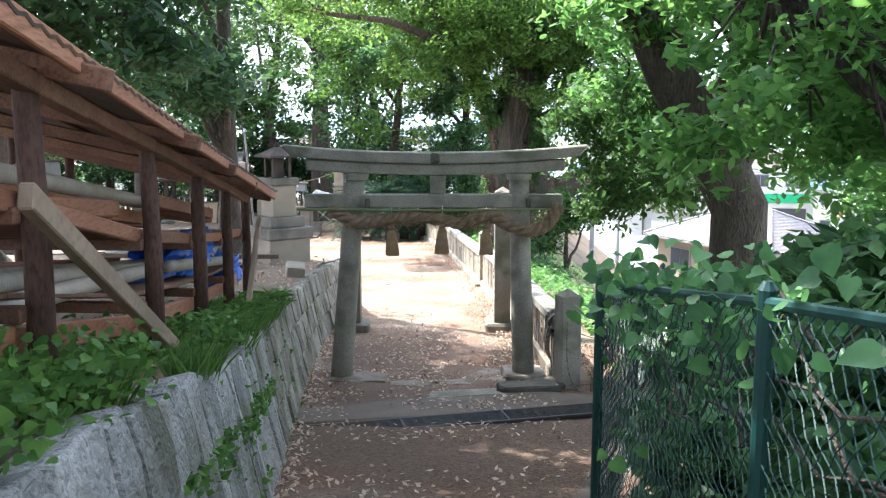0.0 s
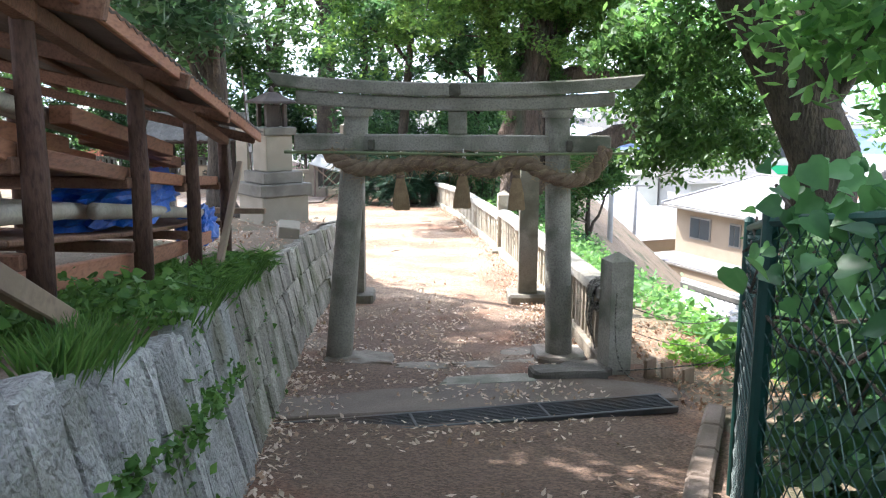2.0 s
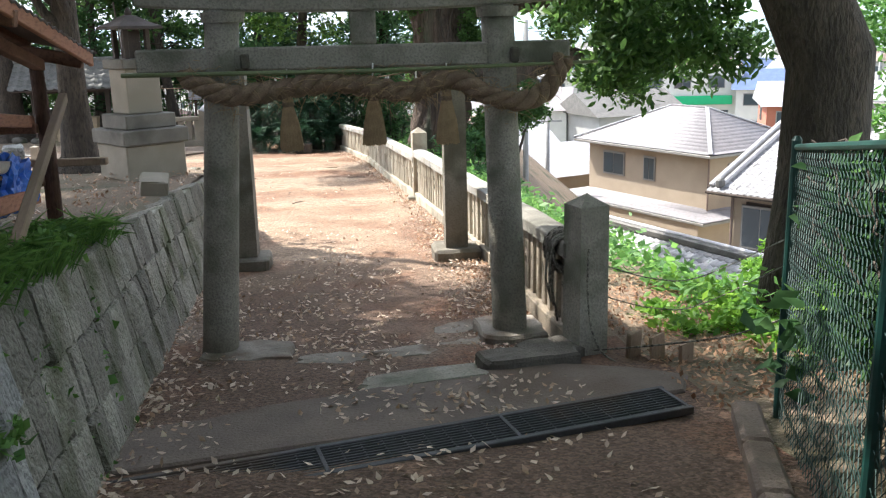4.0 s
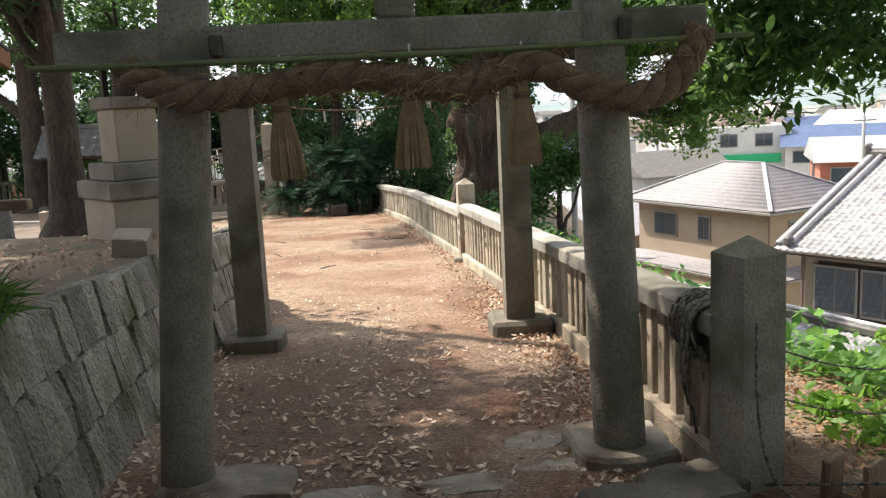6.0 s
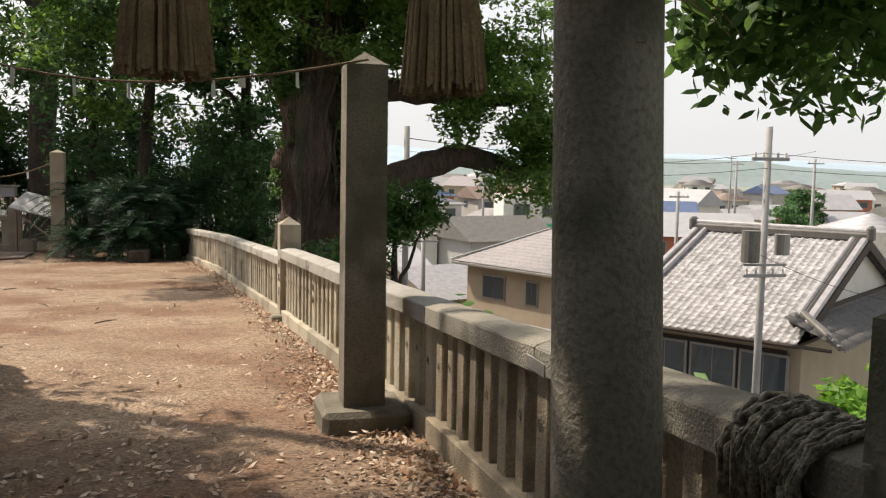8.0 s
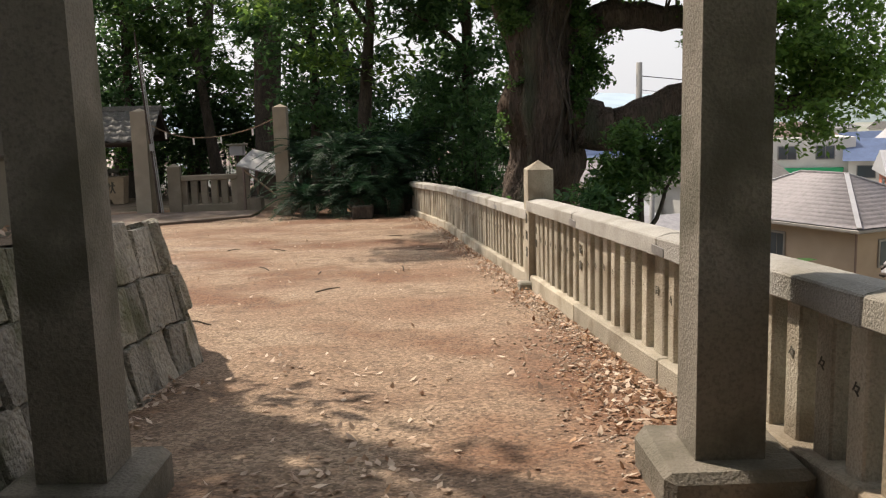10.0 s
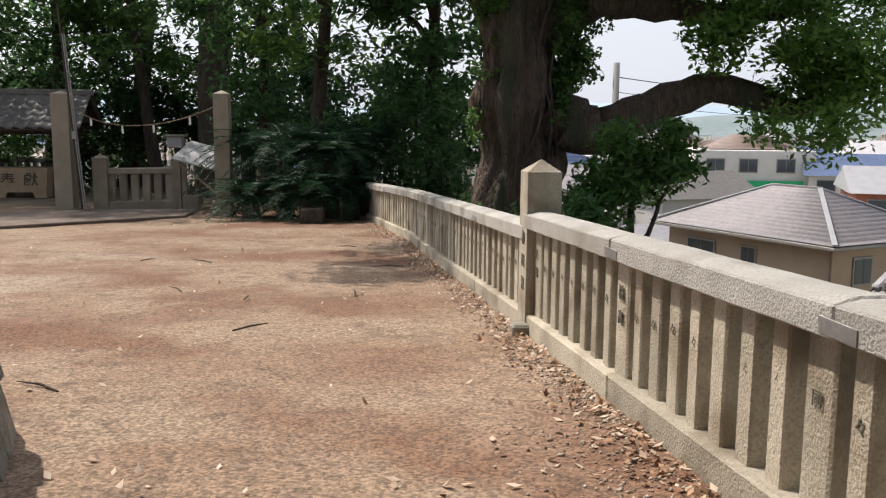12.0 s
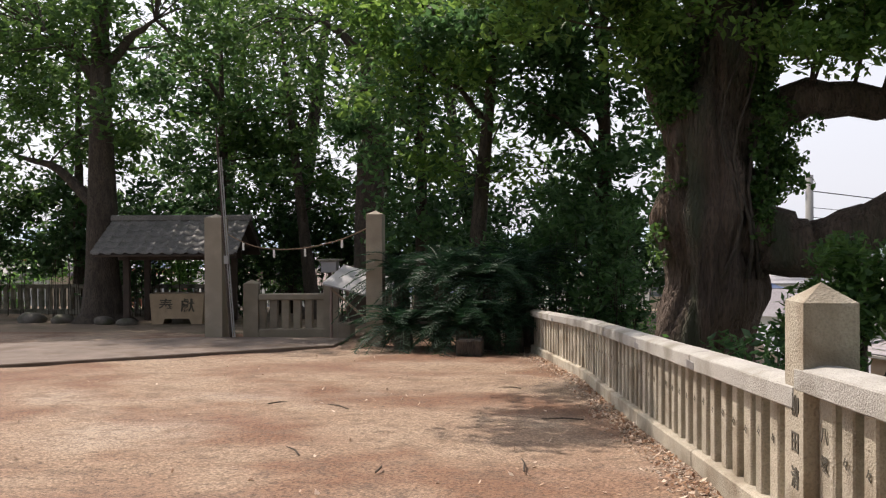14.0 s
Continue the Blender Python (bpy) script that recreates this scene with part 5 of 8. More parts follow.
for sgn in (1, -1):
    V, F = tile_slope(3.5, 1.6, 0.85, 1.78, sgn)
    tagged(mesh_np("tile_field", V, F, M_TILE_DARK, pav), kind="stuff")
    part("rafter_board", box((3.4, 1.75, 0.05), (0, sgn * -0.8, 2.12), 0.005, Matrix.Rotation(sgn * 0.49, 4, "X")), M_WOOD_DARK, pav)
part("ridge", box((3.6, 0.22, 0.16), (0, 0, 2.60), 0.03), M_TILE_DARK, pav)
for x in (-1.5, 1.5):
    bm = bmesh.new()
    v = [bm.verts.new(p) for p in ((x, -1.3, 1.9), (x, 1.3, 1.9), (x, 0, 2.58))]
    w2 = [bm.verts.new((p.co.x * 0.97, p.co.y, p.co.z)) for p in v]
    bm.faces.new(v)
    bm.faces.new(w2[::-1])
    for k in range(3):
        bm.faces.new((v[k], w2[k], w2[(k + 1) % 3], v[(k + 1) % 3]))
    bmesh.ops.recalc_face_normals(bm, faces=bm.faces[:])
    part("gable", bm, M_WOOD_DARK, pav)
bas = thing("water_basin", (PVX + 0.10, PVY - 0.35, pg), "carved tan stone water basin with engraved characters", "water basin", rz=8)
bm = bmesh.new()
outer = [(-0.62, 0.0), (-0.36, 0.0), (-0.30, 0.16), (0.30, 0.16), (0.36, 0.0), (0.62, 0.0), (0.68, 0.78), (-0.68, 0.78)]
fa = [bm.verts.new((x, -0.35, z)) for x, z in outer]
fb = [bm.verts.new((x, 0.35, z)) for x, z in outer]
bm.faces.new(fa)
bm.faces.new(fb[::-1])
for k in range(8):
    j = (k + 1) % 8
    bm.faces.new((fa[k], fb[k], fb[j], fa[j]))
bmesh.ops.recalc_face_normals(bm, faces=bm.faces[:])
part("basin", bm, mat("basin stone", (0.46, 0.35, 0.23), 0.85, 4, 0.25, 60, 0.3), bas)

for x, ch in ((-0.27, "\u5949"), (0.27, "\u737b")):
    tx = bpy.data.objects.new("inscription", glyph(ch))
    scene.collection.objects.link(tx)
    tx.parent = bas
    tx.matrix_local = pose(x, -0.352, 0.46, 90) @ Matrix.Scale(0.36, 4)

# tall pole with thin pipes beside the gatepost
pp = thing("pipe_pole", (-6.75, 30.1, float(ground_z(-6.75, 30.1))), "thin leaning pole with grey conduit pipes", "pole")
part("pole", tube([(0, 0, 0), (-0.28, 0, 4.2)], [0.03, 0.02], 8), M_WOOD_DARK, pp)
part("pipe", tube([(0.06, -0.05, 0), (-0.2, -0.05, 3.6)], 0.014, 6), M_POLE, pp)
part("pipe", tube([(0.1, -0.05, 0), (-0.16, -0.05, 3.6)], 0.014, 6), M_POLE, pp)
part("junction_box", box((0.1, 0.07, 0.16), (-0.05, -0.08, 1.5), 0.008), M_POLE, pp)
bx = thing("box_on_post", (-5.6, 33.4, float(ground_z(-5.6, 33.4))), "small grey house-shaped box on a thin post", "post box")
part("post", box((0.07, 0.07, 1.3), (0, 0, 0), 0.005), M_WOOD_DARK, bx)
part("box", box((0.36, 0.3, 0.26), (0, 0, 1.3), 0.01), M_METALROOF, bx)
part("lid", box((0.5, 0.42, 0.05), (0, 0, 1.562), 0.012), M_GRANITE, bx)
for x, y, s in ((-12.9, 34.5, 0.5), (-11.6, 34.2, 0.45), (-10.9, 34.0, 0.4), (-13.8, 34.6, 0.6)):
    bm = bmesh.new()
    bmesh.ops.create_icosphere(bm, subdivisions=3, radius=s * 0.6)
    for v in bm.verts:
        v.co *= 1 + 0.25 * noise.noise(v.co * 3 + Vector((x, y, 0)))
        v.co.z *= 0.6
    o = tagged(obj("boulder", bm, M_BOULDER, None, "", True), "rounded dark boulder at the tree's foot", "boulder", "boulders by the hedge")
    o.location = (x, y, float(ground_z(x, y)) + s * 0.1)
# low back fence behind the trees
bf = thing("stone_fence", (-14, 38.5, float(ground_z(-14, 38.5))), "low dark stone fence along the yard's back", "stone fence")
part("top_rail", box((9.5, 0.2, 0.12), (-0.5, 0, 0.78), 0.02), M_GRANITE, bf)
part("kerb", box((9.5, 0.2, 0.2), (-0.5, 0, -0.05), 0.02), M_GRANITE, bf)
for k in range(40):
    part("bar", box((0.12, 0.1, 0.64), (-5.0 + k * 0.235, 0, 0.14), 0.0), M_GRANITE, bf)
# planter and flat stone before the cycads
pl = tagged(obj("planter_box", box((0.42, 0.36, 0.26), (0, 0, 0), 0.02), M_BARK_DARK), "brown square planter tub under the cycads", "planter")
pl.location = (-1.75, 27.4, float(ground_z(-1.75, 27.4)))

# ---- trees ----
tree("camphor_tree", (1.85, 26.7, float(ground_z(1.85, 26.7)) - 0.1),
     [((1.85, 26.7, -2.9), 1.0), ((1.83, 26.7, -2.3), 0.78), ((1.82, 26.7, -1.6), 0.68), ((1.85, 26.7, -0.8), 0.68), ((1.88, 26.7, 0.0), 0.74), ((1.82, 26.7, 0.6), 0.66), ((1.8, 26.7, 1.3), 0.56), ((2.0, 26.8, 2.2), 0.50), ((2.25, 26.9, 3.6), 0.42), ((2.2, 27, 5.5), 0.3), ((2.4, 27, 8.0), 0.12)],
     [([(2.2, 26.6, 0.0), (2.75, 26.4, -0.45), (3.3, 26.3, -0.52), (4.1, 26.2, -0.1), (5.0, 26.1, 0.25), (6.3, 25.9, -0.1), (7.4, 25.8, 0.2)], 0.50, 0.13),
      ([(2.1, 26.7, 1.0), (3.2, 26.6, 1.7), (4.4, 26.5, 1.55), (5.5, 26.4, 1.4), (6.8, 26.2, 1.7)], 0.34, 0.10),
      ([(1.6, 26.7, 0.9), (1.2, 26.6, 1.7), (0.9, 26.4, 2.7), (0.2, 26.0, 4.2), (-1.2, 25.5, 5.2)], 0.32, 0.08),
      ([(2.1, 26.8, 2.2), (3.2, 26.8, 3.4), (4.6, 26.8, 4.6)], 0.28, 0.08),
      ([(0.6, 26.3, 3.3), (-1.2, 25.0, 4.2), (-3.4, 24.0, 4.4)], 0.16, 0.05),
      ([(2.2, 26.9, 4.2), (1.6, 25, 5.8), (1.0, 23, 6.5)], 0.2, 0.06)],
     [(-1.0, 25.6, 4.9, 1.8, 1.5, 0.8), (1.2, 26.2, 5.6, 3.6, 3.4, 2.4), (5.6, 25.8, 2.2, 1.7, 1.8, 1.3), (7.0, 25.4, -0.15, 1.2, 1.2, 0.7), (3.4, 26.2, 4.3, 2.2, 2.4, 1.2), (-3.6, 24.2, 4.6, 1.7, 1.7, 0.8), (0.9, 25.2, 2.7, 1.3, 0.9, 0.7), (-1.2, 25.0, 2.7, 1.3, 1.0, 0.6), (2.0, 26.0, 3.6, 1.6, 1.3, 0.9), (6.3, 25.2, 0.1, 1.4, 1.2, 1.0), (5.6, 25.6, 2.3, 1.2, 1.1, 0.8), (4.6, 25.8, 3.6, 1.4, 1.3, 0.9), (6.6, 25.6, 1.6, 1.2, 1.4, 0.7), (6.6, 25.3, 1.1, 1.2, 1.2, 0.8), (7.3, 25.6, 0.5, 0.9, 1.2, 0.8), (2.9, 25.9, 2.6, 1.0, 0.9, 0.6), (3.8, 26.2, 2.7, 1.3, 1.0, 0.6), (4.9, 26.0, 2.9, 1.2, 1.0, 0.7), (3.6, 25.4, 3.4, 1.4, 1.1, 0.7), (6.4, 25.2, 1.3, 1.1, 0.9, 0.55), (3.0, 25.3, 2.15, 0.8, 0.6, 0.45), (4.0, 25.3, 2.2, 0.9, 0.6, 0.5), (5.2, 25.2, 0.8, 0.9, 0.6, 0.5), (4.7, 25.2, 1.2, 0.7, 0.6, 0.3), (0.4, 25.0, 3.6, 1.5, 1.1, 0.7), (-0.6, 25.6, 3.6, 1.4, 1.0, 0.6), (-1.0, 27.6, 6.6, 3.0, 2.6, 1.0), (2.6, 28.0, 7.4, 3.4, 2.8, 1.2), (-3.2, 27.2, 5.6, 1.8, 1.8, 0.8)],
     "huge old camphor tree with a swollen trunk and low spreading limbs", M_CAMPHOR, M_BARK, (0.145, 0.065), 0.76, 190, 0.62, seed=3, n=28, rough=0.07, gnarl=0.42)
rng = np.random.default_rng(55)
ivy_c = []
for k in range(260):
    z = rng.uniform(-0.6, 4.5)
    a = rng.uniform(-0.9, 0.3) if k % 8 else rng.uniform(2.7, 3.9)
    r = float(np.interp(z, [-1, 0, 1.3, 3.6, 5], [0.70, 0.76, 0.60, 0.46, 0.36])) + rng.uniform(0, 0.12)
    if noise.noise(Vector((math.cos(a) * 2, math.sin(a) * 2, z * 0.9))) > 0.02 - 0.10 * z:
        ivy_c.append((1.9 + 0.08 * z + r * math.cos(a), 26.7 + r * math.sin(a), z))
for k in range(150):
    q = rng.uniform(0.1, 1)
    c = Vector((1.6, 26.7, 0.9)).lerp(Vector((0.9, 26.4, 2.7)), q * 2) if q < 0.5 else Vector((0.9, 26.4, 2.7)).lerp(Vector((0.2, 26.0, 4.2)), q * 2 - 1)
    ivy_c.append(tuple(c + Vector(rng.normal(0, 0.16, 3)) + Vector((-0.05, -0.2, 0))))
for k in range(34):
    ivy_c.append((2.80 + rng.normal(0, 0.16), 26.35 + rng.normal(0, 0.2), rng.uniform(0.35, 1.6)))
v, f = leaves_np(clumps(ivy_c, np.full(len(ivy_c), 0.19), 60, rng, 0.9), 0.085, 0.058, rng, 0.6)
ivy_t = thing("ivy", (1.9, 26.7, 0.0), "ivy climbing over the camphor's trunk", "ivy")
mesh_np("foliage", v - np.array((1.9, 26.7, 0.0)), f, M_LEAF_SHADED, ivy_t)
for k in range(7):
    a = -1.5 + 0.3 * k
    pts = []
    for j in range(12):
        z = -0.9 + 0.42 * j
        r = float(np.interp(z, [-1, 0, 1.3, 3.6, 5], [0.76, 0.82, 0.66, 0.52, 0.42]))
        b = a + 0.25 * math.sin(j * 0.9 + k)
        pts.append((0.08 * z + r * math.cos(b), r * math.sin(b), z))
    part("ivy_stem", tube(pts, [0.03 - 0.0018 * j for j in range(12)], 6), M_BARK_DARK, ivy_t, smooth=True)
tree("small_tree", (3.4, 24.6, float(ground_z(3.4, 24.6)) - 0.05), [((3.4, 24.6, -4.2), 0.10), ((3.3, 24.6, -2.2), 0.07), ((3.3, 24.6, -1.0), 0.03)], [([(3.3, 24.6, -2.6), (3.6, 24.5, -1.8), (3.8, 24.4, -1.2)], 0.05, 0.02)],
     [(3.2, 24.6, -1.0, 0.85, 0.8, 0.75), (3.8, 24.6, -0.8, 0.6, 0.6, 0.5), (2.7, 24.5, -1.6, 0.5, 0.5, 0.6)], "bushy green tree growing on the slope under the camphor", M_LEAF_SHADED, M_BARK_DARK, (0.14, 0.055), 0.42, 190, 0.42, seed=8)
lean = tree("leaning_tree", (2.95, 9.6, float(ground_z(2.95, 9.6)) - 0.05), [((3.12, 9.6, -1.8), 0.46), ((3.12, 9.6, -1.2), 0.35), ((3.16, 9.6, -0.2), 0.30), ((3.16, 9.6, 0.6), 0.30), ((2.75, 9.6, 1.4), 0.27), ((2.32, 9.5, 2.0), 0.25), ((1.85, 9.4, 2.9), 0.20), ((1.7, 9.2, 5.0), 0.08)],
     [([(3.12, 9.6, 0.7), (2.98, 9.5, 1.8), (3.1, 9.3, 3.2)], 0.20, 0.09), ([(3.1, 9.6, 0.9), (3.5, 9.2, 2.0), (3.9, 8.4, 3.0)], 0.10, 0.04), ([(2.4, 9.5, 2.2), (2.1, 8.2, 2.6), (1.95, 6.8, 2.6), (1.85, 5.2, 2.25)], 0.09, 0.03), ([(2.8, 9.6, 1.4), (2.4, 10.1, 1.75), (1.9, 10.3, 1.5)], 0.06, 0.02), ([(3.0, 9.6, 0.9), (3.1, 10.4, 1.6), (2.9, 11.0, 1.5)], 0.07, 0.02)],
     [(3.2, 10.9, 1.6, 0.8, 0.8, 0.75), (2.0, 10.3, 2.0, 0.9, 0.8, 0.5), (2.5, 9.2, 3.2, 1.9, 1.8, 0.8), (3.6, 8.4, 2.5, 1.1, 1.3, 0.9), (1.95, 6.8, 2.85, 1.2, 1.5, 0.6), (1.95, 5.0, 2.1, 0.75, 0.9, 0.65), (1.5, 5.5, 1.6, 0.40, 0.5, 0.4), (3.2, 5.9, 2.0, 1.2, 1.4, 1.0), (2.8, 4.2, 1.5, 0.8, 0.9, 0.8), (2.4, 2.6, 2.6, 1.0, 1.4, 0.7), (1.6, 8.6, 5.4, 1.8, 1.8, 0.7), (2.7, 6.5, 1.6, 0.9, 1.0, 0.6), (3.1, 7.6, 1.5, 0.8, 0.8, 0.6), (3.6, 5.2, 1.0, 0.9, 1.0, 0.8)],
     "tall broadleaf tree leaning beside the path with hanging branches", M_LEAF_MID, M_BARK_DARK, (0.115, 0.05), 0.5, 120, 0.44, seed=12, n=14, fill=0.8, near=True)
rng = np.random.default_rng(13)
c = crown_centres([(1.60, 10.15, 0.85, 0.40, 0.45, 0.6), (2.05, 10.35, 0.75, 0.42, 0.45, 0.5), (2.55, 10.6, 1.15, 0.45, 0.5, 0.4), (1.9, 10.2, 1.55, 0.8, 0.65, 0.42), (2.45, 10.9, 0.85, 0.5, 0.5, 0.4), (2.95, 11.0, 0.75, 0.45, 0.45, 0.4)], 0.25, rng, 0.7)
v, f = lens_leaves(clumps(c, rng.uniform(0.7, 1.2, len(c)) * 0.22, 80, rng, 0.8), 0.085, 0.036, rng, 0.6)
# the spray's darker leaf colour stands in for its backlit shade
mesh_np("hanging_spray", v - np.array(tuple(lean.location)), f, M_LEAF_SHADED, lean, "dense hanging spray of green leaves")
tree("slope_tree", (7.1, 13.0, float(ground_z(7.1, 13.0)) - 0.1), [((7.1, 13.0, -6.6), 0.16), ((7.1, 13.0, -3), 0.13), ((7.1, 13.0, -0.5), 0.10), ((7.0, 13.0, 2), 0.05)], [([(7.0, 13, -1.5), (6.8, 12.8, -0.5), (6.4, 12.6, 0.6)], 0.07, 0.02), ([(7.1, 13.0, -0.5), (7.6, 13, 0.6), (8.0, 13, 1.4)], 0.06, 0.02)],
     [(6.2, 12.9, 1.0, 1.0, 1.0, 1.0), (6.4, 12.4, -0.6, 0.7, 0.7, 0.8), (6.6, 12.8, -1.6, 0.9, 0.9, 0.9), (7.0, 13.0, 0.2, 1.2, 1.2, 1.5), (6.2, 12.4, -2.7, 1.0, 1.0, 0.7)], "fresh green tree rising from the slope below", M_LEAF_MID, M_BARK_DARK, (0.10, 0.044), 0.44, 150, 0.44, seed=14, near=True)


# tree beside the lantern and its dark evergreen neighbours
def evergreen(x, y, r, h, seed, balls, label, leaf=M_LEAF_DARK, size=(0.20, 0.075), per=150, spacing=0.75, lean=(0.0, 0.0), clump=0.7, fill=0.7):
    g = top_z(x, y)
    trunk = [((x, y, g - 0.2), r * 2.5), ((x, y, g + 0.06), r * 1.9), ((x, y, g + 0.25), r * 1.3)] + [((x + lean[0] * q, y + lean[1] * q, g + h * q), r * (1.05 - 0.85 * q)) for q in (0.1, 0.25, 0.45, 0.7, 1.0)]
    rng = np.random.default_rng(seed)
    limbs = []
    for bx in balls:
        q = min(0.9, max(0.15, (bx[2] - g) / h - 0.12))
        a = Vector((x + lean[0] * q, y + lean[1] * q, g + h * q))
        b = Vector(bx[:3])
        if (b - a).length > 0.7:
            limbs.append(([a, a.lerp(b, 0.5) + Vector((0, 0, 0.12 * (b - a).length)), b], r * 0.42, r * 0.1))
    return tree("tree", (x, y, g - 0.05), trunk, limbs, balls, label, leaf, M_BARK_DARK, size, spacing, per, clump, seed=seed, n=14, fill=fill)


evergreen(-3.83, 15.4, 0.18, 9.5, 31, [(-4.2, 15.0, 2.2, 1.2, 1.1, 0.5), (-4.8, 14.3, 3.4, 1.6, 1.3, 0.8), (-5.0, 15.0, 4.6, 1.5, 1.3, 0.9), (-5.2, 14.6, 6.2, 1.1, 1.2, 1.1), (-4.9, 14.6, 8.0, 0.8, 0.8, 1.0), (-5.4, 15.6, 2.4, 1.2, 1.2, 0.7), (-3.6, 14.5, 2.1, 0.9, 0.7, 0.4), (-4.6, 15.0, 2.0, 1.0, 1.0, 0.5), (-3.9, 13.7, 3.6, 0.9, 0.7, 0.5), (-4.4, 13.8, 4.6, 1.2, 0.9, 1.0)], "straight dark evergreen with a flared foot beside the lantern", M_EVERGREEN_SHADED, fill=0.6)
# high clumps reaching over the path are added out of view to shade it
evergreen(-6.0, 11.0, 0.24, 9.0, 32, [(-5.2, 9.8, 2.6, 2.0, 2.0, 0.9), (-5.8, 11.3, 4.0, 2.8, 2.6, 1.4), (-6.0, 11.0, 6.6, 2.8, 2.8, 1.8), (-4.4, 11.0, 5.2, 2.0, 2.0, 1.1), (-2.4, 10.4, 6.2, 1.5, 1.2, 0.5), (-2.25, 11.35, 4.7, 0.75, 0.65, 0.45), (-4.4, 12.4, 3.0, 1.5, 1.4, 1.0), (-3.4, 11.8, 4.6, 1.2, 1.1, 0.8), (-5.4, 9.6, 3.6, 1.8, 1.6, 1.2), (-1.85, 10.2, 4.6, 0.7, 0.6, 0.35)], "dark evergreen tree behind the timber shed", M_EVERGREEN_SHADED)
# here too, unseen clumps over the path are added to block the sun
evergreen(-5.6, 5.0, 0.24, 8.5, 33, [(-4.8, 5.6, 3.4, 2.2, 2.4, 1.2), (-5.4, 5.0, 5.6, 3.0, 3.0, 1.8), (-3.8, 7.2, 4.6, 1.8, 2.0, 1.0), (-2.6, 6.4, 6.2, 2.4, 2.6, 1.0), (-3.2, 3.4, 6.0, 2.2, 2.2, 1.0), (-1.3, 6.7, 5.2, 1.5, 1.4, 0.55), (-1.6, 3.0, 7.0, 2.0, 2.0, 0.8)], "dark evergreen tree behind the timber shed", M_EVERGREEN_SHADED)
evergreen(-9.8, 19.5, 0.22, 9.5, 34, [(-9.6, 19.2, 2.8, 1.8, 1.8, 0.9), (-9.8, 19.5, 5.0, 2.2, 2.2, 1.4), (-9.8, 19.5, 7.5, 1.9, 1.9, 1.5)], "slender evergreen tree at the yard's edge", M_LEAF_MID, fill=0.50)
# unseen trees added round the lane's start, closing it behind against sky light
evergreen(-4.2, -7.0, 0.28, 10, 231, [(-3.6, -6.6, 4.6, 2.6, 2.4, 1.2), (-4.4, -7.2, 7.0, 3.0, 2.8, 1.6), (-1.6, -6.0, 6.4, 2.2, 2.2, 1.0), (-2.8, -2.6, 6.6, 2.4, 2.2, 1.0)], "unseen evergreen added beside the lane's start to block sky light", M_EVERGREEN_SHADED, per=80, spacing=0.95, clump=0.9)
evergreen(4.6, -5.0, 0.30, 10, 232, [(4.2, -5.0, 3.6, 2.6, 2.4, 1.6), (4.4, -5.0, 6.6, 3.0, 2.8, 1.6), (2.0, -4.4, 6.0, 2.2, 2.0, 1.0), (4.4, -1.4, 4.6, 2.2, 2.0, 1.6), (5.0, 1.6, 4.2, 2.0, 2.0, 1.6)], "unseen evergreen added on the slope to block sky light", M_EVERGREEN_SHADED, per=80, spacing=0.95, clump=0.9)
evergreen(0.8, -15.0, 0.30, 10, 233, [(0.6, -14.6, 3.8, 3.4, 2.2, 1.8), (0.8, -15.0, 7.0, 3.6, 2.6, 1.8), (-3.4, -14.0, 4.0, 2.4, 2.0, 2.2), (4.6, -14.0, 4.0, 2.4, 2.0, 2.2)], "unseen broad tree added behind the lane to block sky light", M_EVERGREEN_SHADED, per=80, spacing=1.0, clump=0.95)
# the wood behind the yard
evergreen(-12.1, 35.0, 0.42, 12, 41, [(-12, 34.6, 3.0, 2.8, 2.4, 1.2), (-13.5, 34.8, 5.2, 3.2, 2.8, 1.8), (-10.6, 35, 5.4, 2.8, 2.6, 1.6), (-12, 35, 8.5, 3.6, 3, 2.2), (-14.5, 35, 2.0, 1.8, 1.6, 1.0)], "tall dark tree with a thick straight trunk by the pavilion", M_LEAF_SHADED, (0.22, 0.10), 75, 1.0, clump=0.9, fill=0.50)
evergreen(-5.2, 36.0, 0.45, 11, 42, [(-5, 35.5, 3.2, 3.0, 2.4, 1.3), (-6.5, 36, 5.5, 3.0, 2.6, 1.8), (-3.5, 36, 5.8, 3.0, 2.6, 1.8), (-5, 36, 8.5, 3.4, 3, 2)], "tall dark tree with a thick trunk behind the gateposts", M_LEAF_SHADED, (0.22, 0.095), 75, 1.0, clump=0.9, fill=0.42)
evergreen(-8.6, 40.0, 0.3, 12, 43, [(-8.6, 39.5, 2.6, 3.0, 2.2, 1.2), (-8.6, 40, 6.0, 3.6, 2.8, 2.2), (-8.6, 40, 9.5, 3.0, 2.8, 2.0), (-10.4, 40, 0.6, 1.6, 1.4, 0.8)], "tall dark conifer in the back wood", M_LEAF_SHADED, (0.28, 0.09), 90, 1.0, clump=1.0, fill=0.42, lean=(1.6, 0))
evergreen(-2.2, 32.0, 0.2, 9, 44, [(-2.0, 31.6, 1.4, 1.5, 1.2, 0.8), (-3.0, 31.6, 3.2, 2.0, 1.7, 1.0), (-1.2, 32, 4.6, 2.2, 1.9, 1.1), (-4.4, 31.6, 4.8, 1.6, 1.4, 0.8)], "green broadleaf tree behind the cycads", M_CAMPHOR, (0.20, 0.10), 110, 0.85, lean=(0.8, 0), clump=0.8)
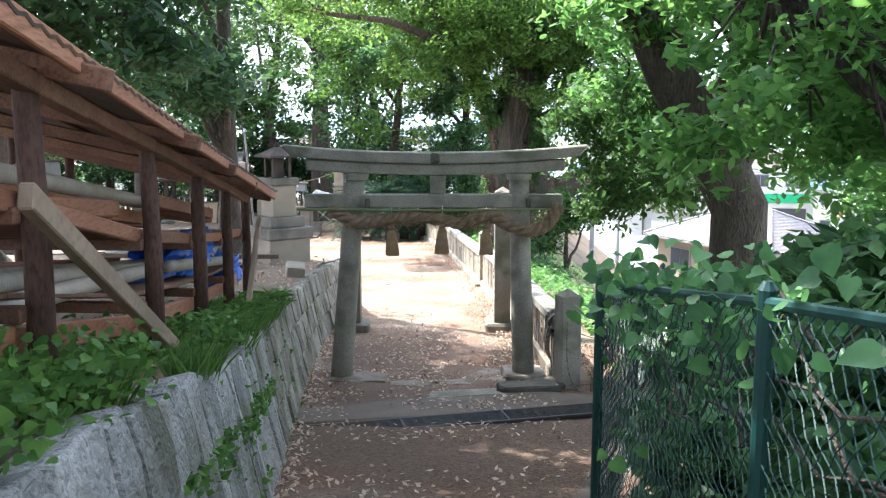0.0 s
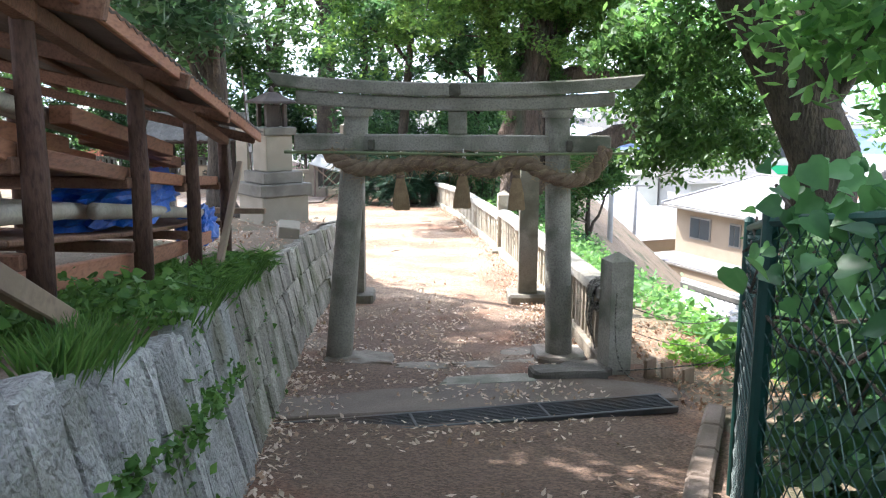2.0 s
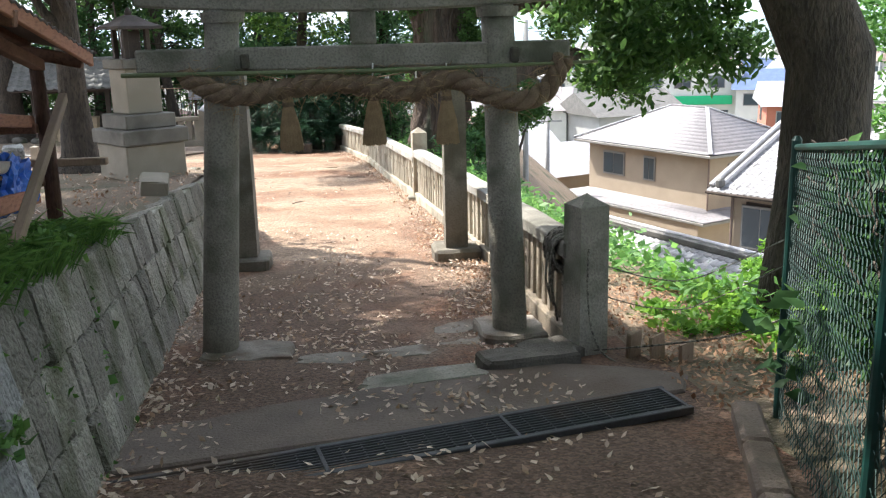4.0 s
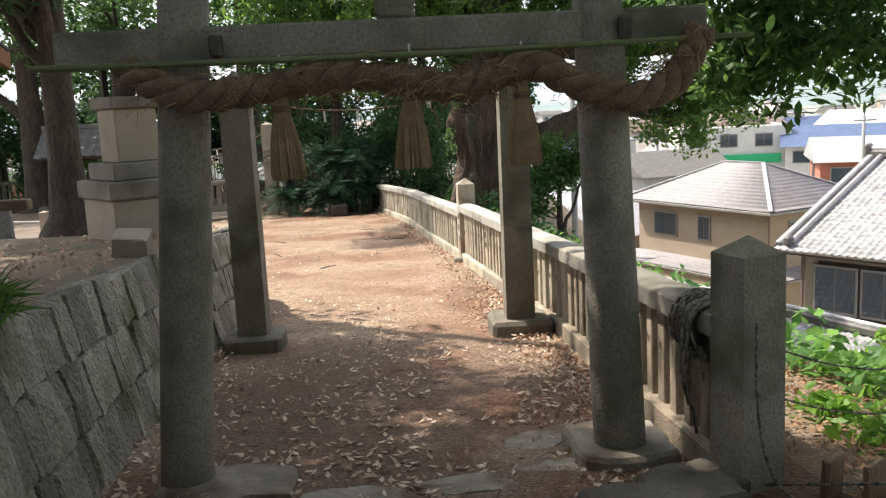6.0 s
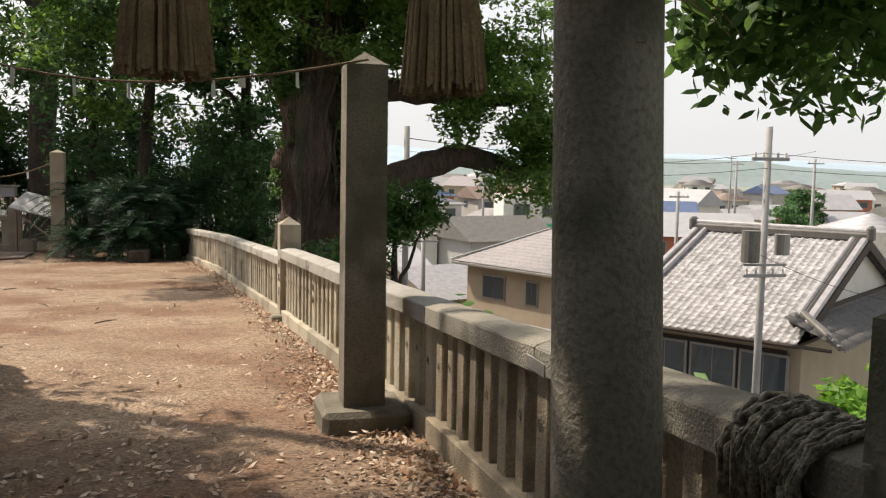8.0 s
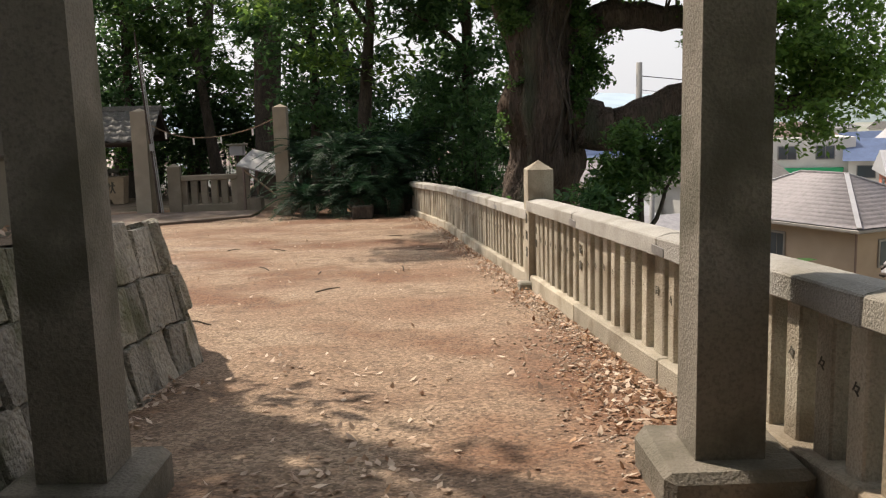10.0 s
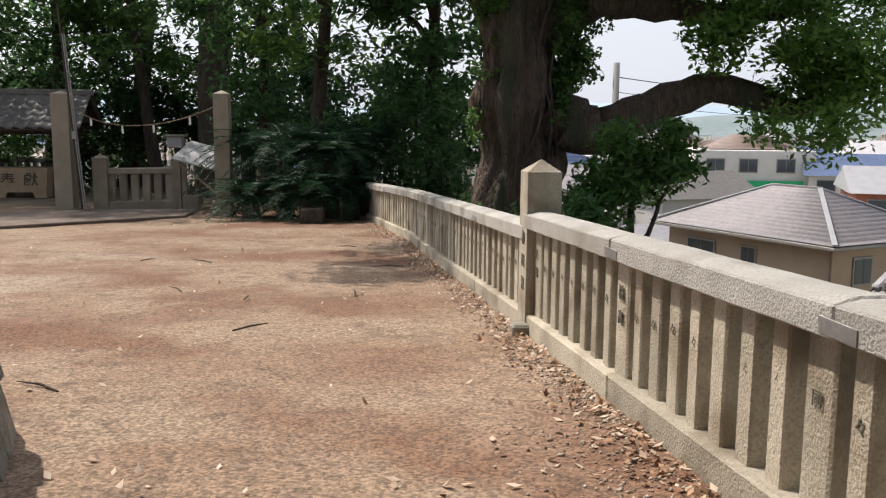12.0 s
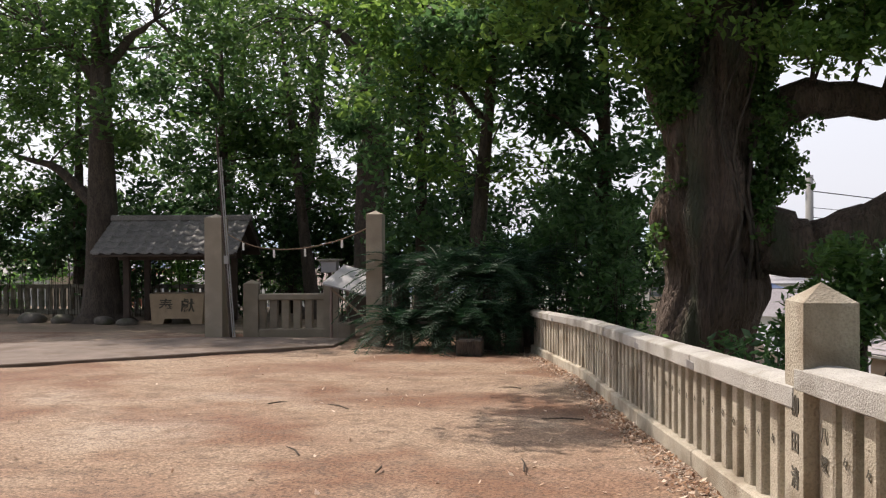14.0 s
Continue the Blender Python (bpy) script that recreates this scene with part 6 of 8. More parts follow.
evergreen(0.6, 31.5, 0.2, 8, 45, [(0.4, 31, 0.6, 1.4, 1.4, 1.1), (0.2, 31.4, 2.8, 1.8, 1.6, 1.2), (0.8, 31.5, 5.0, 2.2, 2.0, 1.4), (-0.6, 30.6, 2.2, 1.5, 1.0, 1.1), (0.2, 30.2, 4.2, 1.6, 1.2, 1.1), (-1.6, 30.6, 3.6, 1.4, 1.0, 1.0)], "dark tree behind the fence's end", M_LEAF_DARK, (0.2, 0.09), 150, 0.8, clump=0.75)
evergreen(-17.5, 37.0, 0.4, 12, 46, [(-17, 36.5, 1.2, 2.6, 2.2, 1.5), (-17.5, 37, 4.5, 3.6, 3, 2.2), (-17.5, 37, 8.5, 3.8, 3, 2.4)], "broad dark tree at the wood's edge", M_LEAF_SHADED, (0.28, 0.13), 90, 1.1, clump=1.05, fill=0.50)
evergreen(-12.5, 43.5, 0.3, 11, 47, [(-12.5, 43, 1.5, 3.4, 2.4, 1.4), (-13, 43.5, 5.2, 4, 3, 2.2), (-11.5, 43.5, 8.5, 3.6, 3, 2.2)], "dark tree deep in the wood", M_LEAF_SHADED, (0.30, 0.14), 75, 1.2, clump=1.1, fill=0.35, lean=(1.4, 0))
evergreen(-2.8, 43.0, 0.3, 11, 48, [(-2.8, 42.5, 2.2, 3.2, 2.4, 1.4), (-3.2, 43, 5.6, 3.8, 3, 2.2), (-2.0, 43, 8.8, 3.4, 3, 2.2)], "dark tree deep in the wood", M_LEAF_SHADED, (0.30, 0.14), 75, 1.2, clump=1.1, fill=0.35, lean=(-1.8, 0))
evergreen(-9.8, 37.5, 0.2, 8, 50, [(-9.8, 37.2, 0.4, 1.8, 1.4, 1.0), (-9.6, 37.4, 2.6, 2.4, 1.8, 1.3), (-10.6, 37.5, 4.6, 2.2, 2.0, 1.3)], "dark young tree behind the pavilion", M_LEAF_DARK, (0.24, 0.11), 120, 0.9, clump=0.85, fill=0.50)
evergreen(-3.4, 33.2, 0.18, 7.5, 51, [(-3.4, 32.8, 0.2, 1.5, 1.2, 1.0), (-3.6, 33.0, 2.2, 2.0, 1.6, 1.2), (-3.0, 33.2, 4.2, 2.0, 1.8, 1.2)], "dark young tree behind the cycads", M_LEAF_DARK, (0.2, 0.09), 120, 0.8, clump=0.75)
evergreen(-7.0, 37.0, 0.2, 8, 52, [(-7.2, 36.6, 1.0, 1.8, 1.4, 1.0), (-7.4, 37, 3.0, 2.2, 1.8, 1.2)], "dark young tree behind the small fence", M_LEAF_SHADED, (0.24, 0.11), 110, 0.9, clump=0.85, fill=0.50, lean=(-1.0, 0.3))
evergreen(2.6, 32.0, 0.2, 8, 53, [(2.6, 31.6, 0.2, 1.4, 1.4, 1.2), (2.4, 32, 2.4, 1.7, 1.5, 1.2), (3.0, 32, 4.6, 1.9, 1.8, 1.3)], "dark tree behind the camphor", M_LEAF_DARK, (0.22, 0.1), 120, 0.85, clump=0.8)
evergreen(-15.0, 39.0, 0.2, 9, 54, [(-15, 38.6, 0.6, 2.0, 1.5, 1.2), (-15, 39, 3.0, 2.4, 2, 1.4), (-15, 39, 5.8, 2.4, 2, 1.5)], "green tree at the wood's edge", M_LEAF_SHADED, (0.26, 0.12), 110, 0.95, clump=0.9, fill=0.45)
evergreen(-6.5, 42.5, 0.3, 13, 49, [(-6.5, 42, 10.5, 4, 3, 2.4), (-6.8, 42.4, 4.5, 2.2, 2, 1.2)], "tall bare-stemmed tree in the wood", M_LEAF_SHADED, (0.30, 0.14), 75, 1.2, clump=1.1, fill=0.40, lean=(1.2, 0))

# bushes: leaves on short stems
def bush(name, x, y, balls, label, leaf, size, per, spacing, seed, clump=0.3, category="bush", stems=10, flat=0.2):
    rng = np.random.default_rng(seed)
    g = top_z(x, y)
    t = thing(name, (x, y, g), label, category)
    o = np.array((x, y, g))
    c = crown_centres(balls, spacing, rng, 0.8)
    bm = bmesh.new()
    for q in c[:: max(1, len(c) // (stems * 3))]:
        a = Vector((x + rng.normal(0, 0.1), y + rng.normal(0, 0.1), g - 0.05)) if len(balls) == 1 else Vector((q[0] + rng.normal(0, 0.1), q[1] + rng.normal(0, 0.1), top_z(q[0], q[1]) - 0.05))
        tube([a - Vector(o), a.lerp(Vector(q), 0.6) - Vector(o) + Vector(rng.normal(0, 0.04, 3)), Vector(q) - Vector(o)], [0.012, 0.008, 0.004], 5, bm, cap=False)
    tagged(part("stemwork", bm, M_BARK_DARK, t), kind="stuff")
    v, f = leaves_np(clumps(c, rng.uniform(0.6, 1.3, len(c)) * clump, per, rng, 0.7), *size, rng, 0.2, flat=flat)
    mesh_np("foliage", v - o, f, leaf, t)
    return t


bush("bush", 2.6, 10.0, [(2.15, 9.3, -1.30, 0.5, 0.5, 0.28), (2.6, 9.0, -1.15, 0.55, 0.5, 0.30), (2.7, 10.3, -1.55, 0.6, 0.7, 0.32), (3.4, 8.9, -1.08, 0.6, 0.6, 0.4), (3.9, 10.2, -1.75, 0.8, 0.9, 0.45), (3.1, 8.3, -1.05, 0.5, 0.5, 0.35)], "bright lime-green leafy bush beyond the fence post", M_LEAF_LIME, (0.078, 0.042), 120, 0.26, 61, 0.24)
bush("bush", 4.6, 12.0, [(4.5, 12.0, -1.85, 0.9, 0.9, 0.5), (5.3, 12.9, -2.0, 1.0, 0.9, 0.55), (4.2, 11.0, -1.75, 0.7, 0.7, 0.45), (3.5, 10.2, -1.6, 0.6, 0.6, 0.4), (5.4, 11.6, -2.2, 0.9, 0.9, 0.5)], "fresh green bushes filling the slope below the fence", M_LEAF_LIME, (0.095, 0.05), 100, 0.30, 68, 0.27)
bush("bush", 1.9, 3.4, [(1.45, 2.6, 0.25, 0.5, 0.9, 0.75), (1.5, 4.2, 0.05, 0.45, 0.8, 0.7), (2.3, 3.6, 0.4, 0.8, 1.4, 0.9), (1.7, 1.4, 0.5, 0.6, 0.9, 0.8), (2.4, 5.2, 0.0, 0.7, 0.8, 0.8), (2.2, 6.6, -0.3, 0.5, 0.7, 0.6), (1.2, 3.2, -0.1, 0.3, 0.9, 0.5), (1.3, 1.9, 0.1, 0.35, 0.8, 0.6)], "dense dark shrubs behind the wire fence", M_LEAF_DARK, (0.12, 0.065), 90, 0.30, 62, 0.32)
bush("bush", 3.0, 23.5, [(2.4, 22.4, -2.6, 0.8, 1.2, 0.6), (2.2, 24.2, -1.8, 0.7, 0.8, 0.9), (2.6, 19.5, -3.0, 0.7, 1.3, 0.5)], "dark undergrowth below the stone fence", M_LEAF_DARK, (0.14, 0.06), 70, 0.45, 63, 0.4)
bush("hedge", -14.0, 39.5, [(-18 + 2.2 * k, 39.2 + 0.5 * (k % 3), -1.3 + 0.5 * (k % 2), 1.7, 1.2, 1.2) for k in range(6)], "dark hedge behind the back fence", M_LEAF_MID, (0.2, 0.09), 50, 0.7, 64, 0.6, "hedge", 20)
bush("hedge", -4.0, 40.0, [(-6.4 + 1.9 * k, 39.0 + 0.6 * (k % 3), -1.5 + 0.5 * (k % 2), 1.5, 1.2, 1.1) for k in range(6)], "dark undergrowth in the wood behind the gateposts", M_LEAF_DARK, (0.2, 0.08), 50, 0.7, 65, 0.6, "hedge", 20)
bush("bush", -0.6, 31.0, [(-1.9, 30.6, -1.2, 1.0, 0.8, 0.9), (-0.6, 30.6, -1.1, 0.9, 0.9, 1.0), (0.5, 29.4, -1.4, 0.7, 0.9, 0.8)], "dark bush behind the cycads", M_LEAF_DARK, (0.16, 0.06), 70, 0.5, 66, 0.45)


# undergrowth takes the darkened leaves to imitate shade under the wood
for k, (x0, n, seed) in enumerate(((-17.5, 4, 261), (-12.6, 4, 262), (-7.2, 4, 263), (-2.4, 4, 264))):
    bush("hedge", x0 + 2, 37.2, [(x0 + 1.5 * j, 37.0 + 0.7 * (j % 2) + 0.8 * k % 2, -0.9 + 0.55 * ((j + k) % 3), 1.25, 0.9, 1.25) for j in range(n)], "dark leafy undergrowth at the foot of the wood", M_EVERGREEN_SHADED, (0.22, 0.11), 80, 0.62, seed, 0.6, "hedge", 10)
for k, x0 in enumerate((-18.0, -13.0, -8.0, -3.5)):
    bush("hedge", x0 + 2, 39.6, [(x0 + 1.5 * j, 39.4 + 0.6 * (j % 2), 0.2 + 0.7 * ((j * 2 + k) % 3), 1.1, 0.9, 0.9) for j in range(4)], "tall leafy shrubs filling the wood behind the yard", M_EVERGREEN_SHADED, (0.26, 0.12), 55, 0.75, 271 + k, 0.7, "hedge", 8)
bush("bush", 1.0, 29.3, [(0.4, 28.9, -1.3, 0.7, 0.7, 0.9), (0.9, 29.6, -0.4, 0.8, 0.7, 1.0), (-0.2, 30.2, -0.2, 0.9, 0.7, 1.0)], "dark shrub behind the fence's end", M_LEAF_DARK, (0.17, 0.06), 80, 0.45, 265, 0.42)


def cycad(x, y, h, n, length, seed):
    rng = np.random.default_rng(seed)
    g = float(ground_z(x, y))
    t = thing("cycad", (x, y, g), "dark green cycad with arching feathery fronds", "cycad", "cycads by the fence's end")
    part("trunk", tube([(0, 0, -0.1), (0.02, 0, h * 0.5), (0, 0, h)], [0.17, 0.15, 0.13], 12, None, 0.2), M_BARK_DARK, t)
    V, F, base = [], [], 0
    bm = bmesh.new()
    for k in range(n):
        a, el = rng.uniform(0, 6.283), rng.uniform(0.05, 1.25)
        L = length * rng.uniform(0.8, 1.15)
        out = Vector((math.cos(a), math.sin(a), 0))
        pts = []
        for j in range(7):
            q = j / 6
            pts.append(Vector((0, 0, h)) + out * L * q * math.cos(el * (1 - 0.4 * q)) + Vector((0, 0, L * (q * math.sin(el) - 0.75 * q * q * (1.1 - 0.35 * el)))))
        tube(pts, [0.012 - 0.0014 * j for j in range(7)], 4, bm, cap=False)
        c, d = [], []
        for j in range(44):
            q = 0.12 + 0.88 * j / 44 * 6 / 6
            i = min(5, int(q * 6))
            p = pts[i].lerp(pts[i + 1], q * 6 - i)
            ax = (pts[i + 1] - pts[i]).normalized()
            sd = ax.cross(Vector((0, 0, 1))).normalized() * (1 if j % 2 else -1)
            dv = (sd + ax * 0.6 + Vector((0, 0, 0.15))).normalized()
            ll = 0.17 * math.sin(math.pi * min(0.97, 0.15 + 0.8 * q)) + 0.03
            c.append(p + dv * ll * 0.5)
            d.append(dv * 1.0)
        v, f = leaves_np(np.array([tuple(q) for q in c]), 0.19, 0.018, rng, dirs=np.array([tuple(q) for q in d]) * 3, flat=0.5, spread=0.2)
        V.append(v)
        F.append(f + base)
        base += len(v)
    part("ribs", bm, M_CYCAD, t)
    mesh_np("fronds", np.concatenate(V), np.concatenate(F), M_CYCAD, t)
    return t


for x, y, h, n, L, s in ((-3.0, 28.4, 0.35, 55, 1.1, 1), (-2.4, 28.9, 1.25, 75, 1.25, 2), (-1.5, 28.6, 1.15, 75, 1.25, 3), (-0.95, 29.3, 1.35, 65, 1.2, 4), (-1.9, 28.0, 0.45, 50, 1.0, 5), (-1.1, 28.2, 0.5, 45, 0.95, 6), (-3.2, 29.4, 1.2, 60, 1.15, 7)):
    cycad(x, y, h, n, L, s)

# vines on the wire fence
def heart_leaves(centres, size, rng, droop=0.5):
    """Heart-shaped leaves of ten corners, creased along the rib."""
    shape = np.array([(0, 0, 0), (-0.10, 0.24, 0.05), (0.05, 0.46, 0.10), (0.30, 0.50, 0.10), (0.60, 0.33, 0.05), (1.0, 0.0, -0.12), (0.60, -0.33, 0.05), (0.30, -0.50, 0.10), (0.05, -0.46, 0.10), (-0.10, -0.24, 0.05)])
    n = len(centres)
    d = unit(rng.normal(size=(n, 3)) * (1, 1, 0.4) - (0, 0, droop))
    up = unit(rng.normal(size=(n, 3)) * 0.6 + (-0.4, -0.5, 0.8))
    side = unit(np.cross(d, up))
    up = np.cross(side, d)
    s = size * rng.uniform(0.5, 1.2, (n, 1, 1))
    v = np.asarray(centres)[:, None, :] + s * (shape[None, :, 0:1] * d[:, None, :] + shape[None, :, 1:2] * side[:, None, :] + shape[None, :, 2:3] * up[:, None, :])
    i = np.arange(n)[:, None] * 10
    tri = [(0, 1, 2), (0, 2, 3), (0, 3, 4), (0, 4, 5), (0, 5, 6), (0, 6, 7), (0, 7, 8), (0, 8, 9)]
    f = np.concatenate([i + list(t) for t in tri], 1).reshape(-1, 3)
    return v.reshape(-1, 3), f



rng = np.random.default_rng(71)
cs, big = [], []
for run in zip(NET[:3], NET[1:3]):
    for k in range(int(math.dist(*run) * 260)):
        u = rng.uniform(0, 1)
        top = rng.uniform() < 0.62
        if run[0][1] < 0 and rng.uniform() < 0.72:
            continue
        h = H + 0.07 - abs(rng.normal(0, 0.12)) if top else rng.uniform(0.1, H)
        p = npt(u, h, run) + no
        cs.append((p.x + (rng.normal(0.02, 0.07) if top else rng.uniform(0.05, 0.3)), p.y + rng.normal(0, 0.03), p.z + rng.normal(0, 0.05)))
vine = thing("vine", tuple(no), "climbing vine with heart-shaped leaves along the wire fence", "vine")
v, f = heart_leaves(np.array(cs), 0.055, rng)
mesh_np("foliage", v - np.array(tuple(no)), f, M_LEAF_VINE, vine)
bm = bmesh.new()
for run in zip(NET, NET[1:]):
    for q in range(4):
        pts = [npt(k / 14, H - 0.05 - 0.1 * q + rng.normal(0, 0.06), run) + Vector((rng.normal(0.02, 0.02), 0, 0)) for k in range(15)]
        tube(pts, 0.005, 5, bm)
tagged(part("stemwork", bm, M_BARK_DARK, vine), kind="stuff")
for k in range(6):
    cc = np.array([(0.62 + rng.uniform(-0.1, 0.12), 3.4 + rng.uniform(-0.7, 0.75), float(ground_z(0.6, 3.4)) + 1.05 + rng.uniform(-0.35, 0.35))])
    big.append(cc[0])
v, f = heart_leaves(np.array(big), 0.085, rng, 0.8)
mesh_np("large_leaves", v - np.array(tuple(no)), f, M_LEAF_VINE, vine)

# weeds on the terrace edge and in the wall
def weeds(name, pts, label, leaf, size, droop=0.0, kind="stuff", flat=0.4, dirs=None, fold=0.2):
    rng = np.random.default_rng(len(pts))
    v, f = leaves_np(np.array(pts), *size, rng, droop, flat=flat, dirs=dirs, fold=fold)
    return tagged(mesh_np(name, v, f, leaf), label, "plants", kind=kind)


rng = np.random.default_rng(81)
wp, gp_, gd = [], [], []
for k in range(1100):
    y = rng.uniform(1.0, 8.0)
    xb = float(np.interp(y, WB_Y, WB_X)) - 0.2
    cx, cy = xb - abs(rng.normal(0, 0.34)), y
    hh = rng.uniform(0.03, 0.19) * (1.5 if y < 5.5 else 0.9)
    if noise.noise(Vector((cx * 1.2, cy * 1.2, 9))) < -0.12:
        continue
    for q in range(6):
        wp.append((cx + rng.normal(0, 0.06), cy + rng.normal(0, 0.06), top_z(cx - 0.1, cy) + hh * rng.uniform(0.5, 1.1)))
v, f = heart_leaves(np.array(wp), 0.044, rng, 0.1)
tagged(mesh_np("weeds", v, f, M_GRASS), "low leafy weeds spilling over the stone wall", "plants", kind="stuff")
for k in range(520):
    y = rng.uniform(1.0, 8.6)
    xb = float(np.interp(y, WB_Y, WB_X)) - 0.2
    cx = xb - rng.uniform(-0.05, 0.8)
    if noise.noise(Vector((cx * 1.5, y * 1.5, 2))) < -0.05:
        continue
    for q in range(16):
        a = rng.uniform(0, 6.283)
        out = rng.uniform(0.02, 0.11)
        L = rng.uniform(0.08, 0.17)
        gp_.append((cx + math.cos(a) * out, y + math.sin(a) * out, top_z(cx - 0.1, y) + L * 0.5))
        gd.append((math.cos(a) * 1.2, math.sin(a) * 1.2, 2.2))
weeds("grass", gp_, "tufts of long grass along the terrace edge", M_GRASS, (0.17, 0.009), dirs=np.array(gd))
hang, hd = [], []
for k in range(80):
    y = rng.uniform(5.8, 8.9)
    cx = float(np.interp(y, WB_Y, WB_X)) - 0.24 - abs(rng.normal(0, 0.22))
    if noise.noise(Vector((cx, y * 1.1, 12))) < -0.12:
        continue
    for q in range(14):
        a = rng.uniform(-1.3, 1.3)
        L = rng.uniform(0.10, 0.26)
        hang.append((cx + math.cos(a) * L * 0.45, y + math.sin(a) * L * 0.45, top_z(cx - 0.1, y) + rng.uniform(0.04, 0.15)))
        hd.append((math.cos(a) * 2.0, math.sin(a) * 2.0, rng.uniform(-1.0, 1.6)))
weeds("grass", hang, "long grass hanging over the wall's edge", M_GRASS, (0.24, 0.011), dirs=np.array(hd))
ivy = []
for k in range(26):
    y = rng.uniform(2.4, 8.0)
    x = float(np.interp(y, WB_Y, WB_X))
    z0, z1 = float(ground_z(x, y)), float(terrace_z(y))
    q = rng.uniform(0.05, 0.9)
    for j in range(rng.integers(8, 22)):
        qq = min(0.98, max(0.02, q + rng.normal(0, 0.12)))
        ivy.append((x - 0.22 * qq + 0.035 + rng.uniform(0, 0.03), y + rng.normal(0, 0.09) + 0.25 * (qq - q), z0 + (z1 - z0) * qq))
for k in range(90):
    y = rng.uniform(1.6, 6.4)
    x = float(np.interp(y, WB_Y, WB_X))
    z0, z1 = float(ground_z(x, y)), float(terrace_z(y))
    if noise.noise(Vector((y * 1.6, 0, 3))) < -0.15:
        continue
    for j in range(rng.integers(5, 14)):
        qq = min(0.95, max(0.05, 0.60 + rng.normal(0, 0.045)))
        ivy.append((x - 0.20 * qq + 0.045 + rng.uniform(0, 0.035), y + rng.normal(0, 0.05), z0 + (z1 - z0) * qq))
weeds("creeper", ivy, "small creeping plants rooted in the wall's joints", M_GRASS, (0.06, 0.045), flat=0.0)

# undergrowth on the slope below the fence
sl = []
for k in range(34000):
    y = rng.uniform(2, 34)
    e = float(np.interp(y, [0, 8, 9.5, 12, 17, 24, 28], [2.6, 2.5, 2.3, 1.9, 1.5, 0.9, 0.5]))
    x = e + 9 * rng.uniform() ** 1.4
    if noise.noise(Vector((x * 0.8, y * 0.8, 4))) > -0.25:
        sl.append((x, y, float(ground_z(x, y)) + abs(rng.normal(0, 0.14)) + 0.03))
weeds("undergrowth", sl, "rough green undergrowth on the slope", M_LEAF_MID, (0.115, 0.055), flat=0.2)

# fallen leaves
def litter_z(x, y):
    """Height on which a leaf comes to rest, the apron's top included."""
    on = 7.02 + 0.25 * (x + 1.3) < y < 7.75 + 0.22 * (x + 1.3) and -1.3 < x < 1.45
    return float(ground_z(x, y)) + (0.022 if on else noise.noise(Vector((x * 1.3, y * 1.3, 0))) * 0.022)


lit, lit2 = [], []
for k in range(17000):
    y = rng.uniform(0.5, 31)
    dense = float(np.interp(y, [0, 5, 7.5, 9, 12, 14, 18, 31], [0.22, 0.35, 0.6, 1.0, 0.7, 0.14, 0.07, 0.07]))
    x = rng.uniform(float(np.interp(min(y, 14.4), WB_Y, WB_X)), 1.0) if y < 15 else rng.uniform(-6, 0.6)
    n = noise.noise(Vector((x * 1.1, y * 1.1, 5)))
    if rng.uniform() < dense * (0.42 + 2.1 * n):
        lit.append((x, y, litter_z(x, y) + rng.uniform(0.008, 0.02)))
for k in range(11000):
    s = rng.uniform(0, 1)
    y = 9 + s * 18.5
    fx_ = float(np.interp(y, [p[1] for p in FENCE], [p[0] for p in FENCE]))
    x = fx_ - 0.12 - abs(rng.normal(0, 0.22 if y < 14 else 0.11))
    if rng.uniform() < (0.6 if y < 14 else 0.2):
        (lit if rng.uniform() < 0.5 else lit2).append((x, y, float(ground_z(x, y)) + rng.uniform(0.012, 0.035)))
for k in range(5200):
    x, y = rng.uniform(1.5, 4.0), rng.uniform(7.4, 11)
    lit2.append((x, y, float(ground_z(x, y)) + rng.uniform(0.015, 0.04)))
for k in range(1700):
    y = rng.uniform(1.5, 14.2)
    x = float(np.interp(y, WB_Y, WB_X)) - 0.25 - abs(rng.normal(0, 0.9))
    (lit2 if k % 3 else lit).append((x, y, top_z(x, y) + 0.05 + rng.uniform(0.0, 0.02)))
for k in range(900):
    y = rng.uniform(4, 14)
    x = float(np.interp(y, WB_Y, WB_X)) + abs(rng.normal(0, 0.12)) + 0.03
    lit.append((x, y, float(ground_z(x, y)) + rng.uniform(0.012, 0.03)))
for k in range(1100):
    x, y = rng.uniform(-1.35, 0.7), rng.uniform(7.5, 10.9)
    if noise.noise(Vector((x * 2.1, y * 2.1, 15))) > -0.05:
        lit.append((x, y, litter_z(x, y) + rng.uniform(0.006, 0.018)))
weeds("fallen_leaves", lit, "dry pale leaves scattered over the earth path", M_LITTER, (0.046, 0.024), flat=0.75)
weeds("fallen_leaves", lit2, "russet dry leaves heaped along the fence", M_LITTER_RED, (0.042, 0.022), flat=0.75)
gp2 = []
for k in range(8000):
    y = 8.0 + 20 * rng.uniform() ** 1.6
    fx_ = float(np.interp(y, [p[1] for p in FENCE], [p[0] for p in FENCE]))
    x = fx_ - 0.1 - abs(rng.normal(0, 0.26 if y < 15 else 0.12))
    gp2.append((x, y, float(ground_z(x, y)) + noise.noise(Vector((x * 1.3, y * 1.3, 0))) * 0.022 + 0.003))
c = np.array(gp2)
s_ = rng.uniform(0.004, 0.013, (len(c), 1))
octa = np.array([(1, 0, 0), (0, 1, 0), (-1, 0, 0), (0, -1, 0), (0, 0, 0.7), (0, 0, -0.7)])
v = (c[:, None, :] + s_[:, None, :] * (octa[None] * rng.uniform(0.6, 1.4, (len(c), 6, 1)))).reshape(-1, 3)
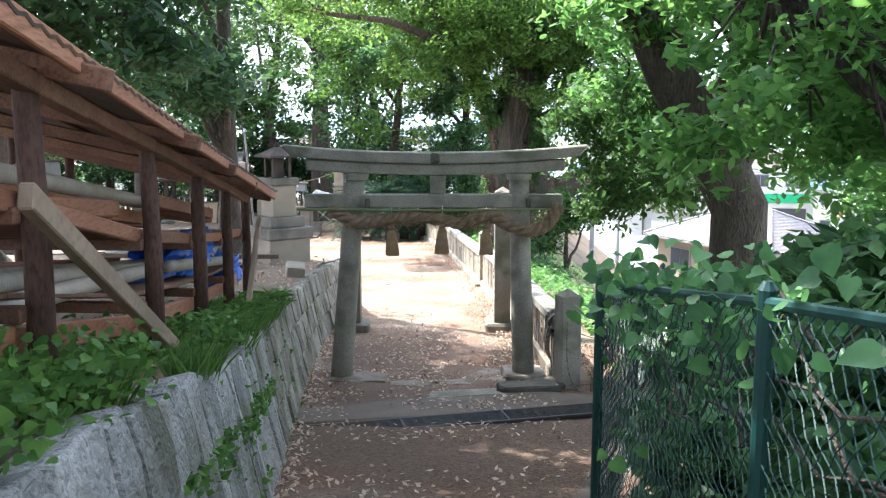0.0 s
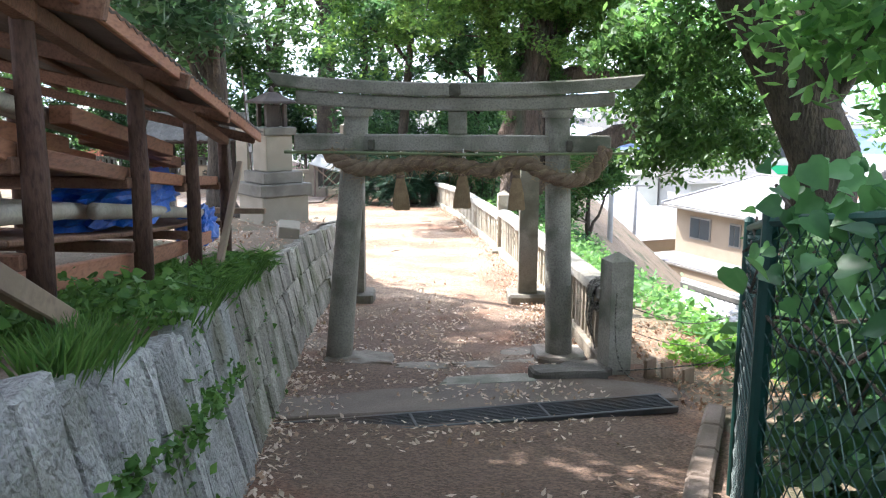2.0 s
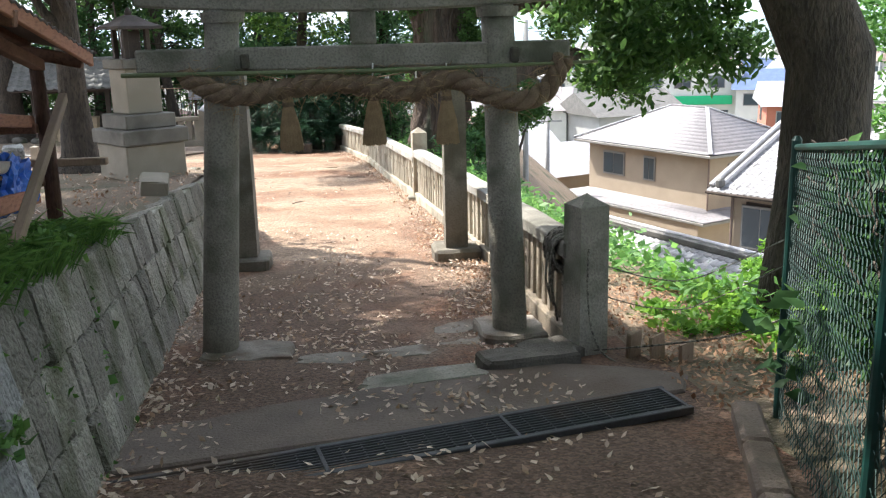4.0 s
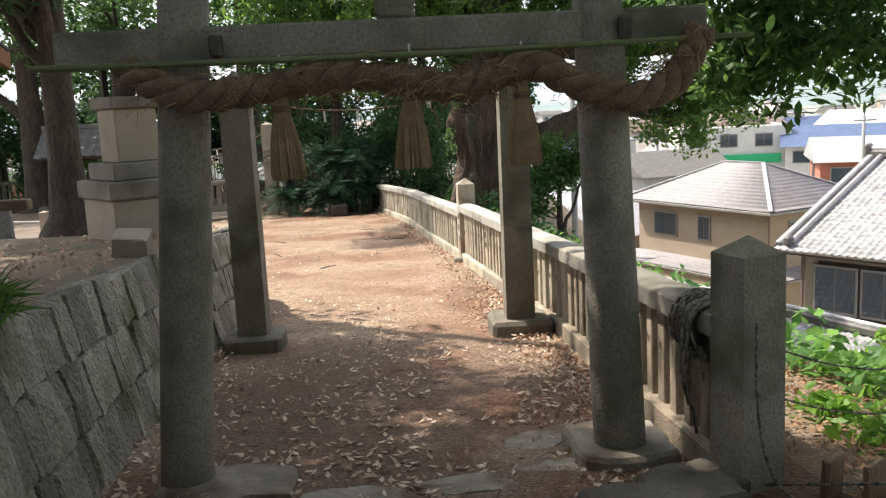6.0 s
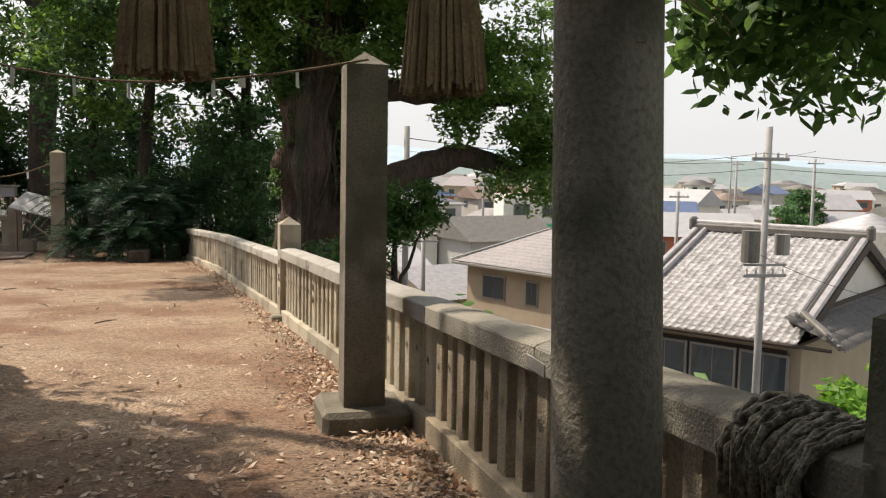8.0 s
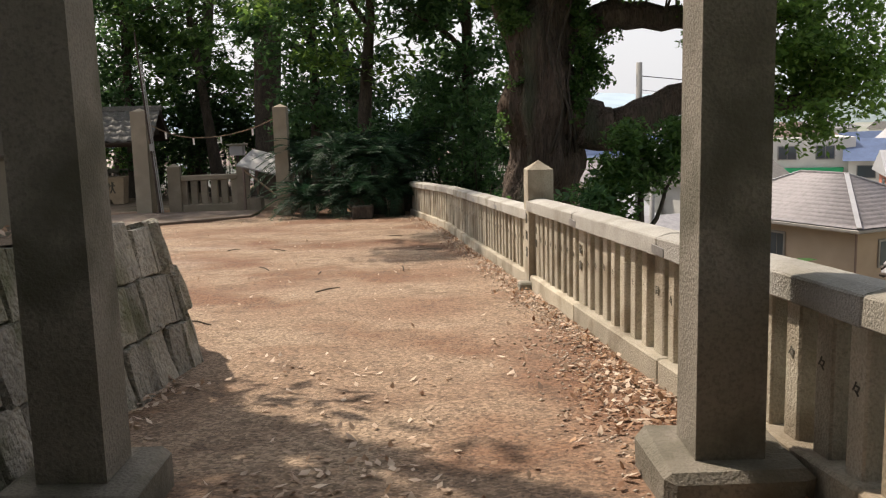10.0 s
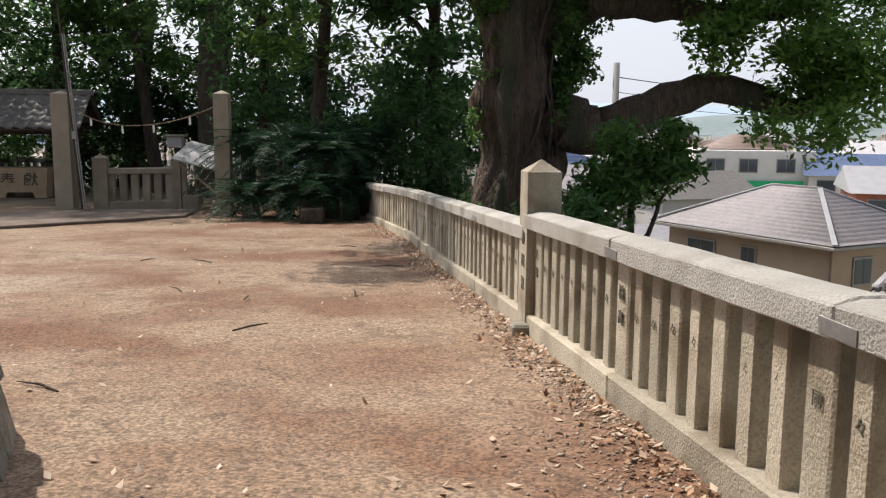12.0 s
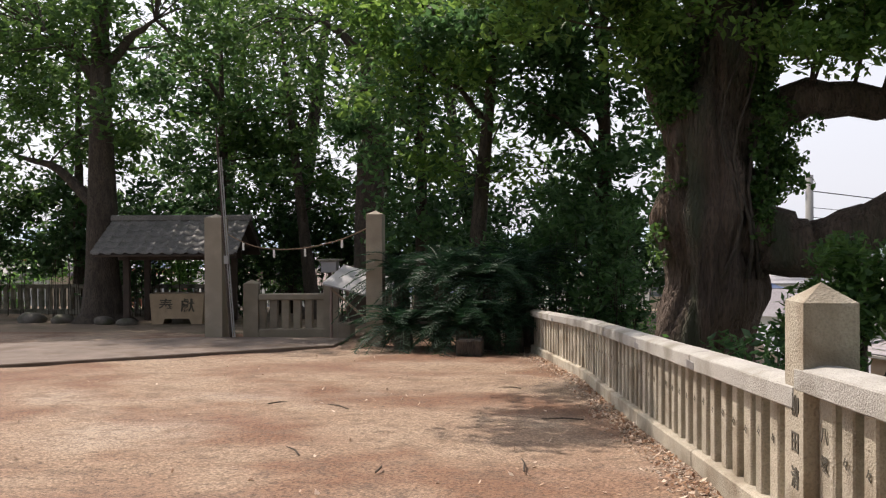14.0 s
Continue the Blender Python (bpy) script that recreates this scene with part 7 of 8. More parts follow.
i = np.arange(len(c))[:, None] * 6
f = np.concatenate([i + list(t) for t in ((0, 1, 4), (1, 2, 4), (2, 3, 4), (3, 0, 4), (1, 0, 5), (2, 1, 5), (3, 2, 5), (0, 3, 5))], 1).reshape(-1, 3)
tagged(mesh_np("gravel", v, f, M_GRAVEL), "fine gravel and crumbs of stone strewn along the fence", "gravel", kind="stuff")
# bare twigs on the path
for k in range(13):
    x, y = rng.uniform(-4.5, 0.4), rng.uniform(15, 25)
    a, L = rng.uniform(0, 3.14), rng.uniform(0.12, 0.4)
    d = Vector((math.cos(a), math.sin(a), 0)) * L
    tw = tagged(obj("twig", tube([-d / 2, Vector((0.01, 0.015, 0.006)), d / 2], [0.006, 0.007, 0.003], 6), M_BARK_DARK), "small bare twig lying on the sandy earth", "twig", "twigs on the path")
    tw.location = (x, y, float(ground_z(x, y)) + 0.018)

# ---- houses below ----
def window(parent, w, h, m, name="window", panes=2):
    """A framed window with its middle at m's origin, facing local -y."""
    o = part(name, box((w + 0.12, 0.10, h + 0.12), (0, 0, -h / 2 - 0.06), 0.01), M_FRAME, parent)
    o.matrix_local = m
    for k in range(panes):
        pw = w / panes - 0.04
        p = part("pane", box((pw, 0.03, h - 0.06), (-w / 2 + (k + 0.5) * w / panes, -0.05, -h / 2 + 0.03), 0.0), M_GLASS, o)
    return o


def hip_roof(w, d, rise, z0, material, parent, rows=14, name="roof", label=""):
    """Courses of shingles stepping up to a ridge along the longer side."""
    V, F = [], []
    inset = min(w, d) / 2
    for r in range(rows):
        for e in (0, 1):
            q = (r + e) / rows
            i = inset * q * 0.999
            zz_ = z0 + rise * q + (0.035 if e == 0 else 0)
            V += [(-w / 2 + i, -d / 2 + i, zz_), (w / 2 - i, -d / 2 + i, zz_), (w / 2 - i, d / 2 - i, zz_), (-w / 2 + i, d / 2 - i, zz_)]
    for r in range(2 * rows - 1):
        for k in range(4):
            F.append((4 * r + k, 4 * r + (k + 1) % 4, 4 * r + 4 + (k + 1) % 4, 4 * r + 4 + k))
    ob = mesh_np(name, V, F, material, parent, label)
    part("eave", box((w - 0.02, d - 0.02, 0.14), (0, 0, z0 - 0.15), 0.02), M_FRAME, parent)
    return ob


h1 = thing("house", (16.5, 47.8, TOWN_Z), "two-storey tan house with a mauve-grey hip roof", "house", rz=26)
part("wall", box((6.0, 8.4, 5.6), (0, 0, 0), 0.02), M_STUCCO_TAN, h1)
part("ground_floor", box((7.6, 9.6, 2.7), (-0.6, -0.2, 0), 0.02), M_STUCCO_TAN, h1)
hip_roof(7.2, 9.6, 1.75, 5.72, M_SHINGLE, h1)
hip_roof(9.0, 10.8, 0.9, 2.8, M_SHINGLE, h1, 5, "skirt_roof")
for y, w in ((2.2, 1.5), (-0.4, 0.7)):
    window(h1, w, 1.1, pose(-3.02, y, 4.6, 0, 0, -90))
for x in (-1.2, 1.4):
    window(h1, 1.0, 1.0, pose(x, -4.22, 4.6, 0, 0, 0))
for y in (2.6, -1.6):
    window(h1, 0.9, 1.2, pose(-4.42, y, 1.4, 0, 0, -90))
part("downpipe", tube([(-3.06, -4.26, 0), (-3.06, -4.26, 5.6)], 0.05, 6), M_ROOF_BROWN, h1)
part("ridge_cap", beam((0, -1.25, 7.49), (0, 1.25, 7.49), 0.18, 0.08), M_SHINGLE, h1)
for sx in (-1, 1):
    for sy in (-1, 1):
        part("hip_cap", beam((sx * 3.6, sy * 4.8, 5.80), (0, sy * 1.2, 7.50), 0.18, 0.06), M_METALROOF, h1)

h2 = thing("house", (18.26, 33.83, TOWN_Z), "old house with a silver-grey tiled gable roof and dark windows", "house", rz=-54)
L2, R2, E2, RISE2 = 5.8, 6.25, 5.9, 2.45
for sgn in (1, -1):
    V, F = tile_slope(L2, R2, RISE2, E2, sgn, 0.235, 0.24)
    tagged(mesh_np("tile_field", V, F, M_TILE_PALE, h2), kind="stuff")
    part("gutter", tube([(-L2 / 2, sgn * -(R2 + 0.05), E2 - 0.03), (L2 / 2 + 0.9, sgn * -(R2 + 0.05), E2 - 0.03)], 0.05, 8), M_WOOD_DARK, h2)
part("roof_deck", box((L2 - 0.1, 2 * R2 - 0.3, 0.10), (0, 0, E2 - 0.14), 0.02), M_WOOD_DARK, h2)
part("ridge", box((L2 + 0.1, 0.36, 0.30), (0, 0, E2 + RISE2 - 0.02), 0.06), M_TILE_DARK, h2)
part("ridge_cap", tube([(-L2 / 2 - 0.05, 0, E2 + RISE2 + 0.31), (L2 / 2 + 0.05, 0, E2 + RISE2 + 0.31)], 0.09, 10), M_TILE_PALE, h2)
slope2 = RISE2 / R2
for sx in (-1, 1):
    part("ridge_end", box((0.22, 0.46, 0.52), (sx * (L2 / 2 + 0.08), 0, E2 + RISE2 - 0.02), 0.09), M_TILE_DARK, h2)
    for sgn in (1, -1):
        low = 0.97 if sx < 0 else 0.86
        for off, w, hh, m in ((0.06, 0.24, 0.14, M_TILE_PALE), (0.26, 0.10, 0.10, M_TILE_DARK), (0.42, 0.18, 0.16, M_TILE_PALE)):
            x = sx * (L2 / 2 - off)
            part("verge", beam((x, sgn * -R2 * low, E2 + RISE2 * (1 - low) + 0.12), (x, 0, E2 + RISE2 + 0.12), w, hh, None, 0.05), m, h2)
        part("verge_ornament", box((0.26, 0.34, 0.34), (sx * (L2 / 2 - 0.40), sgn * -R2 * low, E2 + RISE2 * (1 - low) + 0.05), 0.08), M_TILE_DARK, h2)
        part("barge_board", beam((sx * (L2 / 2 + 0.06), sgn * -R2 * low, E2 + RISE2 * (1 - low) - 0.10), (sx * (L2 / 2 + 0.06), 0, E2 + RISE2 - 0.10), 0.06, 0.30, None, 0.01), M_WOOD_DARK, h2)
    gz0 = E2 + 0.55 if sx > 0 else E2 - 0.1
    gy = R2 * (1 - (gz0 - E2) / RISE2) - 0.3
    bm = bmesh.new()
    v = [bm.verts.new((sx * (L2 / 2 - 0.30), y, z)) for y, z in ((-gy, gz0), (gy, gz0), (0, E2 + RISE2 - 0.12))]
    w2 = [bm.verts.new((sx * (L2 / 2 - 0.50), p.co.y, p.co.z)) for p in v]
    bm.faces.new(v)
    bm.faces.new(w2[::-1])
    for k in range(3):
        bm.faces.new((v[k], w2[k], w2[(k + 1) % 3], v[(k + 1) % 3]))
    bmesh.ops.recalc_face_normals(bm, faces=bm.faces[:])
    part("gable", bm, M_STUCCO_WHITE, h2, "whitewashed gable")
V, F = tile_slope(2 * R2 - 0.2, 1.6, 0.72, E2 - 0.06, 1, 0.30, 0.30)
sk = tagged(mesh_np("side_tile_field", V, F, M_TILE_DARK, h2), kind="stuff")
sk.matrix_local = Matrix.Translation((L2 / 2 - 0.45, 0, 0)) @ Matrix.Rotation(math.pi / 2, 4, "Z")
part("gable_sill", box((0.20, 2 * R2 * 0.74, 0.16), (L2 / 2 - 0.28, 0, E2 + 0.52), 0.02), M_WOOD_DARK, h2)
part("corner_hip", beam((L2 / 2 + 1.15, -R2 + 0.02, E2 + 0.06), (L2 / 2 - 0.3, -R2 * 0.80, E2 + 0.70), 0.22, 0.16, None, 0.04), M_TILE_DARK, h2)
part("wall", box((L2 - 0.6, 2 * R2 - 1.5, E2 - 0.15), (0.2, 0, 0), 0.02), M_STUCCO_TAN, h2)
part("dark_siding", box((L2 - 1.6, 0.06, 1.9), (0.3, -R2 + 0.73, E2 - 2.25), 0.01), M_WOOD_DARK, h2)
for x in (-1.2, 0.3, 1.8):
    window(h2, 1.3, 1.4, pose(x, -R2 + 0.66, E2 - 1.2), panes=2)
V, F = tile_slope(L2 + 0.4, 1.3, 0.5, 3.0, 1, 0.28, 0.28)
pent = tagged(mesh_np("pent_tile_field", V, F, M_TILE_PALE, h2), kind="stuff")
pent.matrix_local = Matrix.Translation((0, -R2 + 0.76, 0))
part("downpipe", tube([(-L2 / 2 + 0.6, -R2 + 0.68, 0), (-L2 / 2 + 0.6, -R2 + 0.68, E2 - 0.2)], 0.05, 6), M_ROOF_BROWN, h2)

h3 = thing("house", (9.9, 27.5, TOWN_Z), "low house with a pale blue-grey tiled roof", "house", rz=-66)
for sgn in (1, -1):
    V, F = tile_slope(10, 3.4, 1.75, 3.25, sgn, 0.26, 0.26)
    tagged(mesh_np("tile_field", V, F, M_TILE_PALE, h3), kind="stuff")
part("ridge", box((10.2, 0.30, 0.24), (0, 0, 4.98), 0.05), M_TILE_DARK, h3)
part("ridge_cap", tube([(-5.1, 0, 5.24), (5.1, 0, 5.24)], 0.08, 10), M_TILE_PALE, h3)
part("wall", box((9, 5.6, 3.2), (0, 0, 0), 0.02), M_STUCCO_WHITE, h3)
window(h3, 1.6, 1.1, pose(-2, -2.85, 1.8, 0, 0, 0))


def plain_house(x, y, w, d, h, rise, rz, wall, roof, label, gable=True):
    t = thing("house", (x, y, TOWN_Z), label, "house", "houses of the town", rz)
    part("wall", box((w, d, h), (0, 0, 0), 0.0), wall, t)
    if gable:
        bm = bmesh.new()
        q = [bm.verts.new(p) for p in ((-w / 2 - 0.5, -d / 2 - 0.6, h - 0.1), (w / 2 + 0.5, -d / 2 - 0.6, h - 0.1), (w / 2 + 0.5, d / 2 + 0.6, h - 0.1), (-w / 2 - 0.5, d / 2 + 0.6, h - 0.1), (-w / 2 - 0.5, 0, h + rise), (w / 2 + 0.5, 0, h + rise))]
        for f in ((0, 1, 5, 4), (2, 3, 4, 5), (0, 4, 3), (1, 2, 5), (3, 2, 1, 0)):
            bm.faces.new([q[k] for k in f])
        part("roof", bm, roof, t)
    else:
        hip_roof(w + 1.1, d + 1.1, rise, h, roof, t, 5)
    n = max(1, int(w / 3))
    for fl in range(max(1, int(h / 2.7))):
        for k in range(n):
            window(t, 1.5, 1.1, pose(-w / 2 + (k + 0.5) * w / n, -d / 2 - 0.02, 1.6 + 2.7 * fl), panes=1)
        window(t, 1.2, 1.0, pose(-w / 2 - 0.02, 0.8, 1.6 + 2.7 * fl, 0, 0, -90), panes=1)
    return t


rng = np.random.default_rng(91)
walls = [M_STUCCO_WHITE, M_STUCCO_TAN, M_STUCCO_GREY, M_STUCCO_WHITE, M_BRICKRED, M_STUCCO_WHITE]
roofs = [M_TILE_DARK, M_SHINGLE, M_ROOF_BROWN, M_TILE_PALE, M_METALROOF, M_ROOF_BLUE, M_TILE_DARK]
words = {M_TILE_DARK: "dark grey", M_SHINGLE: "mauve-grey", M_ROOF_BROWN: "brown", M_TILE_PALE: "pale grey", M_METALROOF: "pale metal", M_ROOF_BLUE: "blue"}
wwords = {M_STUCCO_WHITE: "cream", M_STUCCO_TAN: "tan", M_STUCCO_GREY: "grey", M_BRICKRED: "red"}
kept = [(16.5, 47.8), (18.3, 33.8), (9.9, 27.5), (34, 97), (33, 71), (27, 84), (31, 90), (20, 62), (25, 72), (19, 74)]
for x, y, w, d, h, rise, rz, wl, rf, gb in (
        (38, 52, 11, 8.5, 4.6, 2.4, -42, M_STUCCO_GREY, M_TILE_DARK, True), (37, 73, 9, 8, 5.4, 1.6, -20, M_BRICKRED, M_METALROOF, True), (43, 92, 9, 8, 5.4, 1.8, -25, M_STUCCO_WHITE, M_ROOF_BLUE, True),
        (47, 66, 11, 9, 3.6, 2.0, -30, M_STUCCO_WHITE, M_METALROOF, False), (11.2, 57, 8, 7, 3.4, 1.3, 24, M_STUCCO_TAN, M_TILE_PALE, True), (8.0, 70, 10, 8, 3.4, 1.5, 10, M_STUCCO_WHITE, M_METALROOF, True), (22, 79, 8, 7, 4.6, 1.7, 15, M_STUCCO_GREY, M_TILE_DARK, True), (14.5, 84, 8, 7, 4.8, 1.7, -15, M_STUCCO_WHITE, M_SHINGLE, True)):
    plain_house(x, y, w, d, h, rise, rz, wl, rf, "%s house with a %s roof in the town below" % (wwords[wl], words[rf]), gb)
    kept.append((x, y))
count = 0
while count < 190:
    dist = 55 + 330 * rng.uniform() ** 1.3
    ang = radians(rng.uniform(-42, 62))
    x, y = dist * math.sin(ang), 8 + dist * math.cos(ang)
    if min(math.hypot(x - a, y - b) for a, b in kept) < 10.5 or (x < 8 and y < 95) or (x < 30 and y < 62):
        continue
    kept.append((x, y))
    wl, rf = walls[rng.integers(0, 6)], roofs[rng.integers(0, 7)]
    plain_house(x, y, rng.uniform(6.5, 10.5), rng.uniform(6, 8.5), rng.choice([3.2, 5.0, 5.4, 5.8]), rng.uniform(1.3, 2.2), rng.uniform(-60, 30), wl, rf, "%s house with a %s roof in the town below" % (wwords[wl], words[rf]), rng.uniform() < 0.6)
    count += 1

# cream shop with a green sign
sh = thing("shop_building", (34, 97, TOWN_Z), "cream two-storey shop with a green sign band and brown roof", "building", rz=-10)
part("wall", box((11, 8, 7.4), (0, 0, 0), 0.03), M_STUCCO_WHITE, sh)
part("sign_band", box((9.6, 0.3, 0.9), (-0.4, -4.2, 3.7), 0.03), M_GREEN_SIGN, sh)
part("shop_front", box((9.0, 0.2, 2.8), (-0.4, -4.05, 0.3), 0.03), M_GLASS, sh)
hip_roof(8, 5, 1.4, 7.45, M_ROOF_BROWN, sh, 5)
for x in (-3.6, -0.6, 2.8):
    window(sh, 1.6, 1.2, pose(x, -4.05, 6.0), panes=2)


def van(x, y, rz):
    t = thing("van", (x, y, TOWN_Z), "small white van parked in the town", "van", "parked vans", rz)
    bm = bmesh.new()
    prof = [(-1.7, 0.3), (1.7, 0.3), (1.72, 0.9), (1.45, 1.15), (1.0, 1.85), (-1.6, 1.9), (-1.72, 1.2)]
    a = [bm.verts.new((px, -0.74, pz)) for px, pz in prof]
    b = [bm.verts.new((px, 0.74, pz)) for px, pz in prof]
    bm.faces.new(a)
    bm.faces.new(b[::-1])
    for k in range(len(prof)):
        j = (k + 1) % len(prof)
        bm.faces.new((a[k], b[k], b[j], a[j]))
    bmesh.ops.recalc_face_normals(bm, faces=bm.faces[:])
    bmesh.ops.bevel(bm, geom=bm.edges[:], offset=0.06, segments=2, affect="EDGES")
    part("body", bm, M_WHITE, t)
    for sx in (-1.05, -0.1, 0.75):
        for sy in (-0.75, 0.75):
            part("side_window", box((0.7, 0.02, 0.5), (sx, sy, 1.2), 0.0), M_GLASS, t)
    for sx in (-1.1, 1.1):
        for sy in (-0.7, 0.7):
            part("wheel", tube([(sx, sy - 0.09, 0.3), (sx, sy + 0.09, 0.3)], 0.3, 14), M_RUBBER, t)


van(31.5, 74, -15)
van(34.8, 72.5, -15)


def utility_pole(x, y, top, r, label, arms=((0.4, 1.6),), gear=False):
    t = thing("utility_pole", (x, y, TOWN_Z), label, "utility pole")
    part("pole", tube([(0, 0, 0), (0, 0, top - TOWN_Z)], [r, r * 0.72], 12), M_POLE, t, smooth=True)
    for dz, w in arms:
        part("cross_arm", box((w, 0.08, 0.09), (0, -r, top - TOWN_Z - dz), 0.01), M_POLE, t)
        for sx in (-0.42, -0.2, 0.2, 0.42):
            part("insulator", tube([(sx * w, -r, top - TOWN_Z - dz + 0.09), (sx * w, -r, top - TOWN_Z - dz + 0.22)], [0.04, 0.025], 8), M_STUCCO_WHITE, t)
    if gear:
        part("transformer", tube([(-0.45, -0.1, top - TOWN_Z - 3.6), (-0.45, -0.1, top - TOWN_Z - 2.75)], 0.24, 14), M_TILE_DARK, t)
        part("transformer", tube([(0.5, -0.1, top - TOWN_Z - 3.4), (0.5, -0.1, top - TOWN_Z - 2.85)], 0.2, 14), M_FRAME, t)
        part("bracket_arm", box((1.3, 0.06, 0.06), (0, -0.1, top - TOWN_Z - 3.7), 0.0), M_POLE, t)
    return t


utility_pole(14.05, 28.3, 1.2, 0.12, "concrete utility pole with transformers and cables", ((0.9, 1.1), (4.0, 1.3)), True)
utility_pole(6.0, 36.8, 1.3, 0.13, "plain wooden-looking utility pole behind the camphor tree", ())
for x, y, tp in ((45, 68, 1.0), (30, 62, -1.5), (26, 95, -0.5), (52, 90, 1.0), (70, 120, 2), (40, 110, 0.5), (9.6, 50, -3.4)):
    utility_pole(x, y, tp, 0.15, "slim grey utility pole in the town", ((0.4, 1.5),))
def cable(a, b, sag, r=0.014):
    a, b = Vector(a), Vector(b)
    pts = [a.lerp(b, k / 10) - Vector((0, 0, sag * 4 * (k / 10) * (1 - k / 10))) for k in range(11)]
    t = tagged(obj("overhead_cable", tube([p - a for p in pts], r, 5), M_WIRE), "black overhead power cable over the town", "cable", "overhead cables")
    t.location = a


for dz in (-0.7, -1.1):
    cable((13.9, 28.2, 1.2 + dz), (6.0, 36.8, 0.9 + dz * 0.6), 0.4, 0.008)
    cable((13.9, 28.2, 1.2 + dz), (45, 38, 2.2 + dz), 0.6, 0.008)
cable((13.9, 28.2, -2.2), (18.5, 28.6, -3.6), 0.15, 0.008)
cable((6.0, 36.8, 0.9), (45, 68, 1.6), 0.9, 0.014)

# small trees in the town
for k, (x, y, s) in enumerate(((26, 66, 2.0), (42, 60, 2.2), (20, 100, 2.4), (55, 85, 3), (36, 95, 2.5), (75, 110, 3.5), (15, 85, 2.5))):
    z = TOWN_Z
    tree("town_tree", (x, y, z), [((x, y, z), 0.2), ((x, y, z + s), 0.14), ((x, y, z + s * 1.6), 0.06)], [], [(x, y, z + s * 1.5, s * 0.8, s * 0.8, s * 0.9)], "round green garden tree in the town", M_LEAF_DARK, M_BARK_DARK, (0.45, 0.25), 0.9, 40, 0.8, seed=100 + k, twigs=False)

# wooded hills at the horizon
def hill(name, cx, cy, length, height, depth, rz, material, label, seed):
    V, F = [], []
    n = 60
    for k in range(n + 1):
        u = k / n
        h = height * (0.35 + 0.65 * math.sin(math.pi * u) ** 0.8) * (0.8 + 0.5 * noise.noise(Vector((u * 5, seed, 0))) + 0.12 * noise.noise(Vector((u * 22, seed, 2))))
        for q, f in ((-1, 0.0), (-0.6, 0.45), (-0.25, 0.85), (0, 1.0), (1, 0.0)):
            V.append(((u - 0.5) * length, q * depth, h * f))
    for k in range(n):
        for j in range(4):
            i = k * 5 + j
            F.append((i, i + 5, i + 6, i + 1))
    o = mesh_np(name, V, F, material, None, "", True)
    o.matrix_world = pose(cx, cy, TOWN_Z - 1, 0, 0, rz)
    return tagged(o, label, "hill", kind="structure")


# the hills' grey and pale blue colours carry the haze
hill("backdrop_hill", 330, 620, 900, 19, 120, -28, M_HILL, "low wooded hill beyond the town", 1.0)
hill("backdrop_hill_far", 300, 1500, 2400, 46, 300, -14, M_HILL_FAR, "mountains at the horizon, haze painted in as pale blue", 4.0)
hill("backdrop_hill_left", -500, 1100, 1500, 40, 240, 24, M_HILL_FAR, "mountains at the horizon, haze painted in as pale blue", 7.0)

# ---- the wall's single stones ----
rng = np.random.default_rng(101)


def stone_mesh(d, skew, seed, material):
    """A hewn stone one unit wide and high with an uneven outline and a nearly flat face; its front looks towards -y."""
    r = np.random.default_rng(seed)
    bm = bmesh.new()
    q = [(-0.5, 0), (0.02, 0), (0.5, 0), (0.5, 0.5), (0.5, 1), (0.0, 1), (-0.5, 1), (-0.5, 0.5)]
    outer = [(x + a + skew * (z - 0.5), z + b) for (x, z), (a, b) in zip(q, r.uniform(-1, 1, (8, 2)) * (0.045, 0.028))]
    back = [bm.verts.new((x, d * 0.7, z)) for x, z in outer]
    rim = [bm.verts.new((x, -d * 0.26 + r.uniform(-0.006, 0.006), z)) for x, z in outer]
    cz = sum(p[1] for p in outer) / 8
    front = [bm.verts.new((x * r.uniform(0.90, 0.95), -d * 0.36 + r.uniform(-0.012, 0.006), cz + (z - cz) * r.uniform(0.92, 0.96))) for x, z in outer]
    mid = bm.verts.new((r.uniform(-0.2, 0.2), -d * 0.38 + r.uniform(-0.014, 0.006), cz + r.uniform(-0.2, 0.2)))
    for k in range(8):
        j = (k + 1) % 8
        bm.faces.new((back[k], back[j], rim[j], rim[k]))
        bm.faces.new((rim[k], rim[j], front[j], front[k]))
        bm.faces.new((front[k], front[j], mid))
    bmesh.ops.recalc_face_normals(bm, faces=bm.faces[:])
    me = bpy.data.meshes.new("stone")
    bm.to_mesh(me)
    bm.free()
    me.materials.append(material)
    return me


TALL = [stone_mesh(0.16, sk, 300 + i, M_WALLSTONE) for i, sk in enumerate((0.0, 0.06, 0.12, -0.1, 0.14, 0.05, -0.05, 0.1))]
WIDE = [stone_mesh(0.16, sk, 400 + i, M_WALLSTONE_OLD) for i, sk in enumerate((0.04, 0.12, -0.06, 0.18, -0.12, 0.08, 0.14, -0.02, 0.1, 0.2))]
total = line_len(WALL_LINE)


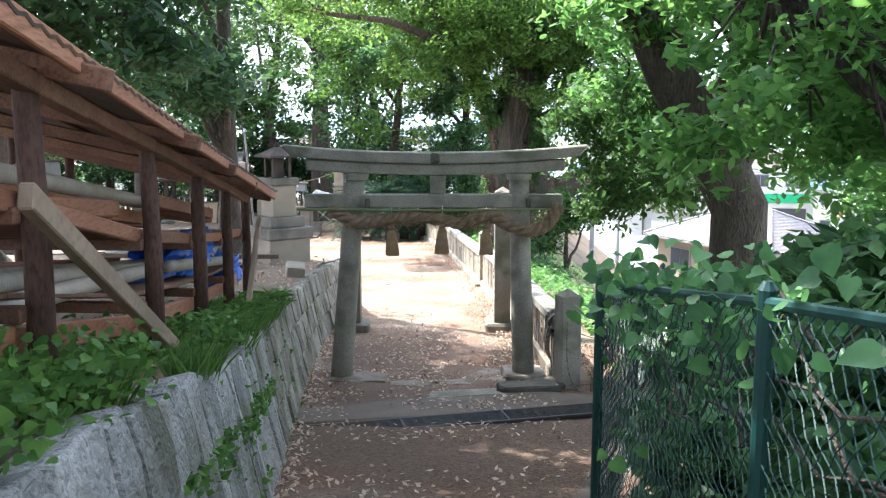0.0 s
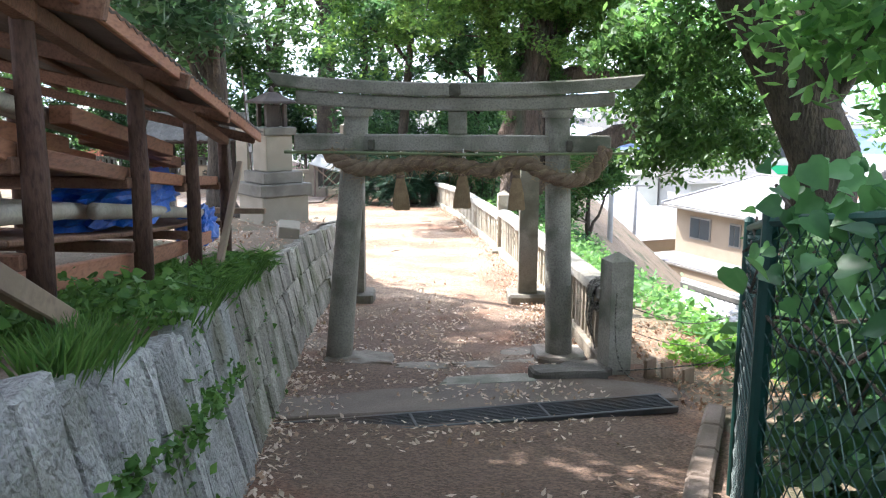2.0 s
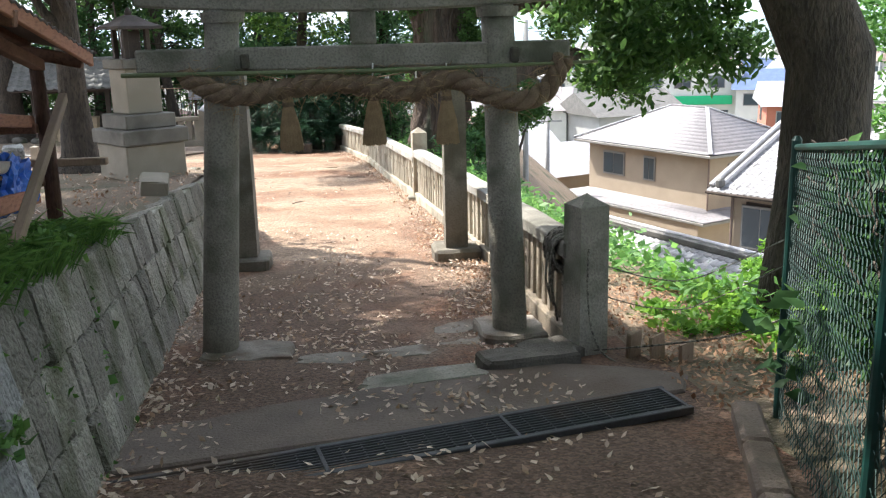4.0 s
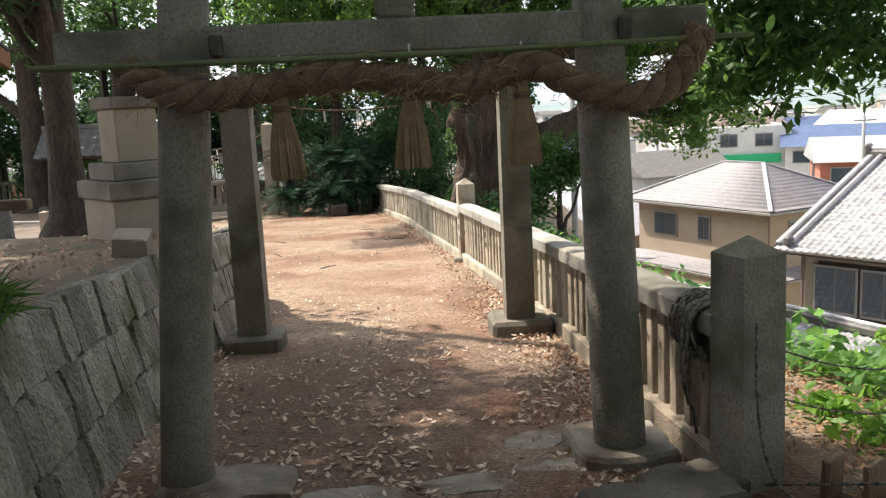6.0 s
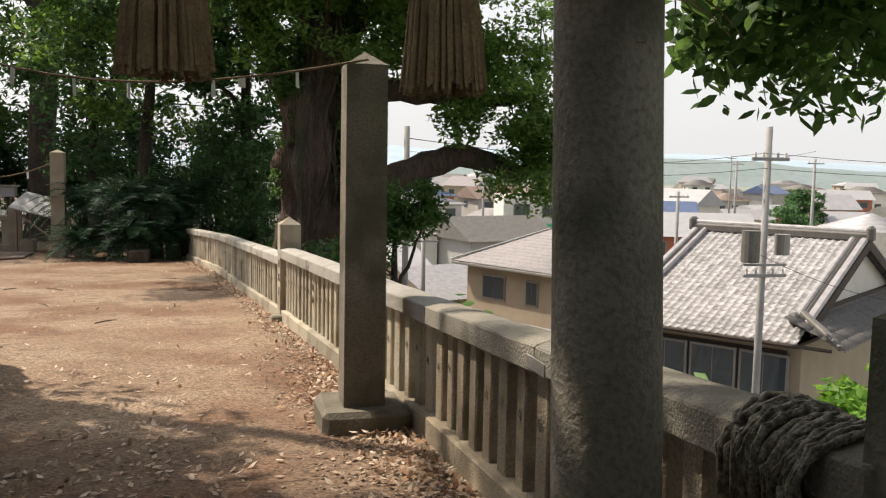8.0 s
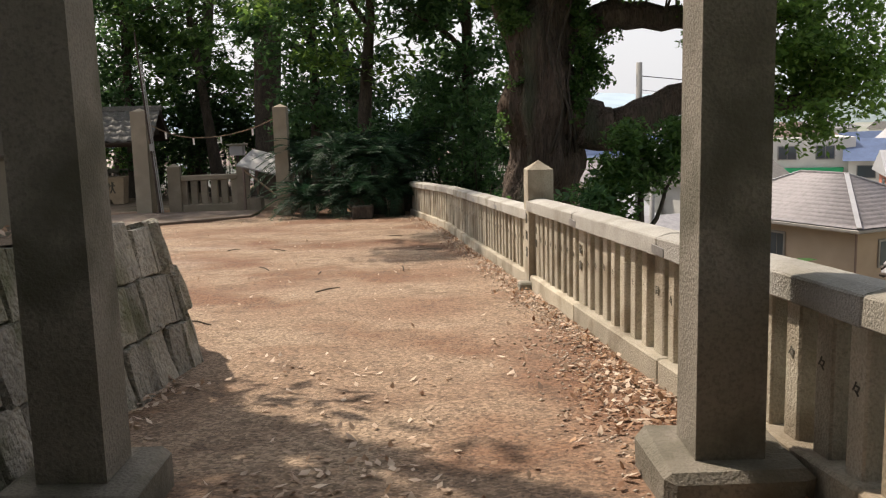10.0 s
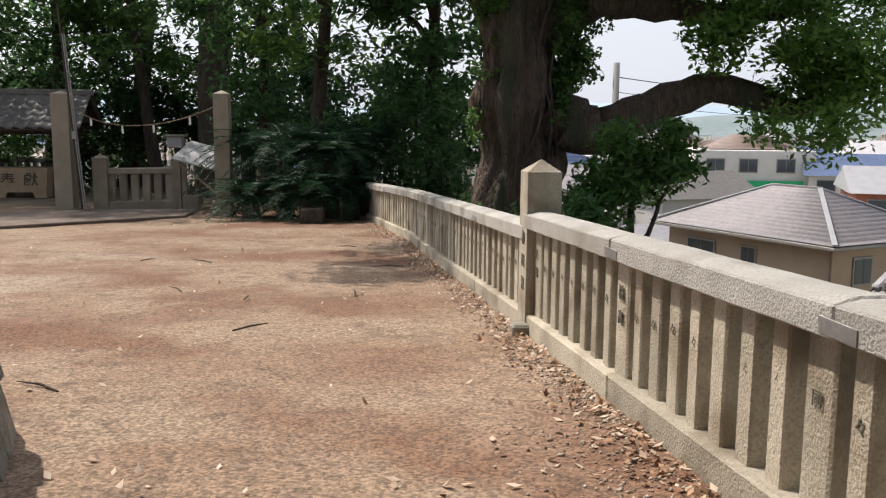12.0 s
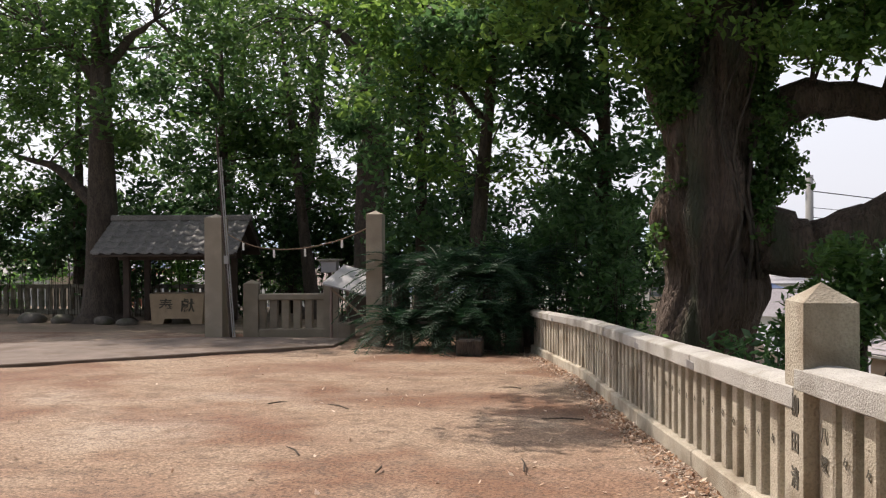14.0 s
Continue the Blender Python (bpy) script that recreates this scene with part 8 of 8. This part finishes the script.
def lay(s, w, h0, h1, meshes, rz_j=0.02):
    x, y, dx, dy = line_at(WALL_LINE, s)
    zb, zt = float(ground_z(x, y)) - 0.03, float(terrace_z(y)) + 0.015
    if zt - zb < 0.12:
        return
    zz0, zz1 = zb + (zt - zb) * h0, zb + (zt - zb) * h1
    tilt = math.atan2(0.20, zt - zb)
    nrm = Vector((-dy, dx, 0))
    p = Vector((x, y, zz0)) + nrm * (0.20 * h0 + rng.uniform(-0.010, 0.010))
    o = bpy.data.objects.new("stone", meshes[rng.integers(0, len(meshes))])
    scene.collection.objects.link(o)
    o.parent = wall_left
    o.matrix_world = Matrix.Translation(p) @ Matrix.Rotation(math.atan2(dy, dx), 4, "Z") @ Matrix.Rotation(-tilt, 4, "X") @ Matrix.Rotation(rng.normal(0, rz_j), 4, "Y") @ Matrix.Diagonal((w * 0.975, 1, (zz1 - zz0) / math.cos(tilt) * 0.985, 1))


def course(s, level, seed):
    """Height of a bed joint, waving a little along the wall."""
    return level + 0.035 * noise.noise(Vector((s * 0.7, seed, 0))) if 0 < level < 1 else level


def lay_course(s0, s1, lo_, hi_, wmin, wmax, meshes, rz_j):
    s = s0
    while s < s1:
        w = rng.uniform(wmin, wmax) if rng.uniform() < 0.8 else rng.uniform(wmin, wmax) * 0.6
        top = course(s + w / 2, hi_, hi_) + (rng.uniform(-0.025, 0.03) if hi_ == 1.0 else rng.uniform(-0.008, 0.008))
        lay(s + w / 2, w, course(s + w / 2, lo_, lo_), top, meshes, rz_j)
        s += w


lay_course(4.0, 12.25, 0.0, 0.60, 0.16, 0.26, TALL, 0.03)
lay_course(4.0, 12.25, 0.60, 1.0, 0.16, 0.27, TALL, 0.03)
for lo_, hi_ in ((0.0, 0.33), (0.33, 0.66), (0.66, 1.0)):
    lay_course(12.25 + rng.uniform(0, 0.1), total - 0.3, lo_, hi_, 0.15, 0.32, WIDE, 0.04)

# ---- the plan brought to metres ----
for ob in [o for o in scene.objects if o.parent is None and o.type not in ("CAMERA", "LIGHT")]:
    ob.matrix_basis = Matrix.Scale(SIZE, 4) @ ob.matrix_basis
